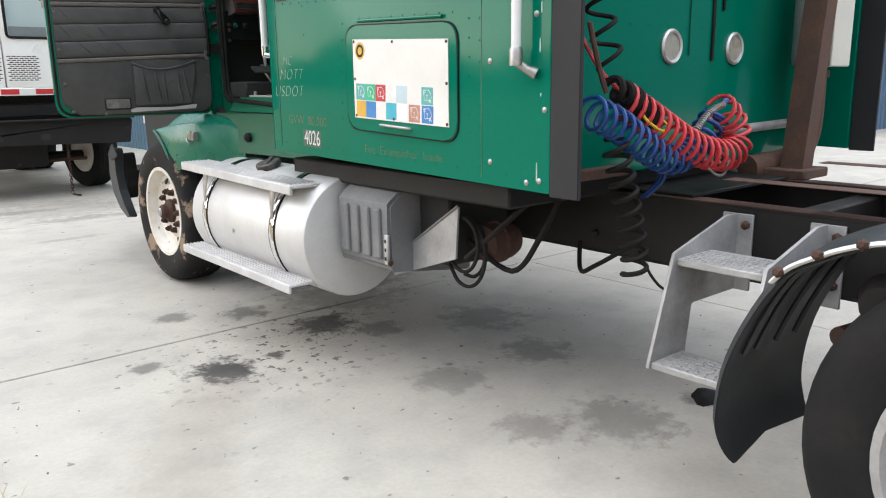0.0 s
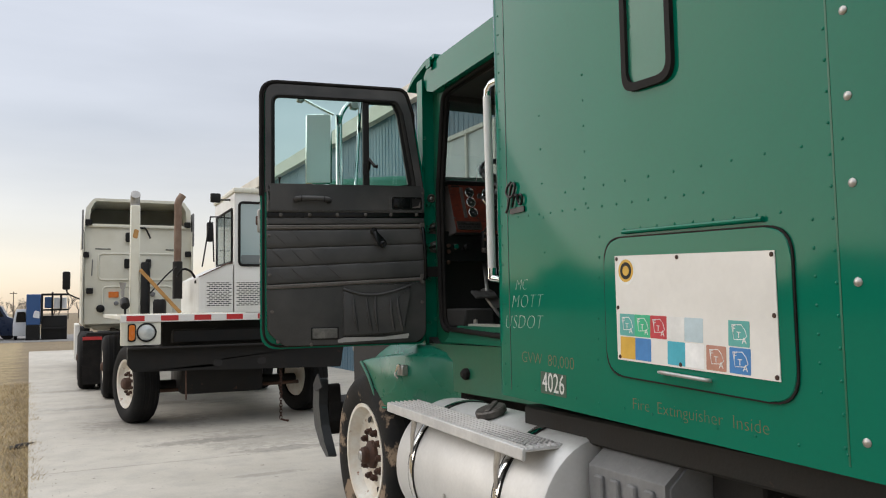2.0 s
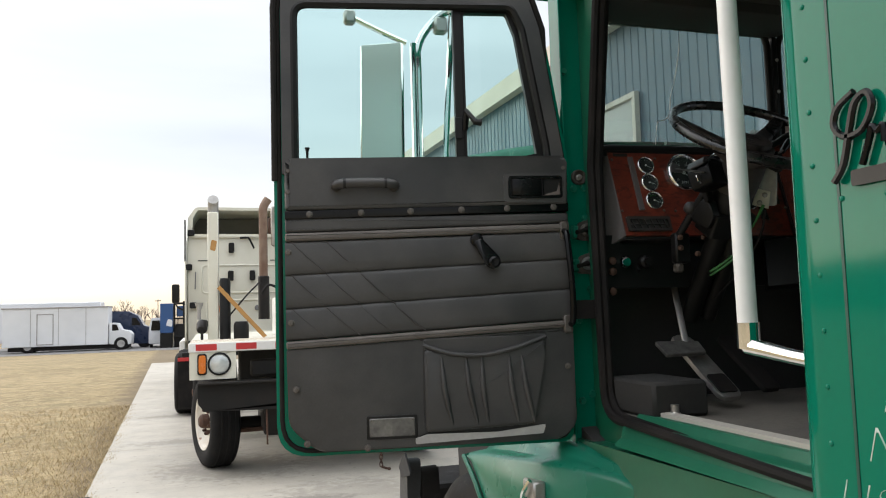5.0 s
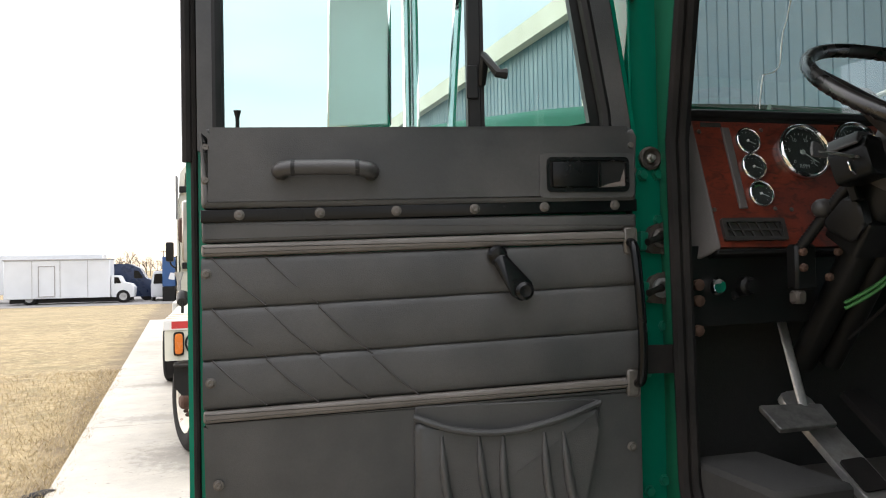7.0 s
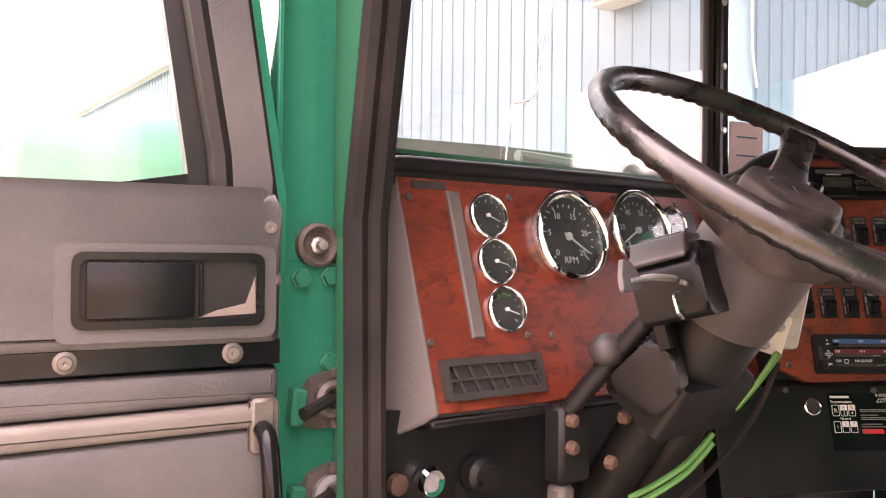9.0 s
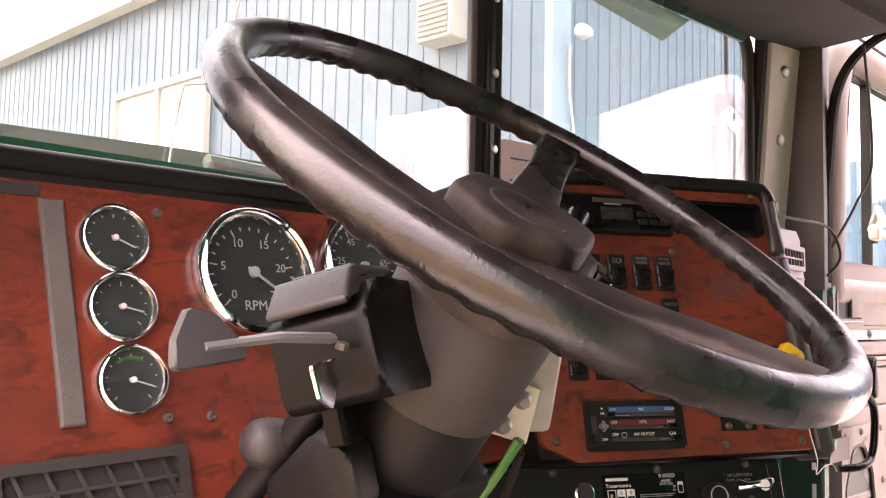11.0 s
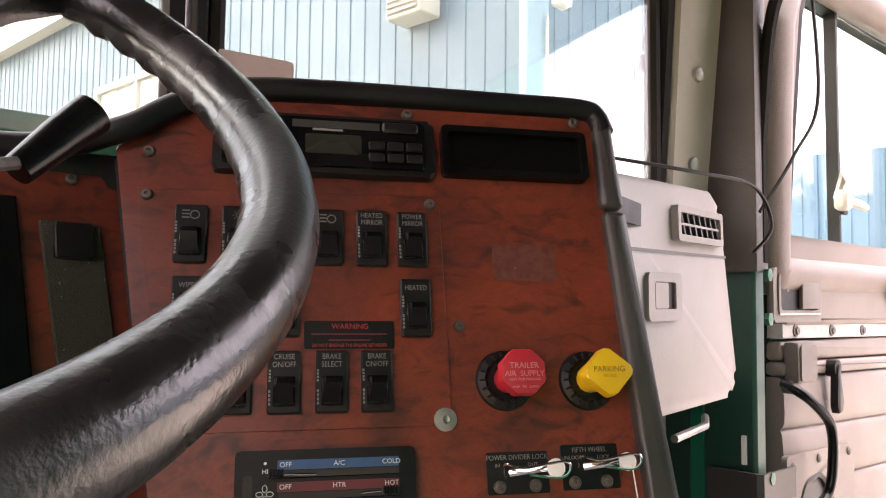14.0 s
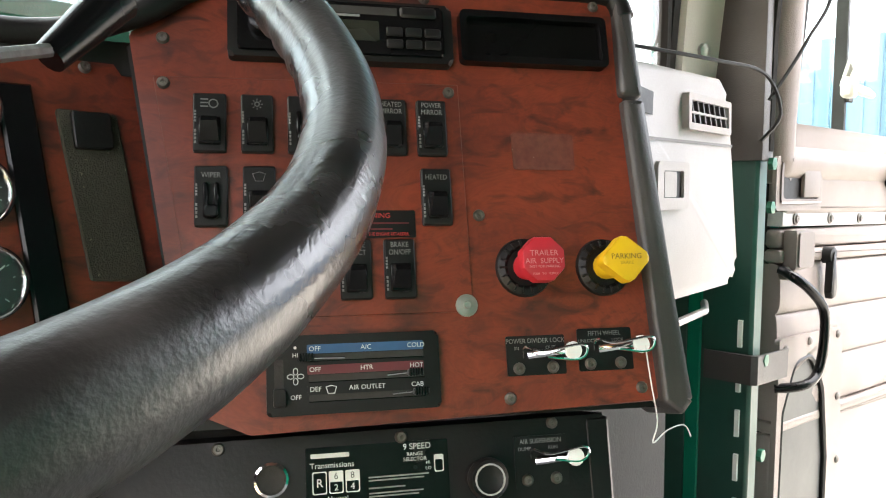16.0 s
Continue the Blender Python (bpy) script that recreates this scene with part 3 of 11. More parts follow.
def ring(bm, outer, inner, d0, d1, m=None):
    """A flat frame between two outlines, joined by nearest points, given depth along z."""
    verts = [(x, y, d) for d in (d0, d1) for x, y in outer] + [(x, y, d) for d in (d0, d1) for x, y in inner]
    a, b = len(outer), len(inner)
    vs = [bm.verts.new(m @ Vector(v) if m else v) for v in verts]
    O0, O1, I0, I1 = vs[:a], vs[a:2 * a], vs[2 * a:2 * a + b], vs[2 * a + b:]
    for lo, hi, k in ((O0, O1, a), (I0, I1, b)):
        for i in range(k):
            bm.faces.new((lo[i], lo[(i + 1) % k], hi[(i + 1) % k], hi[i]))
    # zip the two rims together by angle round the middle of the hole
    cx, cy = sum(p[0] for p in inner) / b, sum(p[1] for p in inner) / b

    def order(pts):
        ang = [math.atan2(p[1] - cy, p[0] - cx) for p in pts]
        i0 = min(range(len(pts)), key=lambda i: ang[i])
        fwd = sorted(range(len(pts)), key=lambda i: ang[i])
        return [(ang[i], i) for i in fwd]
    oo, ii = order(outer), order(inner)
    for O, I in ((O0, I0), (O1, I1)):
        i = j = 0
        while i < a or j < b:
            na = oo[(i + 1) % a][0] + (2 * math.pi if i + 1 >= a else 0)
            nb = ii[(j + 1) % b][0] + (2 * math.pi if j + 1 >= b else 0)
            if j >= b or (i < a and na <= nb):
                tri = (O[oo[i % a][1]], O[oo[(i + 1) % a][1]], I[ii[j % b][1]])
                i += 1
            else:
                tri = (O[oo[i % a][1]], I[ii[(j + 1) % b][1]], I[ii[j % b][1]])
                j += 1
            if len(set(tri)) == 3:
                try:
                    bm.faces.new(tri)
                except ValueError:
                    pass
    return bm


def tube(bm, pts, r, n=8, closed=False, flat=1.0):
    """A round bar along a line of points; r may be one radius or one a point."""
    P = [Vector(p) for p in pts]
    k = len(P)
    rs = [r] * k if isinstance(r, (int, float)) else r
    rings, ref = [], None
    for i, p in enumerate(P):
        a, b = P[i - 1] if (i or closed) else p, P[(i + 1) % k] if (i < k - 1 or closed) else p
        t = (b - a).normalized()
        if ref is None:
            ref = Vector((0, 0, 1)) if abs(t.z) < 0.9 else Vector((1, 0, 0))
        u = (ref - t * ref.dot(t)).normalized()
        ref = u
        v = t.cross(u)
        rings.append([bm.verts.new(p + (u * math.cos(2 * math.pi * j / n) * flat + v * math.sin(2 * math.pi * j / n)) * rs[i]) for j in range(n)])
    for i in range(k if closed else k - 1):
        A, B = rings[i], rings[(i + 1) % k]
        for j in range(n):
            bm.faces.new((A[j], A[(j + 1) % n], B[(j + 1) % n], B[j]))
    if not closed:
        bm.faces.new(list(reversed(rings[0])))
        bm.faces.new(rings[-1])
    return bm


def tb(pts, r, n=8, closed=False, flat=1.0):
    return tube(bmesh.new(), pts, r, n, closed, flat)


def lathe(bm, prof, m=None, n=24):
    """A turned form: profile of (radius, height) along z."""
    rings = []
    for r, h in prof:
        if r < 1e-5:
            rings.append([bm.verts.new(m @ Vector((0, 0, h)) if m else (0, 0, h))])
        else:
            rings.append([bm.verts.new((m @ Vector((r * math.cos(2 * math.pi * j / n), r * math.sin(2 * math.pi * j / n), h))) if m else
                                       (r * math.cos(2 * math.pi * j / n), r * math.sin(2 * math.pi * j / n), h)) for j in range(n)])
    for A, B in zip(rings, rings[1:]):
        for j in range(n):
            a, b = A[j % len(A)], A[(j + 1) % len(A)]
            c, d = B[(j + 1) % len(B)], B[j % len(B)]
            f = [v for i, v in enumerate((a, b, c, d)) if v not in (a, b, c, d)[:i]]
            if len(f) > 2:
                bm.faces.new(f)
    if len(rings[0]) > 2 and len(rings[-1]) > 2:
        A, B = rings[-1], rings[0]
        for j in range(n):
            bm.faces.new((A[j], A[(j + 1) % n], B[(j + 1) % n], B[j]))
        return bm
    for R, flip in ((rings[0], True), (rings[-1], False)):
        if len(R) > 2:
            bm.faces.new(list(reversed(R)) if flip else R)
    return bm


def lt(prof, m=None, n=24):
    return lathe(bmesh.new(), prof, m, n)


def at(x, y, z, rx=0, ry=0, rz=0):
    return pose(x, y, z, rx, ry, rz)


def smooth_path(pts, k=6, closed=False):
    """A Catmull-Rom line through the points."""
    P = [Vector(p) for p in pts]
    n, out = len(P), []
    for i in range(n if closed else n - 1):
        p0 = P[i - 1] if (i or closed) else P[0]
        p1, p2 = P[i], P[(i + 1) % n]
        p3 = P[(i + 2) % n] if (closed or i + 2 < n) else P[-1]
        for j in range(k):
            t = j / k
            out.append(0.5 * (2 * p1 + (p2 - p0) * t + (2 * p0 - 5 * p1 + 4 * p2 - p3) * t * t + (3 * p1 - p0 - 3 * p2 + p3) * t ** 3))
    if not closed:
        out.append(P[-1])
    return out


def coil(path, radius, turns, k=12):
    """Points of a helix wound round a line."""
    P = smooth_path(path, 24)
    L = [0.0]
    for a, b in zip(P, P[1:]):
        L.append(L[-1] + (b - a).length)
    out, ref = [], Vector((0, 1, 0.3))
    steps = int(turns * k)
    for s in range(steps + 1):
        d = L[-1] * s / steps
        i = max(0, min(len(P) - 2, next((j for j in range(len(L) - 1) if L[j + 1] >= d), len(P) - 2)))
        f = (d - L[i]) / max(L[i + 1] - L[i], 1e-6)
        c, t = P[i].lerp(P[i + 1], f), (P[i + 1] - P[i]).normalized()
        u = (ref - t * ref.dot(t)).normalized()
        v = t.cross(u)
        a = 2 * math.pi * s / k
        out.append(c + (u * math.cos(a) + v * math.sin(a)) * radius)
    return out


def lettering(name, text, size, m, material, parent, depth=0.0006, shear=0.0, align="CENTER", spacing=1.0, sx=1.0, label="", thin=0.0):
    cu = bpy.data.curves.new(name, "FONT")
    cu.body, cu.size, cu.extrude, cu.shear, cu.align_x, cu.align_y, cu.space_character = text, size, depth, shear, align, "CENTER", spacing
    cu.resolution_u, cu.offset = 3, -thin
    tmp = bpy.data.objects.new(name, cu)
    me = bpy.data.meshes.new_from_object(tmp)
    bpy.data.objects.remove(tmp)
    bpy.data.curves.remove(cu)
    if sx != 1.0:
        me.transform(Matrix.Diagonal((sx, 1, 1, 1)))
    me.materials.clear()
    me.materials.append(material)
    return part(name, me, material, parent, label, m)


def off(m, u=0.0, v=0.0, d=0.0, turn=0.0):
    """A pose moved within a panel's own axes."""
    return m @ pose(u, v, d, 0, 0, turn)


def disc(r, d0, d1, bev=0.0, n=20):
    pr = [(r, d0), (r, d1 - bev), (r - bev, d1), (0, d1)] if bev else [(r, d0), (r, d1), (0, d1)]
    return lt([(0, d0)] + pr, None, n)


def wobble(bm, amount, scale=3.0):
    for v in bm.verts:
        v.co += Vector(noise.noise_vector(v.co * scale)) * amount
    return bm

# ---- ground: one wide sheet of grass, concrete slabs on it, a road beyond ----
def ground_sheet():
    """Flat round the yard, falling half a metre towards the far road."""
    steps = [-1500, -700, -300, -120, -60, -30, -15, 0, 15, 30, 60, 120, 300, 700, 1500]
    ys = sorted(steps + [34, 38, 42, 46, 50, 54, 58])
    bm = bmesh.new()
    rows_ = []
    for y in ys:
        t = min(1.0, max(0.0, (y - 34.0) / 24.0))
        rows_.append([bm.verts.new((x, y, -0.035 - 0.52 * t * t * (3 - 2 * t))) for x in steps])
    for A, B in zip(rows_, rows_[1:]):
        for i in range(len(steps) - 1):
            bm.faces.new((A[i], A[i + 1], B[i + 1], B[i]))
    return bm


ground = part("ground", ground_sheet(), GRASS)
tagged(ground, "flat dry yellow winter grass reaching to the horizon", "ground", kind="structure")


def edge_x(y):
    """The concrete's grassy edge."""
    return -1.70 - 0.041 * (y - 4.6)


pavement = thing("pavement", ID, "worn grey concrete slabs with oil stains and open joints", "pavement", kind="structure")
rows = [-14.0, -9.2, -4.6, 0.05, 4.69, 9.3, 13.9, 18.5, 23.1, 27.7, 32.3, 34.0]
for j in range(len(rows) - 1):
    y0, y1 = rows[j] + 0.009, rows[j + 1] - 0.009
    for c0, c1 in ((None, 2.42), (2.42, 7.0), (7.0, 11.6), (11.6, 16.2), (16.2, 20.8)):
        a0, a1 = (edge_x(y0) if c0 is None else c0 + 0.004), (edge_x(y1) if c0 is None else c0 + 0.004)
        if c0 is not None and c0 < 5 and y0 > 7.5 and c1 > 4.4:
            c1 = 4.4
        if c0 is not None and c0 >= 7.0 and y0 > 7.5:
            continue
        part("slab", plate([(a0, y0), (c1 - 0.004, y0), (c1 - 0.004, y1), (a1, y1)], -0.034, 0.0, None, 0.004), CONCRETE, pavement)
yard = part("pavement_yard", bx((20.81, -60, -0.03), (140, 60, -0.001)), CONCRETE)
tagged(yard, "wide pale concrete yard beside the blue sheds", "pavement", kind="structure")
road = part("road", plate([(-200, 60.5), (60, 60.5), (60, 78), (-200, 78)], -0.557, -0.54), ASPHALT)
tagged(road, "pale asphalt road beyond the grass", "road", kind="structure")


def grass_tufts():
    """Blades of dead grass, thick along the concrete's edge and thinner beyond."""
    rnd = random.Random(4)
    verts, faces = [], []
    for i in range(42000):
        y = 2.6 + 17.0 * rnd.random() ** 1.7
        d = rnd.random() ** 2.0 * 4.0
        clump = 0.5 + 0.5 * math.sin(y * 3.1 + 1.3 * math.sin(y * 7.7)) * math.sin(y * 1.3)
        x = edge_x(y) + 0.05 - d - 0.10 * rnd.random() + 0.16 * clump * rnd.random()
        h = (0.022 + 0.05 * rnd.random()) * ((1.0 if d > 0.1 else 0.75) + 0.5 * clump)
        a, w, lean = rnd.random() * 6.28, 0.0018 + 0.003 * rnd.random(), rnd.random() * 6.28
        reach = h * (0.3 + 1.1 * rnd.random())
        lx, ly = math.cos(lean) * reach, math.sin(lean) * reach
        k = len(verts)
        verts += [(x - w * math.cos(a), y - w * math.sin(a), -0.034), (x + w * math.cos(a), y + w * math.sin(a), -0.034), (x + lx, y + ly, -0.034 + h)]
        faces.append((k, k + 1, k + 2))
    me = bpy.data.meshes.new("dry_grass")
    me.from_pydata(verts, [], faces)
    me.materials.append(mat("straw", (0.54, 0.42, 0.235), 0.9, 0, (0.27, 0.20, 0.10), 9, 0.95, 30, 0.3))
    return tagged(part("dry_grass", me, None), "short dead straw-coloured grass along the concrete", "grass", kind="stuff")


grass_tufts()


def litter():
    """Grit and leaf crumbs lying on the concrete."""
    rnd = random.Random(9)
    bm = bmesh.new()
    for i in range(400):
        if i < 200:
            x, y = rnd.gauss(0.42, 0.22), rnd.gauss(4.35, 0.18)
        elif i < 330:
            y = rnd.uniform(3.5, 12)
            x = edge_x(y) + abs(rnd.gauss(0, 0.16))
        else:
            x, y = rnd.uniform(-1.5, 2.3), rnd.uniform(1.8, 6.5)
        s = rnd.uniform(0.002, 0.006)
        z = s * 0.4
        bmesh.ops.create_icosphere(bm, subdivisions=1, radius=s, matrix=at(x, y, z, rnd.uniform(0, 90), 0, rnd.uniform(0, 360)) @ Matrix.Diagonal((1.2, 0.8, 0.5, 1)))
    return tagged(part("grit", bm, mat("grit", (0.16, 0.14, 0.115), 0.9, 0, (0.34, 0.31, 0.26), 3, 0.8, 30, 0.1)), "loose grit and leaf crumbs on the concrete", "grit", kind="stuff")


litter()


def rock(name, x, y, sx, sy, sz, seed, material, label):
    bm = bmesh.new()
    bmesh.ops.create_icosphere(bm, subdivisions=3, radius=1.0)
    for v in bm.verts:
        p = v.co.copy()
        v.co += Vector(noise.noise_vector(p * 1.1 + Vector((seed, 0, 0)))) * 0.34 + Vector(noise.noise_vector(p * 3.3 + Vector((0, seed, 0)))) * 0.10
        v.co = Vector((v.co.x * sx, v.co.y * sy, max(v.co.z, -0.55) * sz))
    lo = min(v.co.z for v in bm.verts)
    o = part(name, bm, material, None, "", at(x, y, -lo - 0.036, 0, 0, 17), 60)
    return tagged(o, label, "stone")


rock("limestone_block", -1.80, 6.72, 0.20, 0.12, 0.105, 3.0, STONE, "pale limestone lump lying at the edge of the concrete")
rock("rubber_scrap", -2.02, 11.2, 0.15, 0.10, 0.03, 8.0, RUBBER, "dark scrap of rubber lying in the grass edge")
rock("glove", 1.05, 2.30, 0.12, 0.06, 0.04, 5.0, RUBBER, "crumpled black work glove lying on the concrete")


def far_woods():
    """A low belt of bare woods beyond the grass to the west: an uneven skyline."""
    rnd = random.Random(12)
    bm = bmesh.new()
    rows_ = []
    for i in range(161):
        y = -160.0 + i * 2.3
        h = 7.2 + 2.2 * math.sin(y * 0.045 + 1.0) + 1.3 * math.sin(y * 0.13) + 0.9 * math.sin(y * 0.41 + 2) + rnd.uniform(-0.5, 0.5)
        rows_.append([bm.verts.new(p) for p in ((-88.0, y, -0.1), (-88.0 - 0.6 * rnd.random(), y, h * 0.6), (-90.0, y, h), (-97.0, y, h * 0.92), (-99.0, y, -0.1))])
    for A, B in zip(rows_, rows_[1:]):
        for j in range(4):
            bm.faces.new((A[j], B[j], B[j + 1], A[j + 1]))
    return tagged(part("far_woods", bm, mat("bare_woods", (0.085, 0.072, 0.058), 0.95, 0, (0.045, 0.040, 0.034), 0.4, 0.8, 3.0, 0.4)), "far belt of bare brown winter woods", "woods", kind="stuff")


far_woods()


# ---- the blue shed beside the truck ----
def ribbed_wall(p0, p1, z0, z1, pitch, depth, thick=0.15, out=1.0):
    """A sheet-steel wall with upright ribs, from p0 to p1, proud towards its outer side."""
    p0, p1 = Vector(p0), Vector(p1)
    d = (p1 - p0)
    length = d.length
    d.normalize()
    nrm = Vector((d.y, -d.x)) * out
    prof, s = [], 0.0
    while s < length - 1e-6:
        for f, h in ((0.0, 0.0), (0.80, 0.0), (0.84, depth), (0.95, depth), (0.99, 0.0)):
            if s + f * pitch <= length:
                prof.append((s + f * pitch, h))
        s += pitch
    prof.append((length, 0.0))
    loop = [p0 + d * a + nrm * h for a, h in prof] + [p1 - nrm * thick, p0 - nrm * thick]
    return plate([(q.x, q.y) for q in loop], z0, z1)


shed = thing("metal_shed", at(8, 16, 0), "large blue ribbed-steel shed with cream roof trim", "building")
W0, W1 = (4.53, 7.75), (3.80, 30.0)        # its long wall, beside the truck
part("wall", ribbed_wall(W0, W1, -0.03, 5.32, 0.165, 0.008, 0.15, -1.0), BLUEWALL, shed)
part("end_wall", ribbed_wall((4.72, 7.75), (8.2, 7.75), -0.03, 5.32, 0.165, 0.008, 0.15, 1.0), BLUEWALL, shed)
part("corner_trim", bx((4.475, 7.68, -0.03), (4.71, 7.745, 5.30), 0.008), PALEBLUE, shed, "pale blue metal corner trim")
wd = (Vector(W1) - Vector(W0)).normalized()
wm = axes((W0[0], W0[1], 0), (wd.x, wd.y, 0), (0, 0, 1))      # x along the wall, y up, z to its outer face (towards the truck: minus z here)
side = -1.0 if wm.col[2][0] > 0 else 1.0
part("eave_trim", plate([(-0.1, 5.30), (22.3, 5.30), (22.3, 5.62), (-0.1, 5.62)], side * 0.04, side * 0.20, wm), CREAMTRIM, shed, "cream metal eave trim")
part("end_eave_trim", bx((4.5, 7.55, 5.30), (8.3, 7.71, 5.56), 0.01), CREAMTRIM, shed, "cream metal eave trim")
part("roof", plate([(4.4, 5.6), (8.3, 5.9), (8.3, 5.7), (4.4, 5.5)], 7.6, 30.0, Matrix(((1, 0, 0, 0), (0, 0, 1, 0), (0, 1, 0, 0), (0, 0, 0, 1)))), ALU_DULL, shed)


def shed_at(s, z, d=0.0):
    return wm @ pose(s, z, side * d)


def shed_window(s, z, w, h):
    win = part("window", ring(bmesh.new(), rr(s - w / 2, s + w / 2, z - h / 2, z + h / 2, 0.005, 1), rr(s - w / 2 + 0.07, s + w / 2 - 0.07, z - h / 2 + 0.07, z + h / 2 - 0.07, 0.005, 1), side * 0.02, side * 0.09, wm), CREAMTRIM, shed, "cream-framed sliding window")
    part("pane", plate(rr(s - w / 2 + 0.06, s + w / 2 - 0.06, z - h / 2 + 0.06, z + h / 2 - 0.06, 0.004, 1), side * 0.034, side * 0.045, wm), mat("frosted_pane", (0.42, 0.46, 0.44), 0.25, 0, (0.36, 0.40, 0.39), 1.5, 0.5, 20, 0.05), win)
    part("mullion", plate([(s - 0.03, z - h / 2 + 0.06), (s + 0.03, z - h / 2 + 0.06), (s + 0.03, z + h / 2 - 0.06), (s - 0.03, z + h / 2 - 0.06)], side * 0.046, side * 0.08, wm), CREAMTRIM, win)


shed_window(4.90, 3.82, 1.9, 1.05)

acm = shed_at(0.86, 4.13, 0.0) @ Matrix.Diagonal((0.70, 0.70, 0.8, 1))
vent_hood = part("vent_hood", bx((-0.24, -0.24, min(0, side * 0.26)), (0.24, 0.24, max(0, side * 0.26)), 0.012, acm), CREAMTRIM, shed, "white sheet-metal vent hood on the wall")
part("louvre_panel", bx((-0.205, -0.205, min(side * 0.255, side * 0.27)), (0.205, 0.205, max(side * 0.255, side * 0.27)), 0.004, acm), mat("dusty_louvre", (0.30, 0.27, 0.24), 0.7), vent_hood)
for k in range(7):
    part("louvre", bx((-0.20, -0.195 + k * 0.057, min(side * 0.26, side * 0.285)), (0.20, -0.172 + k * 0.057, max(side * 0.26, side * 0.285)), 0.003, acm), mat("louvre_blade", (0.42, 0.39, 0.35), 0.6) if k == 0 else bpy.data.materials["louvre_blade"], vent_hood)
lm = at(4.66, 7.60, 3.88) @ Matrix.Diagonal((0.6, 0.6, 0.6, 1))
wlamp = part("flood_light", bx((-0.10, -0.14, -0.05), (0.10, 0.0, 0.09), 0.02, lm), WHITE, shed, "small white wall flood light")
part("lens", bx((-0.085, -0.155, -0.04), (0.085, -0.138, 0.05), 0.006, lm), mat("lamp_lens", (0.75, 0.75, 0.72), 0.2), wlamp)
part("conduit", tb(smooth_path([(4.66, 7.66, 3.82), (4.66, 7.66, 3.5), (4.70, 7.66, 3.30), (4.72, 7.66, 3.22)], 6), 0.010, 6), CREAMTRIM, shed)


# ---- the far shed across the yard, with a lower wing ----
far_shed = thing("far_metal_shed", at(36, 0, 0), "far blue ribbed-steel shed across the yard with a lower wing", "building")
part("wall", ribbed_wall((28.4, 9.15), (28.9, -40.0), -0.03, 5.72, 0.30, 0.04, 0.2, -1.0), BLUEWALL_FAR, far_shed)
part("roof_trim", bx((28.2, -40.0, 5.70), (28.5, 9.6, 5.80), 0.01), ALU_DULL, far_shed, "thin grey roof edge")
part("upper_end", bx((28.45, 8.9, 5.0), (40, 9.1, 5.72)), BLUEWALL_FAR, far_shed)
part("wing_wall", ribbed_wall((17.1, 8.50), (28.35, 9.2), -0.03, 5.0, 0.30, 0.04, 0.2, 1.0), BLUEWALL_FAR, far_shed)
part("wing_end", ribbed_wall((17.1, 8.55), (16.8, 20.0), -0.03, 5.0, 0.30, 0.04, 0.2, -1.0), BLUEWALL_FAR, far_shed)
part("wing_eave", plate([(17.0, 8.33), (28.3, 9.03), (28.3, 9.2), (17.0, 8.51)], 4.94, 5.10), CREAMTRIM, far_shed, "white eave gutter")
FSW = Matrix(((0, 0, -1, 28.28), (-1, 0, 0, 0), (0, 1, 0, 0), (0, 0, 0, 1)))
part("arrow_panel", plate([(-9.0, 3.13), (-8.45, 3.16), (-7.95, 3.52), (-8.45, 3.90), (-9.0, 3.95)], 0.0, 0.06, FSW, 0.01), CREAMTRIM, far_shed, "pale pentagonal sign panel")
fw = part("small_window", ring(bmesh.new(), rr(-7.10, -6.70, 4.45, 4.88, 0.02, 2), rr(-7.02, -6.78, 4.53, 4.80, 0.02, 2), 0.0, 0.06, FSW), CREAMTRIM, far_shed, "small pale-framed vent window")
part("pane", plate(rr(-7.03, -6.77, 4.52, 4.81, 0.01, 2), 0.0, 0.03, FSW), ALU_DULL, fw)

# ---- the green truck: body ----
truck = thing("semi_truck", at(1.19, 3.2, 0), "old green sleeper semi truck tractor with both cab doors open", "truck")
SIDE = Matrix(((0, 0, -1, 0), (-1, 0, 0, 0), (0, 1, 0, 0), (0, 0, 0, 1)))   # panel axes of the left flank: x runs back, y up, z out
CX = 1.19


def flank(y, z, d=0.0, turn=0.0):
    """A pose on the sleeper's left flank."""
    return SIDE @ pose(-y, z, d, 0, 0, turn)


def sleeper():
    zb0, zb1, zt = 1.03, 1.075, 3.15
    bm = bmesh.new()
    # side walls, recessed back wall, roof and floor as one shell
    plan = rounded([(0.0, 2.315), (0.035, 2.315), (0.035, 2.5), (2.345, 2.5), (2.345, 2.315), (2.38, 2.315), (2.38, 4.25), (0.0, 4.25)], [0.004, 0.004, 0.01, 0.01, 0.004, 0.004, 0.07, 0.07], 5)
    k = len(plan)

    def zb(y):
        return zb0 + (zb1 - zb0) * (y - 2.31) / 1.94
    lo = [bm.verts.new((x, y, zb(y))) for x, y in plan]
    hi = [bm.verts.new((x, y, zt)) for x, y in plan]
    for i in range(k):
        bm.faces.new((lo[i], lo[(i + 1) % k], hi[(i + 1) % k], hi[i]))
    bm.faces.new(hi)
    bm.faces.new(list(reversed(lo)))
    body = part("sleeper_body", bm, GREEN, truck, "glossy green riveted sleeper box")
    for s, x in ((1, 0.0), (-1, 2.38)):
        st = part("rubber_extender", bx((min(x - 0.003 * s, x + 0.016 * s), 2.19, 1.02), (max(x - 0.003 * s, x + 0.016 * s), 2.313, 3.1), 0.003), STRIP, truck, "dark rubber gap extender strip")
    return body


body = sleeper()
part("sleeper_skirt", bx((0.10, 2.6, 0.93), (2.28, 4.2, 1.026), 0.01), FRAME, truck, "black underframe of the sleeper")

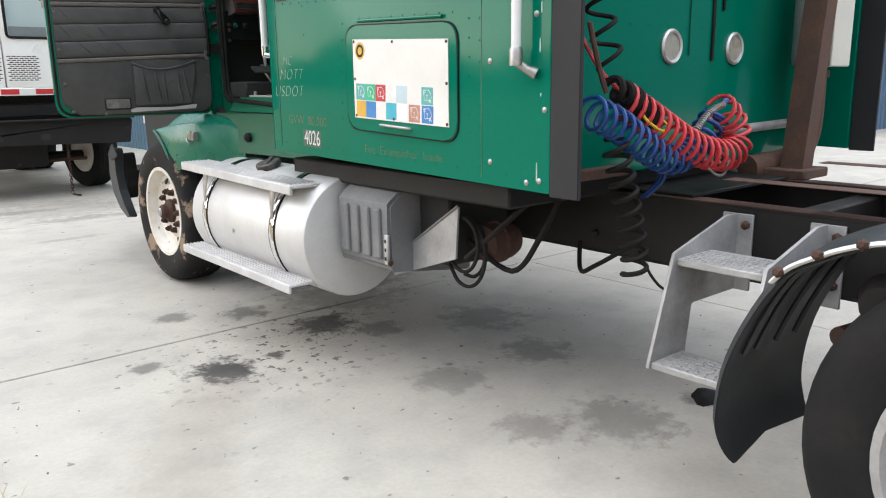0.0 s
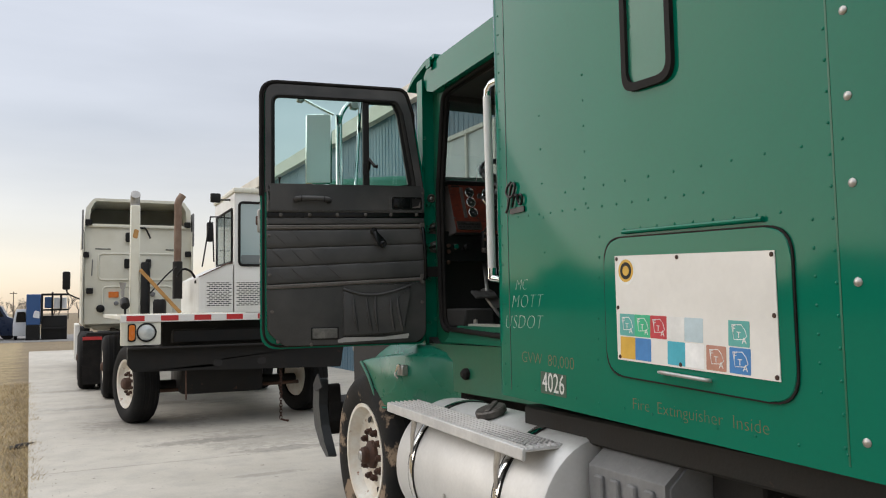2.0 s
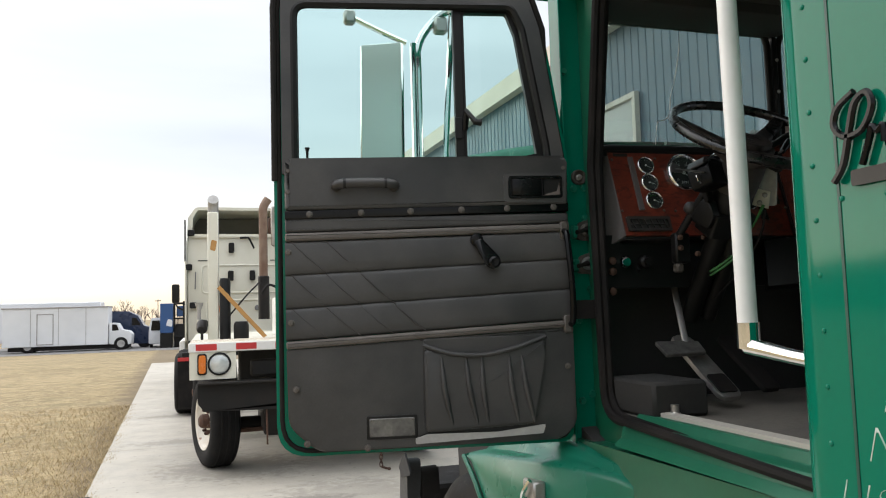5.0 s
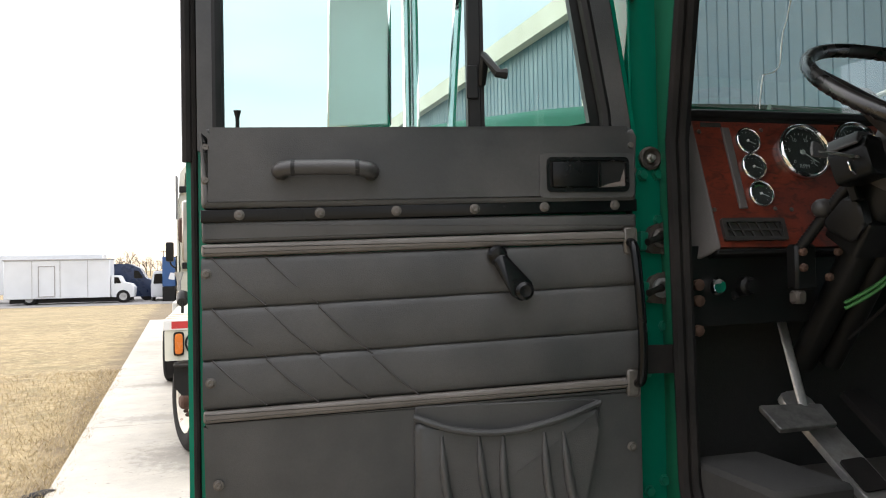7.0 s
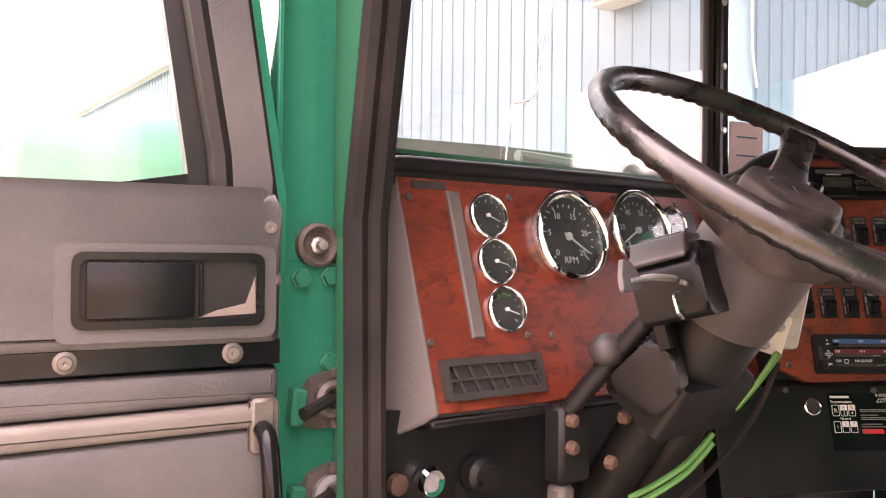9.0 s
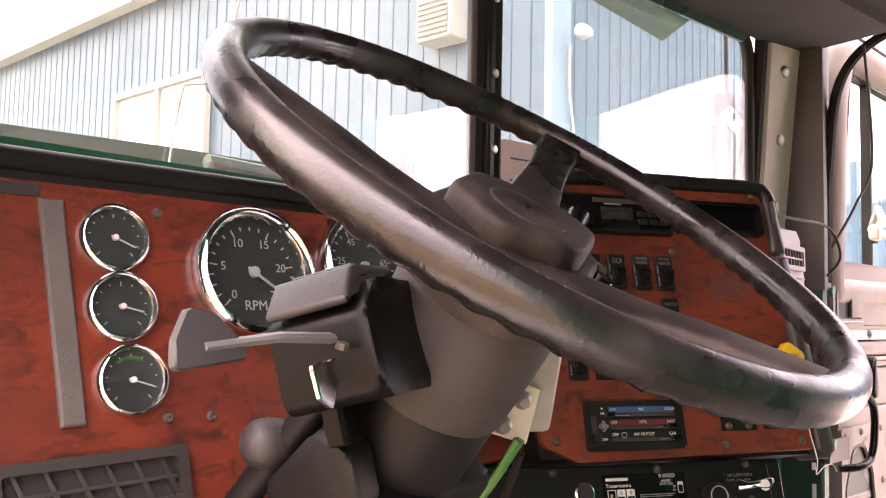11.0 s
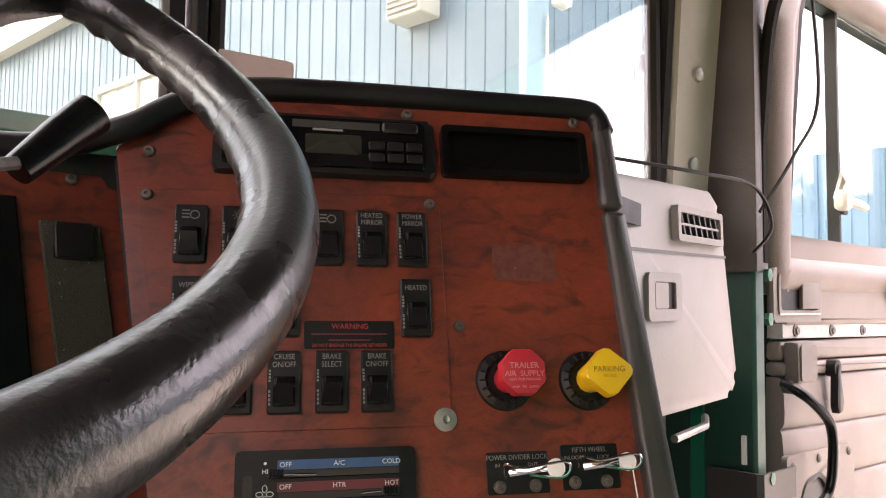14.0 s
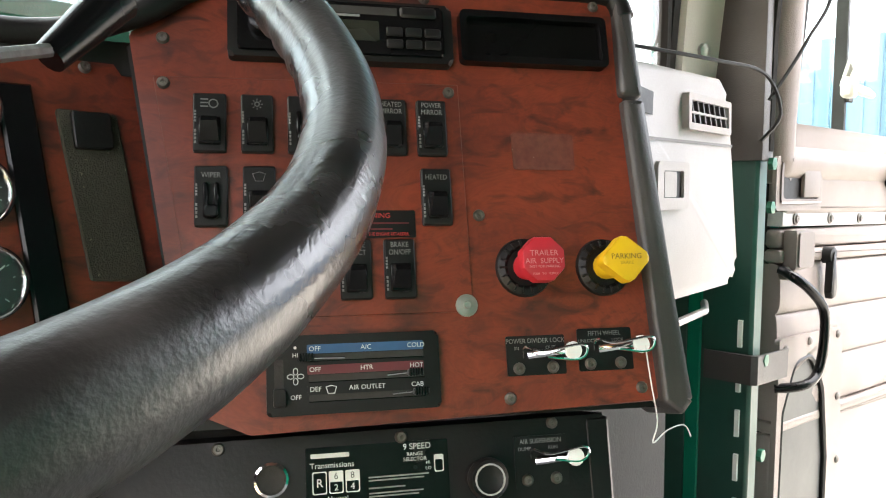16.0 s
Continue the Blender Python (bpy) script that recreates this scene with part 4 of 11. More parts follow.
# flank: seam, rivets, luggage lid, window, lettering
rivet_me = mesh_of("rivet", lt([(0.0044, 0), (0.004, 0.0014), (0.0024, 0.0024), (0, 0.0028)], None, 8), GREEN)
bolt_me = mesh_of("bolt_head", lt([(0.011, 0), (0.011, 0.002), (0.007, 0.005), (0, 0.006)], None, 8), STEEL)


def rivet(y, z, me=rivet_me, d=0.0):
    return part("rivet", me, None, body, "", flank(y, z, d))


for i in range(17):
    rivet(2.655, 1.10 + i * 0.075)
    if i < 16:
        rivet(2.68 - 0.004, 2.45 + (i - 8) * 0.05) if i > 8 else None
for i in range(20):
    rivet(4.17, 1.12 + i * 0.08)
for i in range(15):
    rivet(4.12 - i * 0.076, 1.785 - i * 0.0031)
for i in range(13):
    rivet(3.72 - i * 0.11, 1.835 - i * 0.003)
for i in range(14):
    rivet(4.08 - i * 0.13, 1.118 - i * 0.003)
for i in range(7):
    rivet(3.56 - 0.005 * i, 1.25 + i * 0.068)
    rivet(2.71, 1.22 + i * 0.068)
for i in range(9):
    rivet(3.40 - i * 0.075, 1.672 - i * 0.002)
for i in range(6):
    rivet(3.86 + 0.003 * i, 1.50 + i * 0.13)
    rivet(3.60, 1.78 + i * 0.09)
for z in (1.12, 1.475, 1.70, 1.90, 2.10, 2.3):
    rivet(2.60, z, bolt_me)
for y, z in ((2.42, 1.06), (2.36, 1.07), (2.355, 2.0), (2.34, 1.31), (2.38, 1.62)):
    rivet(y, z, bolt_me)
part("corner_seam", plate([(-4.127, 1.10), (-4.122, 1.10), (-4.122, 3.1), (-4.127, 3.1)], 0.0, 0.0012, SIDE), DARKGREEN, body)
part("panel_seam", plate([(-2.648, 1.06), (-2.643, 1.06), (-2.643, 3.1), (-2.648, 3.1)], 0.0, 0.0012, SIDE), GREEN_DULL, body)

lid_pts = rounded([(-3.505, 1.205), (-2.765, 1.175), (-2.765, 1.625), (-3.505, 1.652)], 0.085, 6)
lid_in = rounded([(-3.500, 1.210), (-2.770, 1.180), (-2.770, 1.620), (-3.500, 1.647)], 0.082, 6)
part("lid_gasket", ring(bmesh.new(), lid_pts, lid_in, 0.0, 0.006, SIDE), RUBBER, body, "black rubber gasket round the luggage lid")
lid = part("luggage_lid", plate(lid_in, 0.0, 0.008, SIDE, 0.003), GREEN, truck, "green luggage compartment lid with a bolted sign plate")
part("drip_rail", tb([flank(3.40, 1.662, 0.008).translation, flank(2.85, 1.645, 0.008).translation], 0.007, 8), GREEN, lid)
sign = part("sign_plate", plate([(-3.44, 1.258), (-2.815, 1.236), (-2.815, 1.562), (-3.44, 1.588)], 0.008, 0.011, SIDE), CONCRETE_SIGN, lid, "white metal plate with permit stickers")


def sg(u, v, d=0.0):
    """A pose on the sign: u to the right, v up, both 0 to 1."""
    y = 3.44 - 0.625 * u
    z0, z1 = 1.258 - 0.022 * u, 1.588 - 0.026 * u
    return flank(y, z0 + (z1 - z0) * v, 0.011 + d, -2.2)


STICK = {}
for nm, c in (("teal", (0.08, 0.33, 0.30)), ("green", (0.02, 0.38, 0.19)), ("red", (0.42, 0.02, 0.03)), ("white", (0.66, 0.66, 0.64)), ("pale_blue", (0.42, 0.52, 0.56)), ("bare", (0.52, 0.49, 0.44)), ("yellow", (0.56, 0.33, 0.03)), ("blue", (0.03, 0.17, 0.42)), ("cyan", (0.04, 0.35, 0.45)), ("brown", (0.40, 0.19, 0.13)), ("torn_white", (0.74, 0.74, 0.73))):
    STICK[nm] = mat(nm + "_sticker", c, 0.5, 0, tuple(min(1, v * 1.25 + 0.03) for v in c), 14, 0.6, 70, 0.12)
for row, v, cols in ((0, 0.34, ("teal", "green", "red", "white", "pale_blue", "bare", "teal")), (1, 0.122, ("yellow", "blue", None, "cyan", "torn_white", "brown", "blue"))):
    for i, c in enumerate(cols):
        if not c or c == "bare":
            continue
        u = (0.082, 0.196, 0.310, 0.424, 0.54, 0.668, 0.80)[i]
        st = part("sticker", plate(rr(-0.0355, 0.0355, -0.034, 0.034, 0.002, 1), 0, 0.0007, sg(u, v)), STICK[c], sign)
        if c in ("teal", "green", "red", "brown") or (c == "blue" and i == 6):
            for du, dv, ch in ((-0.016, 0.012, "F"), (0.0, -0.004, "T"), (0.018, -0.018, "A")):
                lettering("sticker_letter", ch, 0.024, off(sg(u, v, 0.0009), du, dv), STICK["white"], st)
for u, v in ((0.082, 0.34), (0.196, 0.34), (0.310, 0.34), (0.80, 0.34), (0.668, 0.122), (0.80, 0.122)):
    part("sticker_outline", tb([sg(u, v, 0.0009) @ Vector((x, y, 0)) for x, y in ((-0.024, 0.022), (0.008, 0.024), (0.020, 0.012), (0.027, -0.006), (0.016, -0.014), (-0.016, -0.016), (-0.020, 0.004))], 0.0011, 4, True), STICK["white"], sign)
seal = part("round_seal", disc(0.036, 0, 0.0007), STICK["yellow"], sign, "round yellow seal sticker", sg(0.085, 0.855))
part("seal_ring", lt([(0.027, 0.0007), (0.027, 0.0012), (0.016, 0.0012), (0.016, 0.0007)], None, 20), BLACK, seal, "", sg(0.085, 0.855))
part("seal_rim", lt([(0.045, 0.0), (0.045, 0.0006), (0.036, 0.0006), (0.036, 0.0)], None, 20), STICK["white"], seal, "", sg(0.085, 0.855))
scr_dark = mesh_of("sign_screw", disc(0.0065, 0, 0.003, 0.002, 10), LUG)
for u, v in ((0.015, 0.97), (0.45, 0.97), (0.985, 0.97), (0.985, 0.5), (0.985, 0.03), (0.45, 0.03), (0.015, 0.5), (0.02, 0.03)):
    part("screw", scr_dark, None, sign, "", sg(u, v))
part("lid_handle", tb(smooth_path([flank(3.225, 1.228, 0.008).translation, flank(3.215, 1.232, 0.03).translation, flank(3.065, 1.225, 0.03).translation, flank(3.055, 1.221, 0.008).translation], 5), 0.011, 8, False, 0.5), ALU, lid, "small aluminium pull handle")

win_o = rounded([(-3.37, 2.10), (-3.145, 2.09), (-3.145, 2.76), (-3.37, 2.76)], 0.06, 6)
win_i = rounded([(-3.348, 2.125), (-3.167, 2.115), (-3.167, 2.74), (-3.348, 2.74)], 0.045, 6)
part("window_gasket", ring(bmesh.new(), win_o, win_i, 0.0, 0.016, SIDE), RUBBER, body, "black rubber window gasket")
part("blanked_window", plate(win_i, 0.0, 0.004, SIDE, 0.002), GREEN_LIP, body)

grab = part("grab_rail", tb([flank(2.42, 1.49, 0.055).translation, flank(2.42, 2.9, 0.055).translation], 0.017, 12), WHITE_GRIP, truck, "long white tubular grab rail")
part("rail_socket", lt([(0.0, 0), (0.023, 0), (0.023, 0.05), (0.019, 0.06), (0, 0.06)], flank(2.42, 1.455, 0.055) @ pose(0, 0, 0, -90, 0, 0), 14), STEEL, grab, "grey cast socket")
part("rail_bracket", tb([flank(2.42, 1.468, 0.05).translation, flank(2.40, 1.445, 0.03).translation, flank(2.372, 1.428, 0.008).translation], [0.018, 0.015, 0.02], 10), STEEL, grab, "grey cast bracket")
for k, (y, z, h) in enumerate(((2.385, 1.10, 0.07), (2.375, 1.52, 0.05), (2.37, 1.64, 0.04), (2.372, 1.745, 0.03), (2.37, 1.36, 0.015))):
    part("paint_chip", plate(rounded([(-0.0025, -h / 2), (0.003, -h / 2 + 0.004), (0.002, h / 2), (-0.003, h / 2 - 0.006)], 0.001, 2), 0, 0.0006, flank(y - 0.012, z, 0.0)), DECAL_W, body)

grab2 = part("door_grab_handle", tb([(0.145, 4.518, 1.60), (0.134, 4.511, 2.40)], 0.019, 12), WHITE_GRIP, truck, "white tubular entry grab handle")
part("handle_ferrule", tb([(0.145, 4.518, 1.555), (0.145, 4.518, 1.605)], 0.022, 12), CHROME, grab2, "chrome ferrule")
part("handle_foot", tb([(0.145, 4.518, 1.560), (0.146, 4.40, 1.545), (0.147, 4.245, 1.53)], [0.017, 0.014, 0.014], 10), CHROME, grab2, "chrome mounting foot")
part("handle_top", tb([(0.134, 4.511, 2.39), (0.134, 4.505, 2.43), (0.135, 4.47, 2.45), (0.137, 4.245, 2.45)], 0.017, 10), CHROME, grab2)

lettering("lettering", "MC", 0.062, flank(4.035, 1.512, 0.0), DECAL_W, body, 0.0006, 0.3, thin=0.0022)
lettering("lettering", "MOTT", 0.075, flank(4.00, 1.447, 0.0), DECAL_W, body, 0.0006, 0.28, spacing=1.12, thin=0.0026)
lettering("lettering", "USDOT", 0.078, flank(4.03, 1.367, 0.0), DECAL_W, body, 0.0006, 0.28, spacing=1.1, thin=0.0026)
lettering("lettering", "GVW  80,000", 0.062, flank(3.868, 1.229, 0.0, -1.5), DECAL_G, body, 0.0006, 0.0, sx=1.0, thin=0.0012)
num = part("number_label", plate(rr(-0.082, 0.082, -0.04, 0.04, 0.003, 1), 0, 0.0006, flank(3.828, 1.146, 0, -1.5)), mat("dark_label", (0.03, 0.07, 0.045), 0.5), body, "dark unit label with worn white digits")
lettering("label_digits", "4026", 0.100, off(flank(3.828, 1.146, 0, -1.5), 0, 0, 0.0009), INK, num, 0.0003, sx=0.72)
lettering("lettering", "Fire  Extinguisher  Inside", 0.052, flank(3.128, 1.118, 0.0, -0.8), DECAL_G, body, 0.0006, 0.0, sx=1.02, thin=0.0012)
em = flank(4.065, 1.86, 0.0)
emb = part("script_badge", tb(smooth_path([em @ Vector(p) for p in ((-0.058, -0.052, 0.008), (-0.040, -0.030, 0.008), (-0.026, 0.015, 0.008), (-0.014, 0.050, 0.008), (0.006, 0.060, 0.008), (0.014, 0.040, 0.008), (-0.004, 0.012, 0.008), (-0.034, 0.008, 0.008), (-0.052, 0.026, 0.008), (-0.044, 0.050, 0.008), (-0.014, 0.066, 0.008))], 5), 0.0052, 6), BLACK_GLOSS, body, "black cursive badge")
part("badge_stroke", tb(smooth_path([em @ Vector(p) for p in ((-0.008, -0.036, 0.008), (0.006, -0.004, 0.008), (0.012, 0.012, 0.008), (0.020, 0.004, 0.008), (0.030, 0.010, 0.008), (0.030, -0.012, 0.008))], 5), 0.0048, 6), BLACK_GLOSS, emb)
part("badge_loop", tb(smooth_path([em @ Vector((0.052 + 0.016 * math.cos(k * 0.7854), -0.012 + 0.020 * math.sin(k * 0.7854), 0.008)) for k in range(9)], 3), 0.0048, 6), BLACK_GLOSS, emb)
part("badge_bar", plate(rr(-0.03, 0.075, -0.062, -0.040, 0.004, 2), 0, 0.007, em), BLACK_GLOSS, emb)

# back wall: port lights, rail, slots, marker writing
BACK = Matrix(((1, 0, 0, 0), (0, 0, -1, 2.5), (0, 1, 0, 0), (0, 0, 0, 1)))   # x to the right, y up, z towards the rear
for x in (0.954, 1.458):
    pl = part("port_light", lt([(0.072, 0), (0.074, 0.008), (0.066, 0.016), (0.056, 0.012), (0.054, 0.004), (0.054, 0)], off(BACK, x, 1.536), 24), ALU, body, "round port light with a pale rim")
    part("port_lens", disc(0.055, 0, 0.006, 0.0, 20), mat("dusty_lens", (0.34, 0.32, 0.26), 0.3, 0, (0.25, 0.23, 0.18), 12, 0.6, 60, 0.2) if x < 1 else bpy.data.materials["dusty_lens"], pl, "", off(BACK, x, 1.536))
part("back_rail", tb([(1.30, 2.46, 1.165), (2.12, 2.46, 1.178)], 0.022, 10), ALU_DULL, body, "pale grey tube along the back wall")
part("weather_seam", bx((1.262, 2.490, 1.48), (1.282, 2.499, 1.80), 0.003), RUBBER, body)
part("weather_seam", bx((1.34, 2.490, 1.70), (1.36, 2.499, 1.90), 0.003), RUBBER, body)
part("weather_seam", bx((1.085, 2.492, 1.50), (1.088, 2.499, 2.8), 0.001), GREEN_DULL, body)
lettering("marker_writing", "95IH2SO", 0.095, off(BACK, 0.655, 1.83, 0.0, -7), MARKER, body, 0.0006, 0.1)
for i in range(16):
    part("rivet", rivet_me, None, body, "", off(BACK, 0.15 + i * 0.13, 1.62))
part("back_sill", bx((0.30, 2.44, 1.03), (0.62, 2.50, 1.07), 0.005), RUST, body)

YZ = Matrix(((0, 0, 1, 0), (1, 0, 0, 0), (0, 1, 0, 0), (0, 0, 0, 1)))       # outlines in y and z, depth along x
# ---- frame, exhaust, rear steps, fenders ----
for x0, nm in ((0.75, "frame_rail"), (1.56, "frame_rail")):
    bm = bmesh.new()
    s = 1 if x0 < 1 else -1
    web = x0 if s > 0 else x0 + 0.09
    box(bm, (min(web, web + 0.01 * s), -2.2, 0.665), (max(web, web + 0.01 * s), 7.0, 0.925), 0.002)
    box(bm, (min(web, web + 0.09 * s), -2.2, 0.925), (max(web, web + 0.09 * s), 7.0, 0.936), 0.002)
    box(bm, (min(web, web + 0.09 * s), -2.2, 0.654), (max(web, web + 0.09 * s), 7.0, 0.665), 0.002)
    rail = part(nm, bm, FRAME, truck, "greasy black steel chassis rail")
    part("rail_flange", bx((min(web, web + 0.09 * s), -2.2, 0.9365), (max(web, web + 0.09 * s), 2.45, 0.9395), 0.001), RUST, rail, "rust-brown upper flange")
    for i in range(14):
        part("frame_bolt", lt([(0.016, 0), (0.016, 0.012), (0.008, 0.02), (0, 0.02)], Matrix.Translation((web - 0.0 * s, 2.7 - i * 0.34, 0.74 + 0.09 * (i % 2))) @ pose(0, 0, 0, 0, -90 * s, 0), 6) if i == 0 else rail_bolt, FRAME, rail, "", ID if i == 0 else at(0, -i * 0.34, 0.09 * (i % 2)))
        if i == 0:
            rail_bolt = rail.children[-1].data
for y in (1.9, 0.7, -0.8, 3.4, 5.3):
    part("cross_member", bx((0.76, y - 0.05, 0.70), (1.64, y + 0.05, 0.90), 0.008), FRAME, truck)
part("deck_plate", bx((0.78, 2.25, 0.94), (1.60, 2.75, 0.955), 0.003), FRAME, truck)
part("air_tank", lt([(0, 0), (0.10, 0.02), (0.12, 0.06), (0.12, 0.60), (0.10, 0.64), (0, 0.66)], at(1.25, 2.9, 0.70, 90, 0, 0), 20), FRAME, truck, "black air tank between the rails")
part("gearbox", lt([(0.10, 0), (0.14, 0.1), (0.14, 0.5), (0.22, 0.75), (0.24, 0.9), (0, 0.9)], at(1.2, 3.9, 0.72, -90, 0, 0), 18), FRAME, truck, "dark greasy gearbox")
part("drive_shaft", tb([(1.2, 3.9, 0.70), (1.2, 1.0, 0.55)], 0.05, 12), RUST, truck)
part("rear_axle", tb([(0.1, 0.91, 0.52), (2.28, 0.91, 0.52)], 0.075, 14), RUST, truck)

ex = part("exhaust_post", plate([(1.645, 0.98), (1.745, 0.98), (1.925, 2.2), (1.825, 2.2)], 2.22, 2.33, Matrix(((1, 0, 0, 0), (0, 0, 1, 0), (0, 1, 0, 0), (0, 0, 0, 1))), 0.010, 2), RUST, truck, "rust-brown square exhaust mast, leaning")
part("mast_foot", bx((1.58, 2.18, 0.94), (1.83, 2.40, 0.985), 0.006), RUST, ex)
part("exhaust_elbow", tb(smooth_path([(1.98, 2.36, 1.50), (1.99, 2.36, 1.25), (1.96, 2.36, 1.10), (1.86, 2.37, 1.02), (1.72, 2.40, 0.99), (1.55, 2.44, 0.98)], 5), 0.062, 14), RUST, ex, "rusty exhaust elbow")
part("elbow_clamp", lt([(0.064, 0), (0.075, 0), (0.075, 0.035), (0.064, 0.035)], at(1.98, 2.36, 1.40), 18), RUST, ex)
muf = part("muffler", lt([(0.05, 1.44), (0.10, 1.46), (0.105, 1.5), (0.105, 3.1), (0, 3.1)], at(1.98, 2.36, 0), 22), ALU_DULL, ex, "scorched pale muffler")
part("heat_shield", bx((1.88, 2.235, 1.45), (2.09, 2.25, 3.0), 0.006), CREAMTRIM, muf, "perforated pale heat shield")


def alu_steps():
    """Two-tread aluminium deck step bolted to the rail behind the sleeper."""
    st = part("deck_step", bx((0.215, 1.72, 0.43), (0.40, 2.03, 0.455), 0.004), ALU_DULL, truck, "two-tread bare aluminium deck step")
    part("upper_tread", bx((0.34, 1.72, 0.775), (0.56, 2.03, 0.80), 0.004), ALU_DULL, st)
    for y in (2.03, 1.70):
        bm = plate(rounded([(0.20, 0.43), (0.42, 0.43), (0.45, 0.62), (0.74, 0.62), (0.74, 0.91), (0.66, 0.91), (0.33, 0.82)], 0.012, 2), 0, 0.012, Matrix(((1, 0, 0, 0), (0, 0, 1, y), (0, 1, 0, 0), (0, 0, 0, 1))))
        sp = part("step_side", bm, ALU_DULL, st)
        part("mount_flange", bx((0.735, y - 0.06, 0.62), (0.747, y + 0.06, 0.91), 0.002), ALU_DULL, sp)
        for z in (0.87, 0.70):
            part("mount_bolt", lt([(0.017, 0), (0.017, 0.012), (0.009, 0.02), (0, 0.02)], at(0.735, y - 0.035, z, 0, -90, 0), 6), LUG, sp)
    for x0, z, nx in ((0.222, 0.4555, 7), (0.347, 0.8005, 8)):
        bm = bmesh.new()
        for i in range(nx):
            for j in range(9):
                box(bm, (x0 + i * 0.024, 1.735 + j * 0.032 + 0.008 * (i % 2), z - 0.001), (x0 + i * 0.024 + 0.012, 1.735 + j * 0.032 + 0.008 * (i % 2) + 0.02, z + 0.002))
        tagged(part("tread_studs", bm, ALU_DULL, st), kind="stuff")


alu_steps()


def wheel(y, x_out, s, dual=False, rim_mat=RIM, steer=True):
    """A truck wheel with tyre, rim, hub and ten nuts; s = 1 faces left, -1 faces right."""
    m = at(x_out, y, 0.51, 0, -90 * s, 0)      # z of the wheel points outwards
    w = part("wheel" if steer else "rear_wheel", lt([(0.285, -0.26), (0.30, -0.27), (0.30, -0.01), (0.322, 0.0), (0.322, 0.012), (0.300, 0.012), (0.285, -0.015), (0.262, -0.055), (0.20, -0.075 if steer else -0.12), (0.155, -0.055), (0.0, -0.05)], m, 40), rim_mat, truck, "steel wheel rim painted white and rusting" if steer else "dull rear steel wheel", ID)
    prof = [(0.318, 0.005), (0.36, 0.022), (0.43, 0.030), (0.468, 0.018), (0.497, -0.008), (0.508, -0.04), (0.508, -0.235), (0.497, -0.27), (0.455, -0.29), (0.35, -0.285), (0.318, -0.262)]
    t = part("tyre", lt(prof, m, 56), TYRE if dual else TYRE_MUDDY, w, "dusty worn black tyre" if dual else "black tyre caked with dried tan mud")
    bm = bmesh.new()
    for r0 in (-0.075, -0.118, -0.160, -0.202):
        lathe(bm, [(0.509, r0), (0.514, r0 - 0.004), (0.514, r0 - 0.028), (0.509, r0 - 0.032)], m, 56)
    part("tread_rib", bm, TYRE, t)
    if dual:
        part("inner_tyre", lt([(r, d - 0.33) for r, d in prof], m, 40), TYRE, w)
    if steer:
        part("hub", lt([(0.0, 0.035), (0.035, 0.033), (0.05, 0.02), (0.055, -0.01), (0.085, -0.03), (0.088, -0.06), (0.07, -0.06)], m, 20), LUG, w, "dark greasy hub cap")
        part("hub_cap", lt([(0.0, 0.045), (0.026, 0.043), (0.032, 0.034), (0.0, 0.034)], m, 16), STEEL, w)
        me = None
        for i in range(10):
            a = 2 * math.pi * (i + 0.5) / 10
            mm = m @ pose(0.1425 * math.cos(a), 0.1425 * math.sin(a), -0.055)
            if me is None:
                me = mesh_of("lug_nut", lt([(0.026, 0), (0.026, 0.006), (0.0205, 0.008), (0.0205, 0.030), (0.013, 0.034), (0.012, 0.042), (0, 0.043)], None, 6), LUG)
            part("lug_nut", me, None, w, "", mm)
        for a in (0.35, 3.5):
            part("hand_hole", lt([(0.034, 0.0), (0.034, 0.005), (0, 0.005)], m @ pose(0.232 * math.cos(a), 0.232 * math.sin(a), -0.0655) @ pose(0, 0, 0, 0, 0, math.degrees(a)) @ pose(0, 0, 0, 0, 18, 0), 18), FIREWALL, w)
    return w


wheel(6.10, 0.10, 1)
wheel(6.10, 2.28, -1)
for y in (0.91, -0.45):
    wheel(y, -0.02, 1, True, ALU_DULL, False)
    wheel(y, 2.40, -1, True, ALU_DULL, False)
part("front_axle", tb([(0.2, 6.1, 0.45), (2.2, 6.1, 0.45)], 0.06, 12), FRAME, truck)


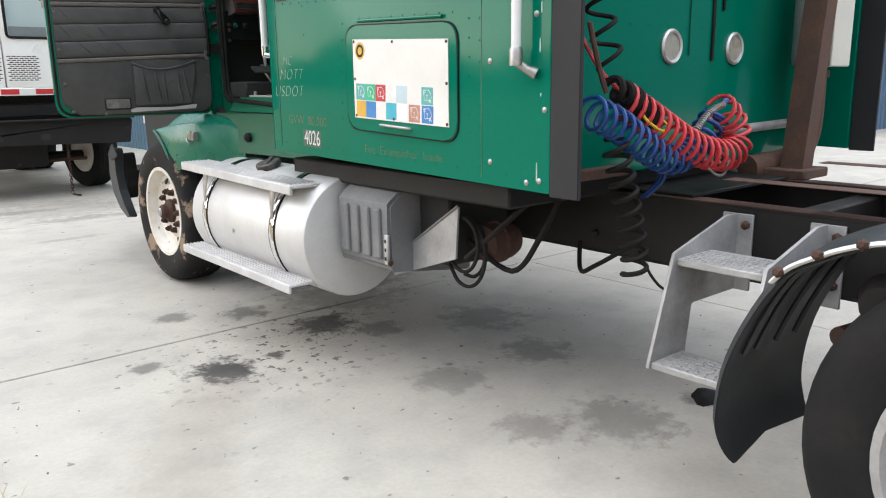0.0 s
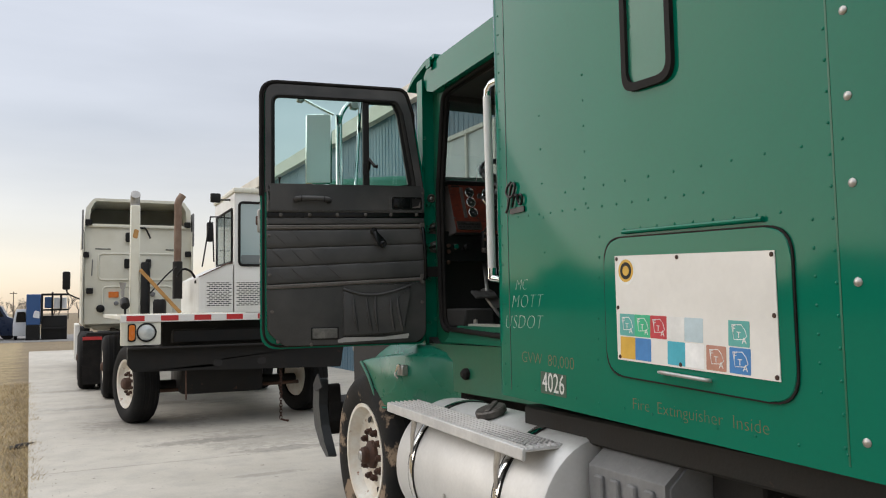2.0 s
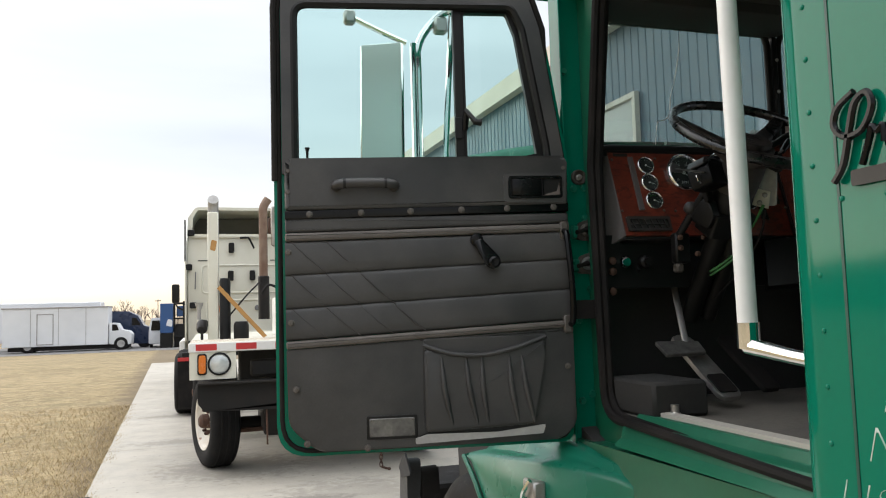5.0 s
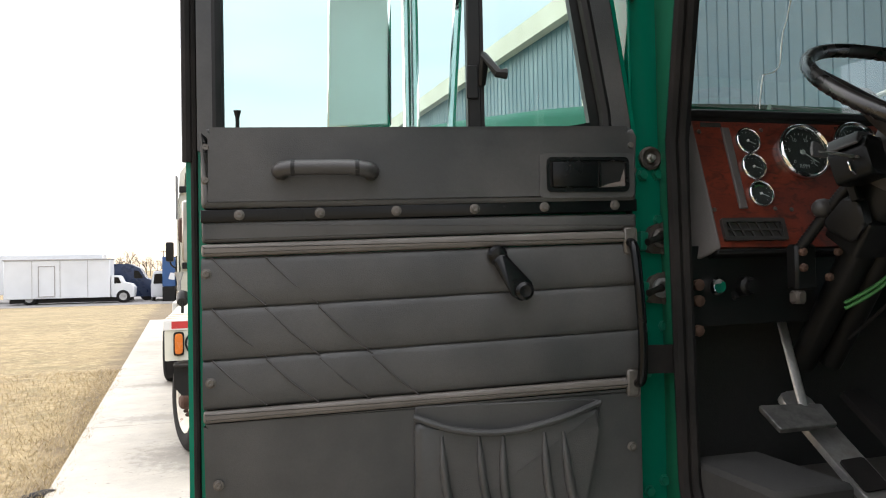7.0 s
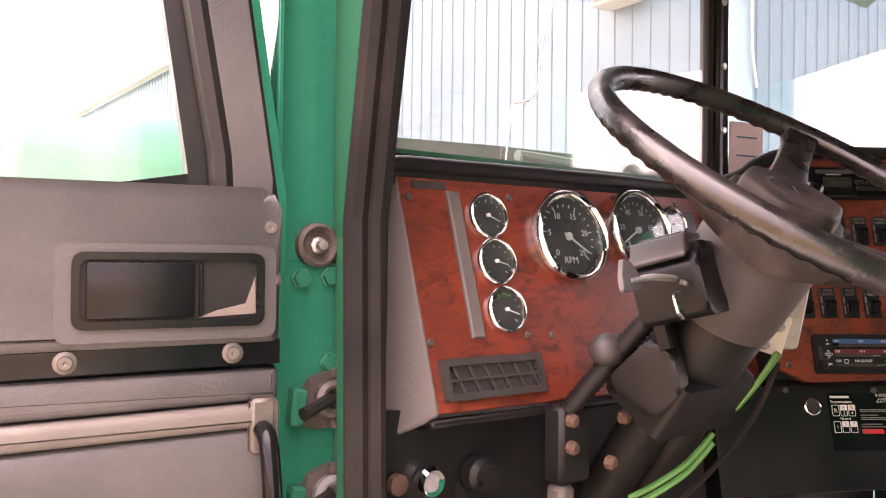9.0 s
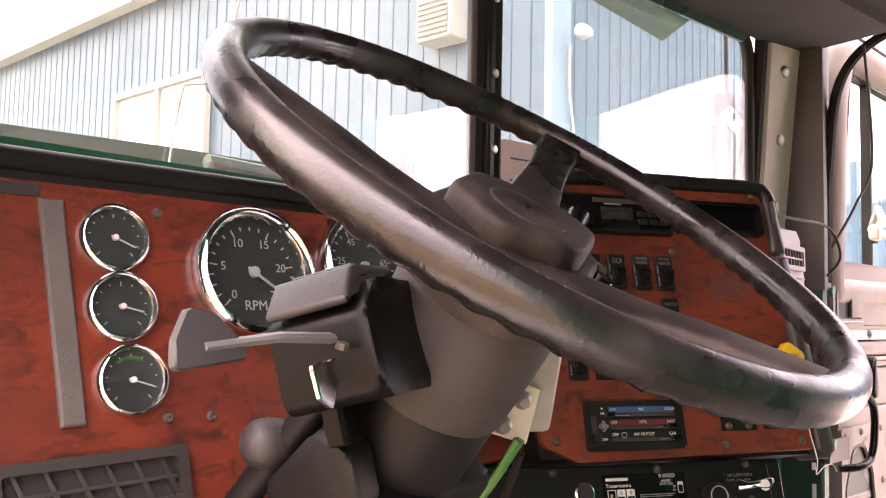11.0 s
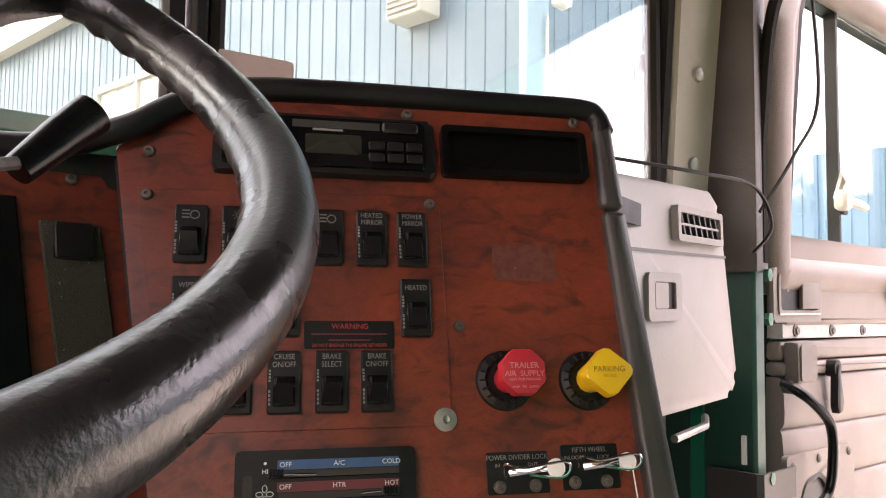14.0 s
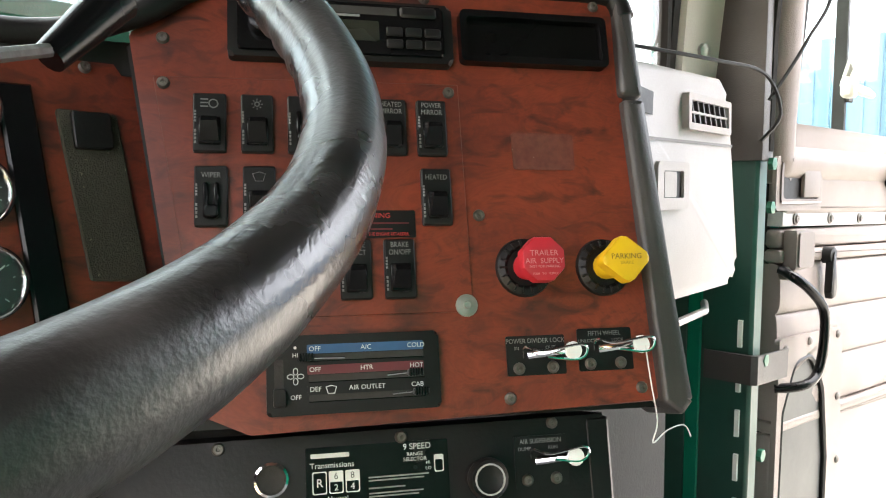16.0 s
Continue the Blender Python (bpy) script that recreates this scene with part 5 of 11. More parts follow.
def quarter_fender():
    line = smooth_path([(1.63, 0.285), (1.665, 0.42), (1.635, 0.62), (1.52, 0.865), (1.40, 0.955), (1.27, 1.005), (1.12, 1.03)], 5)
    bm = bmesh.new()
    n = len(line)
    rows_ = []
    for i, p in enumerate(line):
        x0 = 0.0 + 0.16 * (1 - min(1, i / 6)) ** 2 * 0.4
        t = i / (n - 1)
        a = [(x0, p.x, p.y), (x0 + 0.012, p.x + 0.012, p.y + 0.014), (0.30, p.x + 0.035, p.y + 0.03), (0.56, p.x + 0.02, p.y + 0.02), (0.56, p.x + 0.008, p.y + 0.008), (0.30, p.x + 0.022, p.y + 0.018), (x0 + 0.012, p.x - 0.003, p.y + 0.0)]
        rows_.append([bm.verts.new(q) for q in a])
    for A, B in zip(rows_, rows_[1:]):
        k = len(A)
        for j in range(k):
            bm.faces.new((A[j], A[(j + 1) % k], B[(j + 1) % k], B[j]))
    bm.faces.new(rows_[0])
    bm.faces.new(list(reversed(rows_[-1])))
    f = part("quarter_fender", wobble(bm, 0.006, 5), GUARD, truck, "scuffed black plastic quarter fender with a bolted white edge strip")
    up = [Vector((-0.004, p.x + 0.004, p.y + 0.012)) for p in line[15:]]
    part("edge_strip", tb(up, 0.016, 8, False, 0.45), WHITE, f, "white metal edge strip")
    for p in up[1::4]:
        part("strip_bolt", lt([(0.015, 0), (0.015, 0.01), (0.008, 0.018), (0, 0.018)], Matrix.Translation(p + Vector((-0.012, 0, 0.004))) @ pose(0, 0, 0, 0, -80, 0), 6), LUG, f)
    part("fender_arm", tb([(0.2, 1.42, 0.70), (0.75, 1.30, 0.72)], 0.03, 12), RUST, f, "rusty fender support tube")
    rib = [Vector((0.04, p.x + 0.02, p.y + 0.035)) for p in line[10:26]]
    for dx in (0.05, 0.12, 0.24, 0.36):
        part("fender_rib", tb([q + Vector((dx, -0.022, -0.034)) for q in rib], 0.009, 6), GUARD, f)
    part("bracket_boss", lt([(0, 0), (0.07, 0.0), (0.075, 0.03), (0.05, 0.09), (0, 0.09)], at(0.10, 1.26, 0.86, 0, -90, 0), 16), RUBBER, f)


quarter_fender()

# ---- fuel tank, side steps, battery box ----
tank = part("fuel_tank", lt([(0.0, 3.745), (0.285, 3.75), (0.303, 3.757), (0.31, 3.772), (0.31, 5.04), (0.303, 5.055), (0.285, 5.06), (0, 5.065)], Matrix(((1, 0, 0, 0.185), (0, 0, 1, 0), (0, -1, 0, 0.655), (0, 0, 0, 1))), 48), ALU_TANK, truck, "dull aluminium cylindrical fuel tank")


def around(y, r, a0, a1, k=26):
    return [Vector((0.185 + r * math.cos(radians(a0 + (a1 - a0) * i / k)), y, 0.655 + r * math.sin(radians(a0 + (a1 - a0) * i / k)))) for i in range(k + 1)]


for y in (4.86, 4.06):
    s1 = part("tank_strap_liner", tb(around(y, 0.3115, 60, 275), 0.034, 8, False, 0.08), RUBBER, tank, "black rubber strap liner")
    part("tank_strap", tb(around(y, 0.315, 60, 275), 0.021, 8, False, 0.12), CHROME, s1, "polished steel tank strap")
part("filler_cap", lt([(0.058, 0.0), (0.058, 0.020), (0.070, 0.022), (0.070, 0.044), (0.064, 0.050), (0, 0.052)], at(0.10, 4.46, 0.938, 0, -16, 0), 24), SCREW, tank, "dull round filler cap")
part("cap_bar", bx((-0.055, -0.012, 0.050), (0.055, 0.012, 0.062), 0.004, at(0.10, 4.46, 0.938, 0, -16, 40)), SCREW, tank)
part("tank_dent", disc(0.012, 0, 0.002), STEEL, tank, "", at(-0.1255, 4.5, 0.62, 0, -90, 0))


def side_step(nm, xa, xb, y0, y1, z, lift=0.0):
    """A ribbed aluminium running board; lift raises its front end."""
    bm = bmesh.new()
    box(bm, (xa, y0, z - 0.012), (xb, y1, z), 0.003)
    box(bm, (xa - 0.004, y0 - 0.002, z - 0.042), (xa + 0.012, y1 + 0.002, z + 0.004), 0.004)
    box(bm, (xb - 0.012, y0 - 0.002, z - 0.032), (xb + 0.002, y1 + 0.002, z + 0.002), 0.003)
    def tilt(b):
        for v in b.verts:
            v.co.z += lift * (v.co.y - y0) / (y1 - y0)
        return b
    step = part(nm, tilt(bm), ALU_STEP, truck, "ribbed grey aluminium running board")
    k = 7
    for i in range(k):
        x = xa + 0.02 + (xb - xa - 0.035) * i / (k - 1)
        part("tread_rib", tilt(bx((x - 0.003, y0, z - 0.001), (x + 0.003, y1, z + 0.006))), ALU_STEP, step)
    return step


ALU_STEP = mat("pale_step_aluminium", (0.60, 0.59, 0.575), 0.55, 0.3, (0.45, 0.44, 0.43), 6, 0.7, 60, 0.2, bump=0.2)
ls = side_step("lower_step", -0.185, -0.02, 3.80, 5.07, 0.452, 0.012)
us = side_step("upper_step", -0.135, 0.045, 3.83, 5.12, 0.925, 0.028)
for y in (4.86, 4.06):
    part("step_bracket", tb([(-0.10, y, 0.92), (-0.115, y, 0.82), (-0.12, y, 0.74)], [0.03, 0.02, 0.012], 8, False, 0.35), STEEL, us)
    part("step_hanger", tb([(-0.07, y, 0.44), (-0.02, y, 0.47), (0.03, y, 0.42)], 0.014, 8), STEEL, ls)
bm = bmesh.new()
for i in range(6):
    for j in range(14):
        box(bm, (-0.115 + i * 0.024, 3.86 + j * 0.024, 0.93), (-0.104 + i * 0.024, 3.874 + j * 0.024, 0.9375))
tagged(part("grip_studs", bm, ALU_DULL, us), kind="stuff")


def battery_box():
    bb = part("battery_box", plate(rounded([(0.075, 0.565), (0.55, 0.50), (0.55, 0.955), (0.19, 0.955), (0.075, 0.865)], 0.02, 3), 3.315, 3.72, Matrix(((1, 0, 0, 0), (0, 0, 1, 0), (0, 1, 0, 0), (0, 0, 0, 1)))), GREYPLAST, truck, "faded grey plastic battery box with moulded ribs")
    part("box_cover", plate(rounded([(0.060, 0.60), (0.080, 0.58), (0.080, 0.868), (0.195, 0.962), (0.19, 0.975), (0.060, 0.875)], 0.008, 2), 3.325, 3.71, Matrix(((1, 0, 0, 0), (0, 0, 1, 0), (0, 1, 0, 0), (0, 0, 0, 1)))), GREYPLAST, bb)
    for k in range(4):
        y = 3.39 + k * 0.085
        part("moulded_rib", plate(rounded([(y - 0.026, 0.62), (y + 0.026, 0.62), (y + 0.022, 0.85), (y - 0.022, 0.85)], 0.012, 3), 0, 0.018, Matrix(((0, 0, -1, 0.062), (1, 0, 0, 0), (0, 1, 0, 0), (0, 0, 0, 1))), 0.006), GREYPLAST, bb)
        part("top_rib", bx((0.20, y - 0.02, 0.955), (0.50, y + 0.02, 0.968), 0.005), GREYPLAST, bb)
    hp = part("hasp", bx((0.045, 3.31, 0.60), (0.062, 3.335, 0.74), 0.004), ALU, bb, "pale metal hasp")
    for z in (0.63, 0.67, 0.71):
        part("hasp_slot", bx((0.043, 3.317, z - 0.008), (0.046, 3.327, z + 0.008)), FIREWALL, hp)
    part("box_bolt", disc(0.014, 0, 0.012, 0.003, 8), LUG, bb, "", at(0.052, 3.30, 0.615, 90, 0, 0))
    part("battery_tray", plate([(3.47, 0.50), (3.02, 0.655), (3.00, 0.885), (3.36, 0.655)], 0.196, 0.210, YZ, 0.003), ALU_DULL, bb, "bent pale grey sheet-metal gusset")
    part("gusset_edge", tb([(0.194, 3.36, 0.657), (0.194, 3.00, 0.889)], 0.006, 6), GREYPLAST, bb)
    # shade in the corner behind the gusset is put into this block's black
    part("box_back", bx((0.235, 3.10, 0.60), (0.60, 3.313, 0.93), 0.01), FIREWALL, bb, "back of the battery box, coloured black for the shade behind the gusset")


battery_box()


def brake_pot():
    """Rusty brake chamber and looped air hoses under the sleeper."""
    bp = part("brake_chamber", lt([(0, 0), (0.07, 0.01), (0.085, 0.05), (0.085, 0.09), (0.095, 0.095), (0.095, 0.115), (0.085, 0.12), (0.08, 0.18), (0, 0.2)], at(0.36, 2.98, 0.71, 0, -90, 0) @ pose(0, 0, -0.15), 20), LUG, truck, "rusty brake chamber with looped air hoses")
    for k, (r, z0, ph) in enumerate(((0.13, 0.70, 0.0), (0.15, 0.68, 0.8), (0.12, 0.72, 1.7))):
        pts = [Vector((0.26 - 0.02 * k, 3.0 + r * math.cos(a / 10 * 2 * math.pi + ph) * 0.8, z0 + r * math.sin(a / 10 * 2 * math.pi + ph))) for a in range(9)]
        part("air_hose", tb(smooth_path(pts, 4), 0.0085, 8), RUBBER, bp, "black rubber air hose")
    part("air_hose", tb(smooth_path([(0.30, 3.05, 0.72), (0.32, 2.8, 0.62), (0.30, 2.62, 0.80), (0.35, 2.55, 1.0)], 6), 0.012, 8), RUBBER, bp)
    part("hose_stay", tb([(0.22, 2.98, 0.66), (0.30, 2.62, 0.98)], 0.012, 8), RUBBER, bp)
    part("air_hose", tb(smooth_path([(0.7, 2.75, 0.70), (0.55, 2.62, 0.62), (0.52, 2.52, 0.66), (0.7, 2.45, 0.74)], 6), 0.010, 8), RUBBER, bp)
    part("air_hose", tb(smooth_path([(0.72, 2.45, 0.70), (0.70, 2.36, 0.60), (0.70, 2.28, 0.57), (0.73, 2.2, 0.66)], 6), 0.006, 8), RUBBER, bp)


brake_pot()

# ---- coiled air and power lines behind the sleeper ----
red = part("red_air_line", tb(coil([(0.36, 2.30, 1.34), (0.50, 2.27, 1.26), (0.72, 2.24, 1.15), (0.93, 2.22, 1.10), (1.05, 2.23, 1.14), (1.03, 2.25, 1.23), (0.95, 2.26, 1.29)], 0.060, 21), 0.0085, 7), REDHOSE, truck, "red coiled trailer air line")
part("red_line_end", tb(smooth_path([(0.36, 2.30, 1.36), (0.30, 2.36, 1.45), (0.24, 2.46, 1.66)], 6), 0.008, 7), REDHOSE, red)
blue = part("blue_air_line", tb(coil([(0.16, 2.28, 1.30), (0.30, 2.27, 1.25), (0.48, 2.27, 1.16), (0.66, 2.28, 1.10), (0.82, 2.29, 1.13), (0.94, 2.29, 1.22), (0.98, 2.28, 1.27)], 0.055, 18), 0.0085, 7), BLUEHOSE, truck, "blue coiled trailer air line")
part("spring_guard", tb(coil([(0.80, 2.27, 1.20), (0.90, 2.27, 1.27), (1.0, 2.27, 1.30)], 0.013, 20, 7), 0.003, 5), STEEL, blue, "steel spring hose guard")
part("blue_line_end", tb([(1.0, 2.27, 1.30), (1.035, 2.27, 1.325)], 0.015, 8), BLUEHOSE, blue)
black = part("power_line", tb(coil([(0.28, 2.36, 1.95), (0.30, 2.36, 1.66), (0.34, 2.33, 1.44)], 0.047, 5, 16), 0.0085, 7), RUBBER, truck, "black coiled power cable")
part("thick_cable", tb(coil([(0.30, 2.30, 1.38), (0.42, 2.28, 1.33), (0.52, 2.27, 1.25)], 0.035, 5, 14), 0.014, 7), RUBBER, black)
part("cable_drop", tb(coil([(0.30, 2.28, 1.20), (0.33, 2.26, 1.05), (0.37, 2.25, 0.90), (0.39, 2.24, 0.78), (0.395, 2.24, 0.69)], 0.044, 9, 16), 0.010, 7), RUBBER, black, "black cable hanging in loose coils")
part("cable_sheath", tb(smooth_path([(0.22, 2.34, 1.60), (0.27, 2.33, 1.44), (0.30, 2.32, 1.36)], 5), 0.010, 7), RUST, black)
for k, (x, mt) in enumerate(((0.60, REDHOSE), (0.635, BLUEHOSE), (0.60, BLUEHOSE))):
    part("hose_tail", tb(smooth_path([(x, 2.28, 1.10), (x + 0.01, 2.30, 1.02), (x - 0.01, 2.36, 0.95)], 5), 0.007, 6), mt, black)
part("hose_tie", tb(smooth_path([(0.42, 2.24, 1.27), (0.50, 2.22, 1.22), (0.56, 2.24, 1.24), (0.50, 2.30, 1.30)], 4, True), 0.006, 6, True), YELLOW, black, "yellow hose tie")
part("hose_hook", tb(smooth_path([(0.80, 2.2, 1.06), (0.86, 2.2, 1.03), (0.92, 2.2, 1.03), (0.95, 2.2, 1.08)], 5), 0.005, 6), STEEL, black)

# ---- cab shell ----


def facing_rear(y):
    return Matrix(((1, 0, 0, 0), (0, 0, -1, y), (0, 1, 0, 0), (0, 0, 0, 1)))


def cab_side(x0, x1, o, i, material, s):
    """One side of the cab: outline o, door opening i."""
    p = part("cab_side", ring(bmesh.new(), rounded(o, [0.01, 0.02, 0.02, 0.08, 0.01], 3), rounded(i, [0.1, 0.10, 0.02, 0.09, 0.09], 5), x0, x1, YZ), material, truck, "green painted cab side round the door opening")
    xs = x0 - 0.004 if s > 0 else x1 + 0.004
    loop = [Vector((xs, y, z)) for y, z in rounded(i, [0.1, 0.10, 0.02, 0.09, 0.09], 6)]
    part("door_seal", tb(loop, 0.014, 8, True), RUBBER, p, "black rubber door seal")
    loop2 = [Vector(((x0 + x1) / 2, y + (4.9 - y) * 0.012, z + (2.0 - z) * 0.012)) for _, y, z in loop]
    part("inner_seal", tb(loop2, 0.012, 8, True), RUBBER, p)
    return p


cab = cab_side(0.34, 0.372, [(4.20, 1.08), (5.50, 1.04), (5.53, 2.25), (5.46, 2.78), (4.20, 2.84)], [(4.36, 1.255), (5.455, 1.30), (5.476, 2.1), (5.385, 2.665), (4.36, 2.70)], GREEN_DULL, 1)
# hinge pillar: its rear face carries the door hinges
jamb = part("hinge_pillar", bx((0.272, 5.555, 1.05), (0.405, 5.62, 2.78), 0.008), GREEN, truck, "green door hinge pillar with bolts and hinges")
part("pillar_return", bx((0.352, 5.50, 1.05), (0.372, 5.56, 2.74), 0.003), GREEN_DULL, jamb)
part("pillar_flange", bx((0.268, 5.53, 1.05), (0.276, 5.60, 2.78), 0.002), GREEN, jamb)
part("pillar_seal", tb([(0.368, 5.485, 1.32), (0.376, 5.49, 2.1), (0.376, 5.40, 2.62)], 0.010, 8), RUBBER, jamb, "perished black door seal")
part("cab_back", bx((0.30, 4.20, 1.10), (2.08, 4.245, 2.84), 0.0), HEADLINER, truck, "dark cab back wall")
roof_prof = rounded([(4.20, 2.70), (5.42, 2.675), (5.50, 2.70), (5.55, 2.79), (5.45, 2.855), (4.20, 2.88)], [0.0, 0.03, 0.03, 0.04, 0.05, 0.0], 3)
part("cab_roof", plate(roof_prof, 0.285, 2.095, YZ), GREEN, truck, "green cab roof")
part("headliner", bx((0.36, 4.25, 2.655), (2.02, 5.44, 2.672), 0.004), HEADLINER, truck, "dark padded headliner")
vis = part("sun_visor", plate(rounded([(5.36, 2.86), (5.50, 2.845), (5.66, 2.805), (5.755, 2.755), (5.762, 2.765), (5.67, 2.825), (5.50, 2.875), (5.36, 2.885)], 0.008, 2), 0.27, 2.11, YZ), GREEN, truck, "green outside sun visor over the windscreen")
part("visor_bracket", bx((0.262, 5.40, 2.815), (0.272, 5.46, 2.875), 0.003), GREEN, vis)
for x in (0.45, 0.85, 1.19, 1.53, 1.93):
    part("marker_lamp", lt([(0.03, 0), (0.028, 0.02), (0.015, 0.035), (0, 0.037)], at(x, 5.30, 2.868), 12), AMBER, truck, "small amber roof marker lamp")
part("cab_floor", bx((0.36, 4.25, 1.26), (2.02, 5.80, 1.315), 0.0), FLOORMAT, truck, "dusty dark cab floor mat")
part("kick_step", bx((0.365, 5.22, 1.316), (0.55, 5.50, 1.42), 0.01), FIREWALL, truck)
part("firewall", bx((0.36, 5.685, 1.0), (2.02, 5.72, 2.16), 0.0), FIREWALL, truck, "black felt firewall")
part("cowl", plate([(5.58, 2.10), (5.80, 2.10), (5.80, 2.17), (5.58, 2.20)], 0.34, 2.04, YZ), GREEN_DULL, truck, "green cowl below the windscreen")
sill = part("door_sill", plate(rounded([(0.27, 1.235), (0.40, 1.235), (0.40, 1.322), (0.36, 1.325), (0.35, 1.30), (0.31, 1.295), (0.30, 1.26)], 0.006, 2), -5.30, -4.38, Matrix(((1, 0, 0, 0), (0, 0, -1, 0), (0, 1, 0, 0), (0, 0, 0, 1)))), GREEN_DULL, truck, "scuffed green door sill")
part("sill_seal", tb([(0.305, 4.40, 1.268), (0.305, 5.28, 1.308)], 0.014, 8), RUBBER, sill, "brown-black perished sill seal")
part("sill_strip", plate([(0.385, 1.318), (0.42, 1.318), (0.42, 1.336), (0.385, 1.334)], -5.28, -4.38, Matrix(((1, 0, 0, 0), (0, 0, -1, 0), (0, 1, 0, 0), (0, 0, 0, 1))), 0.002), PILLARGREY, sill, "dirty pale sill strip")

# windscreen: two panes and a mullion


def pane(p0, p1, z0, z1, nm):
    d = (Vector(p1) - Vector(p0))
    m = axes((p0[0], p0[1], 0), (d.x, d.y, 0), (0, 0, 1))
    L = d.length
    o = part(nm, plate(rounded([(0.015, z0), (L - 0.015, z0), (L - 0.015, z1), (0.015, z1)], 0.07, 5), -0.003, 0.003, m), GLASS_SCREEN, truck, "dusty flat windscreen pane, its film also imitating reflected haze")
    o.visible_shadow = False
    part("screen_gasket", tb([m @ Vector((u, v, 0)) for u, v in rounded([(0.008, z0), (L - 0.008, z0), (L - 0.008, z1), (0.008, z1)], 0.075, 6)], 0.0125, 8, True), RUBBER, o, "black rubber windscreen gasket")
    return o


wpane = pane((0.368, 5.585), (1.17, 5.605), 2.185, 2.66, "windscreen_pane")
PANE = axes((0.368, 5.585, 0), (0.802, 0.02, 0), (0, 0, 1))
CRACK = [(0.408, 2.62), (0.400, 2.54), (0.384, 2.47), (0.372, 2.425), (0.360, 2.395), (0.353, 2.36), (0.349, 2.318), (0.343, 2.306), (0.328, 2.293), (0.312, 2.289), (0.297, 2.285), (0.292, 2.262), (0.288, 2.235), (0.284, 2.20)]
part("glass_crack", tb([PANE @ Vector((u, v, 0.0035)) for u, v in CRACK], [0.0009 + 0.0005 * (i % 3) for i in range(len(CRACK))], 5), WHITE_GRIP, wpane, "white jagged crack running down the glass")
pane((1.20, 5.605), (1.90, 5.45), 2.185, 2.66, "windscreen_pane")
part("screen_mullion", bx((1.176, 5.588, 2.16), (1.196, 5.625, 2.69), 0.005), BLACK, truck, "black windscreen centre post")
for z in (2.30, 2.42, 2.54):
    part("mullion_screw", disc(0.007, 0, 0.004, 0.002, 10), STEEL, truck, "", at(1.185, 5.584, z, 90, 0, 0))
hdt = part("header_trim", plate(rounded([(5.38, 2.62), (5.62, 2.63), (5.62, 2.70), (5.38, 2.68)], 0.012, 2), 0.36, 1.19, YZ), HEADLINER, truck, "dark header trim over the windscreen")
part("header_return", plate(rounded([(-0.02, 2.655), (0.86, 2.628), (0.86, 2.70), (-0.02, 2.70)], 0.008, 2), -0.01, 0.20, axes((1.20, 5.575, 0), (0.70, -0.155, 0), (0, 0, 1)), 0.006, 2), HEADLINER, hdt)
part("corner_post", bx((0.366, 5.555, 2.10), (0.386, 5.60, 2.72), 0.006), RUBBER, truck, "black trim of the corner post")
part("tinted_visor_strip", plate(rounded([(0.05, 2.64), (0.66, 2.612), (0.66, 2.67), (0.05, 2.67)], 0.02, 4), 0.006, 0.012, axes((1.20, 5.59, 0), (0.70, -0.155, 0), (0, 0, 1))), mat("dark_green_visor", (0.02, 0.06, 0.05), 0.3), truck, "dark green inside sun visor")

# right corner post with domed screws
AP = axes((1.973, 5.413, 2.43), (0.94, -0.34, 0), (0.06, -0.11, 1.0))
ap = part("pillar_trim", plate(rounded([(-0.050, -0.26), (0.050, -0.26), (0.056, 0.26), (-0.052, 0.26)], 0.012, 3), -0.03, 0.0, AP, 0.008), PILLARGREY, truck, "warm grey corner pillar trim with domed screws")
for v in (-0.150, -0.003, 0.146):
    part("domed_screw", lt([(0.013, 0), (0.011, 0.005), (0, 0.009)], off(AP, 0.0, v), 12), STEEL, ap)
part("pillar_edge", tb([AP @ Vector((0.061, -0.27, -0.004)), AP @ Vector((0.062, 0.10, -0.004)), AP @ Vector((0.074, 0.20, -0.002)), AP @ Vector((0.115, 0.262, 0.02))], 0.011, 8), RUBBER, ap, "black pillar edge seal")
part("pillar_edge", tb([AP @ Vector((-0.064, -0.27, -0.012)), AP @ Vector((-0.064, 0.26, -0.012))], 0.0145, 8), RUBBER, ap, "black pillar edge seal")
post_r = part("hinge_post", bx((2.02, 5.345, 1.10), (2.062, 5.44, 2.70), 0.006), DARKGREEN, truck, "dark green door hinge post with slots")
part("post_trim", tb(smooth_path([(2.044, 5.342, 2.12), (2.044, 5.342, 2.24), (2.044, 5.338, 2.36), (2.048, 5.31, 2.56), (2.075, 5.22, 2.655), (2.075, 5.05, 2.675), (2.075, 4.60, 2.68)], 6), 0.011, 8), RUBBER, post_r, "black rubber door opening seal")
part("post_cover", plate(rounded([(2.010, 5.336), (2.058, 5.336), (2.058, 5.3445), (2.0195, 5.3445), (2.0195, 5.452), (2.010, 5.452)], 0.004, 2), 2.105, 2.70), POSTVINYL, post_r, "dark taupe upper post cover")
part("post_edge", bx((2.016, 5.43, 1.10), (2.024, 5.455, 2.70), 0.002), GREEN, post_r, "green flange of the hinge post")
part("kick_panel", bx((2.022, 5.456, 1.06), (2.05, 5.684, 2.14), 0.003), DARKGREEN, post_r, "dark green kick panel beside the glove box")
for k in range(5):
    part("post_slot", bx((2.014, 5.36, 1.50 + k * 0.075), (2.0205, 5.367, 1.545 + k * 0.075)), WHITE, post_r)
for z in (1.62, 1.78, 2.03, 2.10):
    part("post_bolt", lt([(0.011, 0), (0.011, 0.008), (0, 0.01)], at(2.04, 5.335, z, 90, 0, 0), 6), GREEN_DULL, post_r)
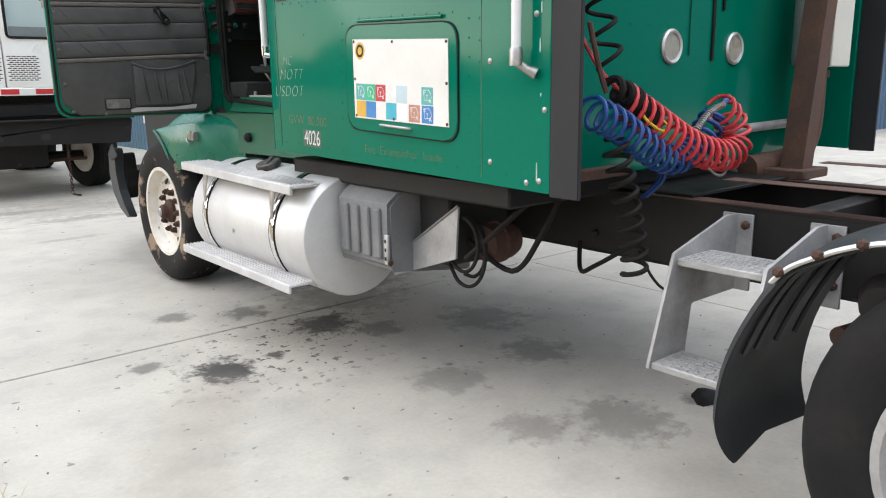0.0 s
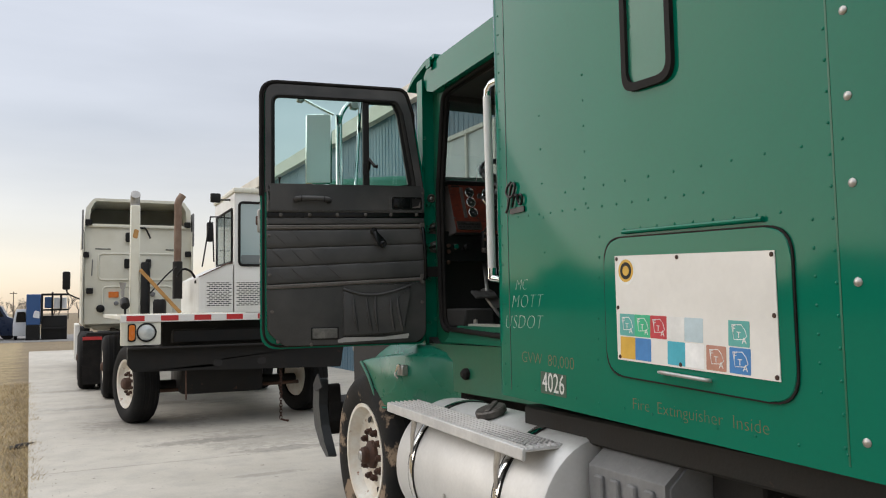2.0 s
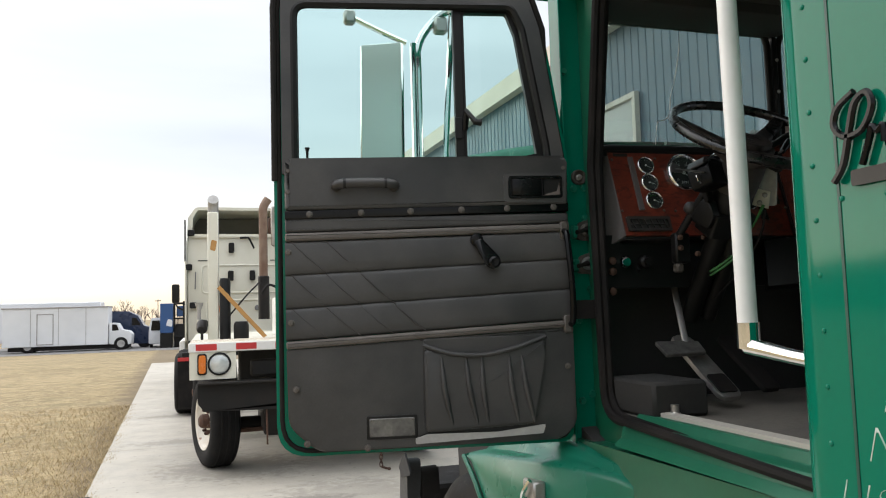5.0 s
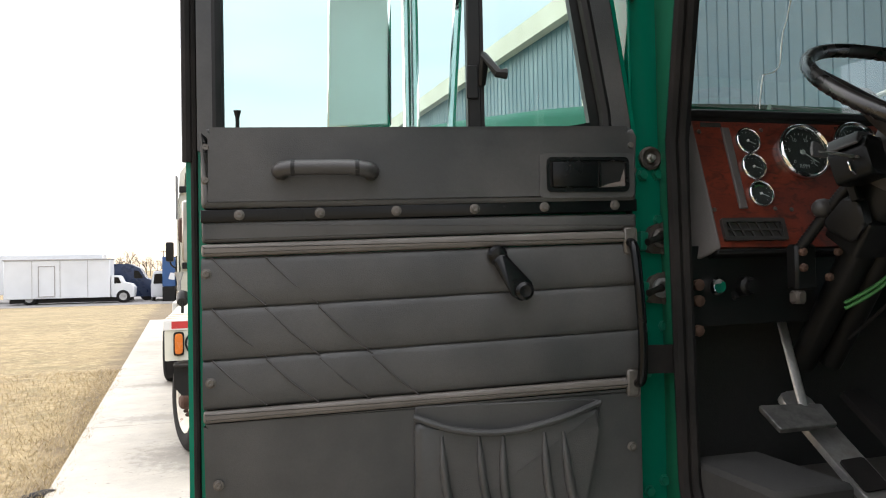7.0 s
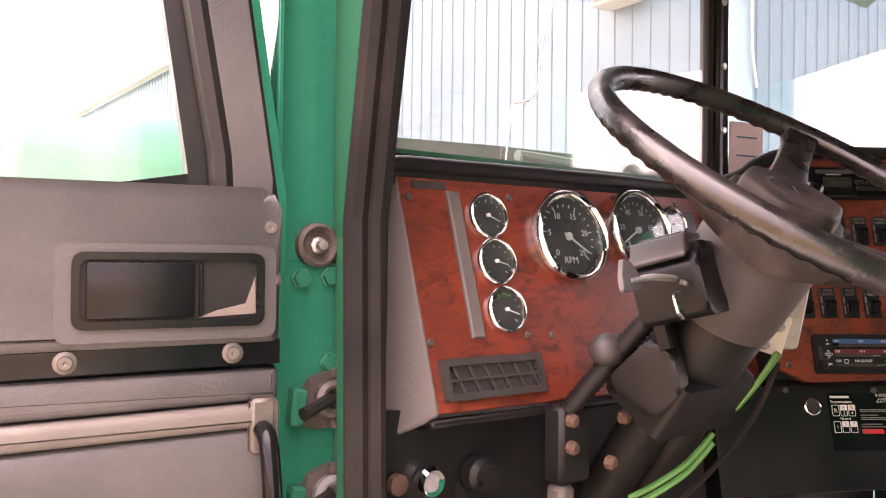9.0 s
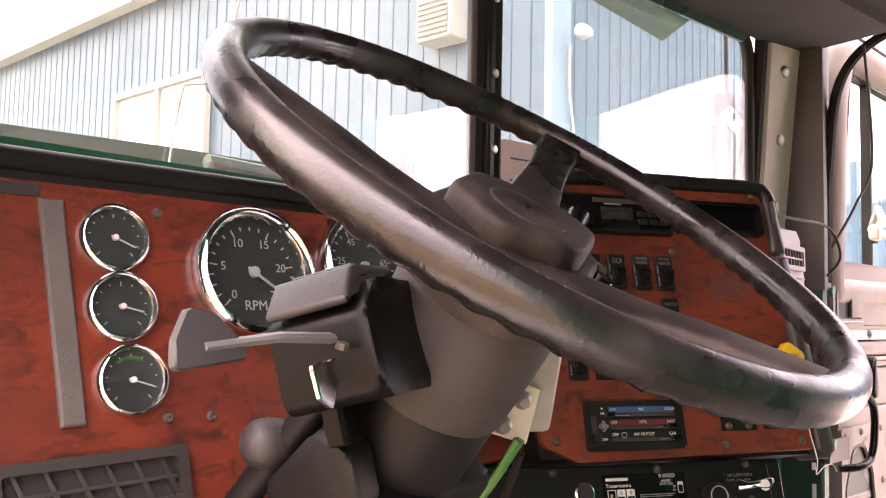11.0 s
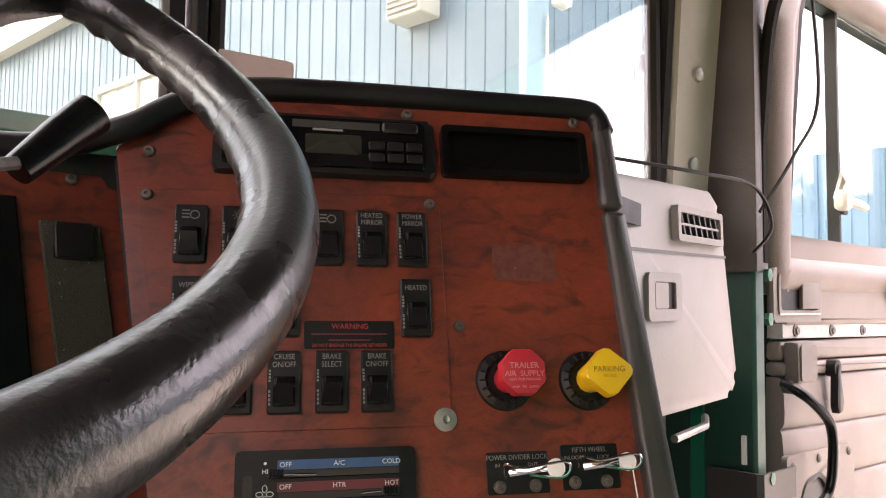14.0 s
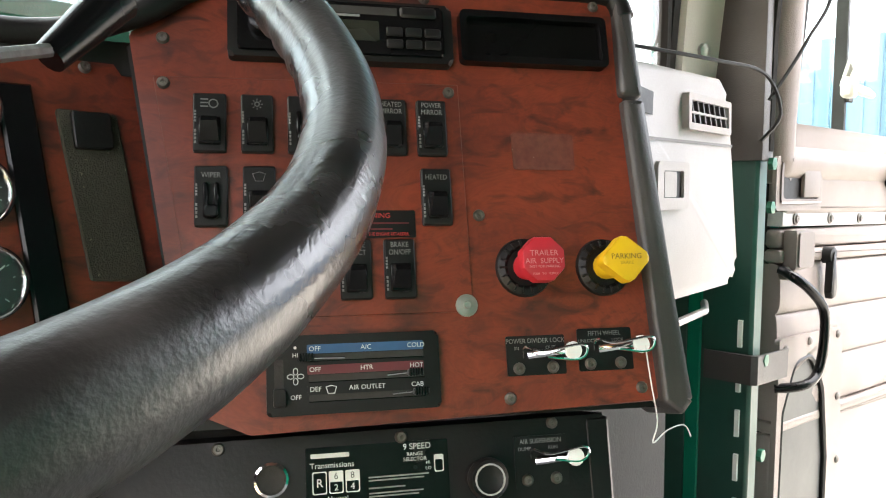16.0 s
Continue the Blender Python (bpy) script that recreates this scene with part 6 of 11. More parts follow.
part("door_check_strap", plate([(2.008, 5.42), (2.006, 5.34), (2.013, 5.331), (2.112, 5.318), (2.113, 5.323), (2.018, 5.336), (2.013, 5.344), (2.013, 5.42)], 1.742, 1.790, None), EDGEGREY, post_r, "grey webbing door check strap")
part("aerial_lead", tb(smooth_path([(1.62, 5.40, 2.245), (1.80, 5.33, 2.235), (1.91, 5.30, 2.225), (1.95, 5.29, 2.17), (1.93, 5.31, 2.13)], 8), 0.0028, 6), BLACK, ap, "thin black aerial lead")
part("aerial_lead", tb(smooth_path([(1.93, 5.30, 2.19), (1.99, 5.27, 2.28), (2.04, 5.25, 2.38), (2.03, 5.26, 2.62)], 8), 0.0028, 6), BLACK, ap, "thin black aerial lead")

# hinges, bolts and switch on the driver's hinge pillar
JB = facing_rear(5.555)
part("door_switch", lt([(0.026, 0), (0.026, 0.010), (0.022, 0.013), (0.018, 0.010), (0.015, 0.004), (0, 0.004)], off(JB, 0.328, 2.072), 24), HINGE, jamb, "round door switch in a dusty rubber cup")
part("switch_pin", lt([(0.010, 0.0), (0.010, 0.010), (0.006, 0.012), (0.006, 0.022), (0, 0.024)], off(JB, 0.328, 2.072), 8), STEEL, jamb)
part("hinge_plate", plate(rr(0.282, 0.372, 1.15, 2.052, 0.004, 2), 0.0, 0.004, JB, 0.001), GREEN, jamb)
hbolt = mesh_of("hinge_bolt", lt([(0.0135, 0), (0.0135, 0.003), (0.011, 0.0035), (0.0105, 0.009), (0.005, 0.0095), (0, 0.0085)], None, 6), GREEN_LIP)
for x, z in ((0.308, 2.034), (0.345, 2.036), (0.345, 1.935), (0.352, 1.70), (0.345, 1.62), (0.308, 1.60), (0.345, 1.36), (0.308, 1.34), (0.288, 2.43)):
    part("hinge_bolt", hbolt, None, jamb, "", off(JB, x, z, 0.004))
for z, open_ in ((1.895, False), (1.785, True)):
    hg = part("door_hinge", plate(rounded([(0.308, z - 0.032), (0.350, z - 0.036), (0.368, z - 0.012), (0.366, z + 0.026), (0.345, z + 0.034), (0.318, z + 0.024), (0.304, z)], 0.014, 4), 0.004, 0.014, JB, 0.004), HINGE, jamb, "greasy cast door hinge")
    part("hinge_eye", lt([(0.021, 0.0), (0.022, 0.010), (0.016, 0.013), (0.012, 0.012), (0.011, 0.003), (0, 0.003)], off(JB, 0.342, z, 0.013), 20), GREYPLAST if open_ else SCREW, hg)
    part("hinge_rod", tb([(0.340, 5.535, z), (0.320, 5.525, z - 0.004), (0.296, 5.515, z - 0.010)], [0.009, 0.007, 0.008], 8), FRAME, hg)
    part("hinge_fork", plate(rounded([(0.290, z - 0.026), (0.306, z - 0.028), (0.312, z + 0.012), (0.294, z + 0.016)], 0.004, 2), 0.004, 0.022, JB, 0.003), GREEN_LIP, hg)
    for k in range(2):
        part("hinge_washer", lt([(0.010, 0.0), (0.010, 0.003), (0.005, 0.0045), (0, 0.0045)], off(JB, 0.352, z + (0.026 if k else -0.028), 0.013), 8), HINGE, hg)
part("door_check_strap", plate(rounded([(-0.07, -0.03), (0.09, -0.03), (0.09, 0.03), (-0.07, 0.03)], 0.005, 2), -0.004, 0.004, axes((0.29, 5.50, 1.635), (0.9, -0.2, 0), (0, 0, 1))), RUBBER, jamb, "black webbing door check strap")

# lower cab panel, hood, fender
part("cab_lower_panel", plate(rounded([(4.25, 0.99), (5.62, 0.97), (5.62, 1.22), (4.25, 1.24)], 0.008, 2), 0.285, 0.338, YZ), GREEN_DULL, truck, "green lower cab panel")
part("cab_underside", bx((0.36, 4.25, 1.05), (2.02, 5.75, 1.26), 0.0), FIREWALL, truck)


def hood_shell():
    """The tilting hood: a rounded box with a crowned top that falls a little to the front."""
    bm = bmesh.new()
    secs = []
    for y, top, half in ((5.74, 2.245, 0.87), (6.2, 2.318, 0.885), (6.8, 2.402, 0.90), (7.3, 2.465, 0.925), (7.66, 2.495, 0.94), (7.78, 2.44, 0.935), (7.82, 2.2, 0.92)):
        out = []
        for a, h in ((-1.0, 1.25), (-1.0, 1.7), (-0.995, top - 0.10), (-0.985, top - 0.04), (-0.94, top - 0.008), (-0.5, top + 0.004), (0.0, top + 0.008), (0.5, top + 0.004), (0.94, top - 0.008), (0.985, top - 0.04), (0.995, top - 0.10), (1.0, 1.7), (1.0, 1.25)):
            out.append(bm.verts.new((CX + a * half, y, h)))
        secs.append(out)
    for A, B in zip(secs, secs[1:]):
        for j in range(len(A) - 1):
            bm.faces.new((A[j], A[j + 1], B[j + 1], B[j]))
    bm.faces.new(list(reversed(secs[0])))
    bm.faces.new(secs[-1])
    return part("hood", bm, GREEN_HOOD, truck, "green tilting engine hood", ID, 50)


hood = hood_shell()
part("grille", bx((0.62, 7.805, 1.05), (1.76, 7.85, 2.05), 0.02), CHROME, truck, "chrome radiator grille")


def front_fender(s):
    """A faded green fender behind the wheel: a flat outer face cut away round the tyre, and a stepped top; s = 1 left, -1 right."""
    bm = bmesh.new()
    rows_ = []
    for y, zb, zt in ((5.14, 0.900, 1.120), (5.20, 0.890, 1.135), (5.28, 0.882, 1.150), (5.36, 0.875, 1.160), (5.44, 0.870, 1.164), (5.52, 0.864, 1.162), (5.60, 0.858, 1.158), (5.74, 0.848, 1.148), (5.81, 0.846, 1.141), (5.86, 0.885, 1.136), (5.92, 0.950, 1.128), (5.98, 1.010, 1.120), (6.03, 1.055, 1.112), (6.09, 1.090, 1.104)):
        k = max(0.0, (y - 5.74) / 0.35)
        back = min(1.0, max(0.0, (5.68 - y) / 0.46)) ** 1.25
        zi = 1.222 - 0.07 * k * k - 0.05 * back
        sec = ((0.125, zb), (0.098 - 0.012 * k, zb + 0.012), (0.090 - 0.010 * k, (zb + zt) / 2), (0.096 - 0.012 * k, zt - 0.012), (0.108 - 0.010 * k, zt), (0.165, zt + 0.008), (0.190, zi - 0.018), (0.215, zi), (0.36, zi + 0.006), (0.36, zi - 0.012), (0.215, zi - 0.018), (0.175, zt - 0.006), (0.122, zt - 0.016), (0.112, (zb + zt) / 2))
        sec = [(x + (0.290 + 0.10 * (x - 0.09) - x) * back, z) for x, z in sec]
        rows_.append([bm.verts.new((x if s > 0 else 2 * CX - x, y, z)) for x, z in sec])
    n = len(rows_[0])
    for A, B in zip(rows_, rows_[1:]):
        for j in range(n):
            bm.faces.new((A[j], A[(j + 1) % n], B[(j + 1) % n], B[j]))
    bm.faces.new(rows_[0])
    bm.faces.new(list(reversed(rows_[-1])))
    f = part("front_fender", bm, GREEN_LIP, truck, "faded green front wheel fender", ID, 48)
    lip = [Vector((x if s > 0 else 2 * CX - x, y, z)) for x, y, z in ((0.280, 5.20, 0.892), (0.215, 5.36, 0.876), (0.142, 5.54, 0.862), (0.098, 5.67, 0.853), (0.092, 5.79, 0.845), (0.086, 5.86, 0.885), (0.080, 5.98, 1.010), (0.074, 6.095, 1.094))]
    part("fender_lip", tb(smooth_path(lip, 4), 0.009, 6), GREEN_LIP, f)
    x0 = 0.30 if s > 0 else 2.02
    part("wheel_housing", plate(rounded([(5.46, 0.93), (6.86, 0.75), (6.9, 1.35), (5.66, 1.30), (5.46, 1.22)], 0.03, 3), x0, x0 + 0.06, YZ), FIREWALL, f, "black wheel housing")
    return f


fen = front_fender(1)
front_fender(-1)
cl = part("hood_latch", bx((0.108, 5.51, 1.045), (0.150, 5.60, 1.105), 0.006), STEEL, fen, "bright hood latch")
part("latch_hook", tb(smooth_path([(0.104, 5.53, 1.108), (0.094, 5.550, 1.08), (0.096, 5.575, 1.05), (0.112, 5.585, 1.03)], 4), 0.008, 6), CHROME, cl)
part("rubber_stop", lt([(0.03, 0), (0.03, 0.02), (0.015, 0.035), (0, 0.035)], at(0.285, 5.05, 1.08, 0, -90, 0), 14), RUBBER, cab)
bump = part("front_bumper", plate(rounded([(0.34, 7.45), (2.04, 7.45), (2.10, 7.80), (1.98, 7.96), (0.40, 7.96), (0.28, 7.80)], 0.03, 2), 0.46, 0.68, None, 0.02), RUBBER, truck, "scuffed dark plastic front bumper")
be = [(7.00, 0.925), (7.10, 0.905), (7.19, 0.84), (7.21, 0.70), (7.15, 0.55), (7.02, 0.43), (6.86, 0.37), (6.80, 0.385), (6.90, 0.47), (7.00, 0.58), (7.05, 0.72), (7.03, 0.83)]
part("bumper_end", wobble(plate(rounded(be, 0.03, 3), 0.082, 0.150, YZ, 0.014, 2), 0.010, 6), GUARD, bump, "torn black plastic bumper end", ID, 50)
part("bumper_return", wobble(plate(rounded([(7.02, 0.88), (7.12, 0.86), (7.16, 0.70), (7.10, 0.56), (7.00, 0.48), (6.98, 0.60), (7.02, 0.74)], 0.03, 3), 0.151, 0.24, YZ, 0.010), 0.010, 5), RUBBER, bump, "dark inside of the bumper end", ID, 50)
part("bumper_flap", wobble(plate(rounded([(6.93, 0.86), (7.08, 0.82), (7.17, 0.86), (7.02, 0.955)], 0.012, 3), 0.070, 0.081, YZ, 0.003), 0.010, 8), STRIP, bump, "folded grey plastic flap")

# ---- doors ----
def soft_roll(x0, x1, a0, a1, b0, b1):
    """One stuffed roll of the door trim: a low dome in section, sagging at its lower seam."""
    bm = bmesh.new()
    sec = ((0.0, -0.022), (0.0, 0.004), (0.05, 0.0085), (0.14, 0.0115), (0.35, 0.0125), (0.65, 0.0115), (0.86, 0.0095), (0.96, 0.0075), (1.0, 0.004), (1.0, -0.022))
    rows_ = []
    k = 14
    for i in range(k + 1):
        t = i / k
        lo, hi = a0 + (a1 - a0) * t, b0 + (b1 - b0) * t
        puff = 1.0 + 0.25 * math.sin(i * 1.9 + a0 * 40)
        rows_.append([bm.verts.new((x0 + (x1 - x0) * t, lo + (hi - lo) * f, h if h < 0.0045 else 0.004 + (h - 0.004) * puff)) for f, h in sec])
    for A, B in zip(rows_, rows_[1:]):
        for j in range(len(sec)):
            bm.faces.new((A[j], A[(j + 1) % len(sec)], B[(j + 1) % len(sec)], B[j]))
    bm.faces.new(rows_[0])
    bm.faces.new(list(reversed(rows_[-1])))
    return bm


def cab_door(M, s, trim, strip_mat, pale):
    """An open cab door seen from inside. Outlines: x along the door (hinge at +x for s = 1), y up, z to the inside."""
    f = (lambda p: p) if s > 0 else (lambda p: [(-x, y) for x, y in reversed(p)])
    dm = M
    outer = f(rounded([(-0.872, 1.215), (0.05, 1.222), (0.066, 2.12), (0.0, 2.56), (-0.045, 2.705), (-0.872, 2.71)], [0.10, 0.04, 0.02, 0.05, 0.06, 0.09], 6))
    hole = f(rounded([(-0.822, 2.09), (0.012, 2.09), (0.006, 2.16), (-0.055, 2.56), (-0.09, 2.645), (-0.822, 2.645)], [0.02, 0.02, 0.01, 0.04, 0.05, 0.06], 6))
    sx = 1 if s > 0 else -1
    d = part("driver_door" if s > 0 else "passenger_door", ring(bmesh.new(), outer, hole, -0.085, -0.022), GREEN, truck, "open green cab door with quilted grey vinyl trim" if s > 0 else "open cab door with pale taupe vinyl trim", dm)
    fr_o = f(rounded([(-0.845, 2.08), (0.045, 2.08), (0.045, 2.14), (-0.018, 2.555), (-0.06, 2.683), (-0.845, 2.688)], [0.0, 0.0, 0.01, 0.04, 0.05, 0.075], 6))
    lx = -0.808 if s > 0 else -0.735
    fr_i = f(rounded([(lx, 2.10), (0.0, 2.10), (-0.004, 2.16), (-0.07, 2.55), (-0.105, 2.625), (lx, 2.625)], [0.01, 0.01, 0.01, 0.03, 0.04, 0.05], 6))
    part("window_frame", ring(bmesh.new(), fr_o, fr_i, -0.022, 0.0, None), VINYL if s > 0 else TAUPE, d, "moulded window surround", dm, 30)
    if s < 0:
        part("glass_channel", ring(bmesh.new(), hole, [(0.4 + (x - 0.4) * 0.988, 2.37 + (y - 2.37) * 0.982) for x, y in hole], -0.089, -0.021), RUBBER, d, "black glass run channel", dm)
        mid = [Vector((x, y, -0.008)) for x, y in f(rounded([(-0.772, 2.06), (0.062, 2.06), (0.062, 2.12), (0.030, 2.50), (-0.03, 2.640), (-0.772, 2.648)], [0.01, 0.01, 0.01, 0.05, 0.06, 0.10], 6))]
        part("padded_surround", tb(mid, 0.037, 14, True, 1.0), TAUPE, d, "rounded taupe padded window surround", dm, 80)
    part("window_gasket", tb([Vector((x, y, -0.012)) for x, y in fr_i], 0.015, 8, True), BLACK, d, "black window gasket", dm)
    part("door_edge_seal", tb([Vector((-0.4 * sx + (x + 0.4 * sx) * 0.965, 1.95 + (y - 1.95) * 0.978, -0.020)) for x, y in outer], 0.007, 8, True), RUBBER, d, "black door edge seal", dm)
    top = [Vector((x * 0.992 - 0.003 * sx, 1.95 + (y - 1.95) * 0.992, -0.018)) for x, y in outer if y > 2.2]
    part("window_edge_seal", tb([Vector((top[0].x, 2.06, -0.018))] + top + [Vector((top[-1].x, 2.06, -0.018))], 0.011, 8), RUBBER, d, "black seal round the window half of the door", dm)
    g = part("door_glass", plate(f(rounded([(-0.806, 2.10), (-0.29, 2.10), (-0.29, 2.63), (-0.806, 2.63)], [0.01, 0.01, 0.01, 0.05], 5)), -0.055, -0.050), GLASS_DOOR, d, "green-tinted drop glass", dm)
    g.visible_shadow = False
    g2 = part("vent_glass", plate(f(rounded([(-0.275, 2.12), (-0.01, 2.12), (-0.075, 2.55), (-0.11, 2.63), (-0.275, 2.63)], 0.01, 3)), -0.05, -0.045), GLASS_DOOR, d, "green-tinted vent glass", dm)
    g2.visible_shadow = False
    part("window_divider", bx((-0.297, 2.09, -0.055), (-0.268, 2.64, -0.018), 0.003) if s > 0 else bx((0.277, 2.09, -0.040), (0.289, 2.64, -0.024), 0.003), BLACK, d, "black window divider", dm)
    part("vent_frame", ring(bmesh.new(), f(rounded([(-0.285, 2.098), (0.002, 2.098), (-0.068, 2.55), (-0.104, 2.632), (-0.285, 2.632)], 0.012, 3)), f(rounded([(-0.262 if s > 0 else -0.276, 2.128), (-0.034, 2.128), (-0.096, 2.535), (-0.122, 2.606), (-0.262 if s > 0 else -0.276, 2.606)], 0.012, 3)), -0.044, -0.020), BLACK, d, "black vent window frame", dm)
    part("vent_latch", tb([(-0.268 * sx, 2.22, -0.02), (-0.262 * sx, 2.275, 0.0), (-0.24 * sx, 2.235, 0.022), (-0.222 * sx, 2.235, 0.02)], [0.009, 0.012, 0.010, 0.012], 8), BLACK if s > 0 else STEEL, d, "vent window latch", dm)
    part("latch_plate", bx((min(-0.30 * sx, -0.275 * sx), 2.19, -0.02), (max(-0.30 * sx, -0.275 * sx), 2.26, -0.012), 0.002), BLACK, d, "", dm)
    part("lock_button", lt([(0.004, 0), (0.004, 0.03), (0.008, 0.045), (0, 0.046)], at(-0.768 * sx, 2.118, -0.012, -90, 0, 0), 8), BLACK, d, "black lock button", dm)

    def pad(nm, pts, d1, material, bev=0.012, label="", d0=-0.022):
        return part(nm, plate(f(pts), d0, d1, None, bev, 3), material, d, label, dm, 60)

    L, R = -0.838, 0.052
    pad("upper_pad", rounded([(L, 1.962), (R, 1.968), (R, 2.105), (R - 0.012, 2.128), (L + 0.015, 2.124), (L, 2.11)], 0.012, 3), 0.016, trim, 0.016, "smooth upper door pad")
    pad("pad_band", rounded([(L, 1.895), (R, 1.912), (R, 1.945), (L, 1.94)], 0.006, 2), 0.008, trim, 0.008)
    st = pad("screw_strip", [(L, 1.936), (R, 1.950), (R, 1.975), (L, 1.961)], 0.012, strip_mat, 0.002, "black screwed trim strip" if s > 0 else "metal screwed trim strip")
    sm = mesh_of("trim_screw", lt([(0.0105, 0), (0.0105, 0.002), (0.007, 0.003), (0.006, 0.006), (0.002, 0.006), (0, 0.004)], None, 12), SCREW)
    for a in (-0.763, -0.605, -0.452, -0.292, -0.146, 0.004):
        part("trim_screw", sm, None, d, "", dm @ pose(a * sx, 1.950 + 0.0157 * (a + 0.8), 0.012))
    for a, z in ((-0.826, 2.085), (-0.826, 2.02), (-0.828, 1.835), (-0.822, 1.62), (-0.81, 1.42), (-0.78, 1.258), (0.040, 2.088), (0.042, 2.035), (0.03, 1.46), (-0.60, 1.238)):
        part("trim_screw", sm, None, d, "", dm @ pose(a * sx, z, 0.012))
    pad("piping_band", rounded([(L, 1.868), (R, 1.886), (R, 1.910), (L, 1.893)], 0.005, 2), 0.014, VINYL_TAN if s > 0 else pale, 0.008, "tan vinyl piping band")
    zs = ((1.866, 1.884), (1.764, 1.796), (1.662, 1.701), (1.566, 1.606))
    for (a0, a1), (b0, b1) in zip(zs[1:], zs):
        part("quilted_roll", soft_roll(L * sx, R * sx, a0, a1, b0, b1), trim, d, "quilted vinyl roll", dm, 80)
    for k, rolls in (((0, (0, 1, 2)), (1, (0, 1, 2)), (-1, (1, 2)), (-2, (2,))) if s > 0 else ()):
        for r_ in rolls:
            b0, a0 = zs[r_][0], zs[r_ + 1][0]
            x0 = L + 0.018 + (k + r_) * 0.105
            part("quilt_seam", tb([(x0, b0 + 0.002, 0.0085), (x0 + 0.05, (a0 + b0) / 2 + 0.003, 0.0142), (x0 + 0.105, a0 + 0.007, 0.0085)], 0.0018, 5), EDGEGREY, d, "", dm)
    pad("piping_band", rounded([(L, 1.540), (R, 1.582), (R, 1.604), (L, 1.564)], 0.005, 2), 0.014, VINYL_TAN if s > 0 else pale, 0.008, "tan vinyl piping band")
    pad("lower_pad", rounded([(L + 0.004, 1.31), (L + 0.09, 1.232), (R - 0.05, 1.236), (R, 1.28), (R, 1.580), (L, 1.538)], [0.06, 0.06, 0.04, 0.03, 0.004, 0.004], 4), 0.008, trim, 0.010, "smooth lower door pad")
    # bright handle recess
    U = (lambda a, b: (a, b)) if s > 0 else (lambda a, b: (-b, -a))
    o0, o1 = (-0.142, 0.033) if s > 0 else U(-0.075, 0.085)
    part("recess_bezel", ring(bmesh.new(), rr(o0 - 0.014, o1 + 0.012, 1.978, 2.070, 0.012), rr(o0 + 0.003, o1 - 0.003, 1.995, 2.057, 0.012), 0.012, 0.0195), trim, d, "moulded vinyl round the handle recess", dm, 40)
    hr = part("handle_recess", ring(bmesh.new(), rr(o0, o1, 1.990, 2.062, 0.012), rr(o0 + 0.007, o1 - 0.007, 1.998, 2.055, 0.010), 0.010, 0.0225), BLACK_GLOSS if s > 0 else SURROUND, d, "inside door handle recess", dm)
    part("recess_floor", plate(rr(o0 + 0.004, o1 - 0.004, 1.994, 2.058, 0.01), 0.0155, 0.0172), BLACK, hr, "", dm)
    p0, p1 = (o0 + 0.012, o0 + 0.108) if s > 0 else (o0 + 0.082, o1 - 0.010)
    part("release_paddle", bx((p0, 2.000, 0.0175), (p1, 2.053, 0.026), 0.004, None, 2), BLACK_GLOSS if s > 0 else SURROUND, hr, "release paddle", dm)
    if s > 0:
        part("paddle_wall", bx((o0 + 0.112, 2.000, 0.0175), (o0 + 0.116, 2.053, 0.021), 0.001), BLACK_GLOSS, hr, "", dm)
        part("recess_lip", plate([(o0 + 0.112, 1.999), (o1 - 0.008, 2.002), (o1 - 0.009, 2.038), (o1 - 0.018, 2.012), (o0 + 0.13, 2.006)], 0.0174, 0.0190), SURROUND, hr, "pale worn recess lip", dm)
    else:
        part("edge_trim", bx((o0, 1.990, 0.0226), (o1, 1.993, 0.0240), 0.0008), STEEL, hr, "", dm)
    hx = (-0.688, -0.495) if s > 0 else (0.42, 0.62)
    part("pull_handle", tb(smooth_path([(hx[0] + 0.010, 2.034, 0.012), (hx[0] + 0.004, 2.035, 0.034), (hx[0] + 0.016, 2.038, 0.046), (hx[0] + 0.05, 2.040, 0.050), (hx[1] - 0.05, 2.040, 0.050), (hx[1] - 0.016, 2.036, 0.046), (hx[1] - 0.004, 2.033, 0.034), (hx[1] - 0.010, 2.032, 0.012)], 5), 0.0155, 10, False, 0.9), EDGEGREY if s > 0 else BLACK, d, "soft padded pull handle", dm, 60)
    for x in (hx[0] + 0.034, hx[1] - 0.034):
        part("handle_sleeve", tb([(x - 0.004, 2.039, 0.049), (x + 0.004, 2.039, 0.049)], 0.0168, 10, False, 0.9), BLACK, d, "", dm)
    if s > 0:
        ck = part("window_crank", lt([(0.020, 0), (0.020, 0.020), (0.014, 0.027), (0, 0.028)], dm @ pose(-0.249, 1.862, 0.012), 16), BLACK_GLOSS, d, "black window crank with a broad paddle")
        bmk = bmesh.new()
        prism(bmk, rounded([(-0.262, 1.852), (-0.238, 1.866), (-0.177, 1.800), (-0.182, 1.776), (-0.204, 1.768), (-0.222, 1.778)], [0.010, 0.010, 0.018, 0.012, 0.012, 0.016], 4), 0.032, 0.044, None, 0.005, 2)
        part("crank_arm", bmk, BLACK_GLOSS, ck, "", dm, 60)
        part("crank_knob", lt([(0.017, 0), (0.0185, 0.008), (0.012, 0.014), (0, 0.012)], dm @ pose(-0.199, 1.789, 0.044), 16), BLACK_GLOSS, ck)
    else:
        ck = part("window_crank", lt([(0.016, 0), (0.016, 0.018), (0, 0.022)], dm @ pose(0.128, 1.892, 0.012), 12), BLACK, d, "black window crank folded down")
        part("crank_arm", plate(rounded([(0.119, 1.898), (0.128, 1.902), (0.140, 1.832), (0.138, 1.812), (0.122, 1.810), (0.115, 1.824)], 0.006, 3), 0.020, 0.034, None, 0.003), BLACK, ck, "", dm, 60)
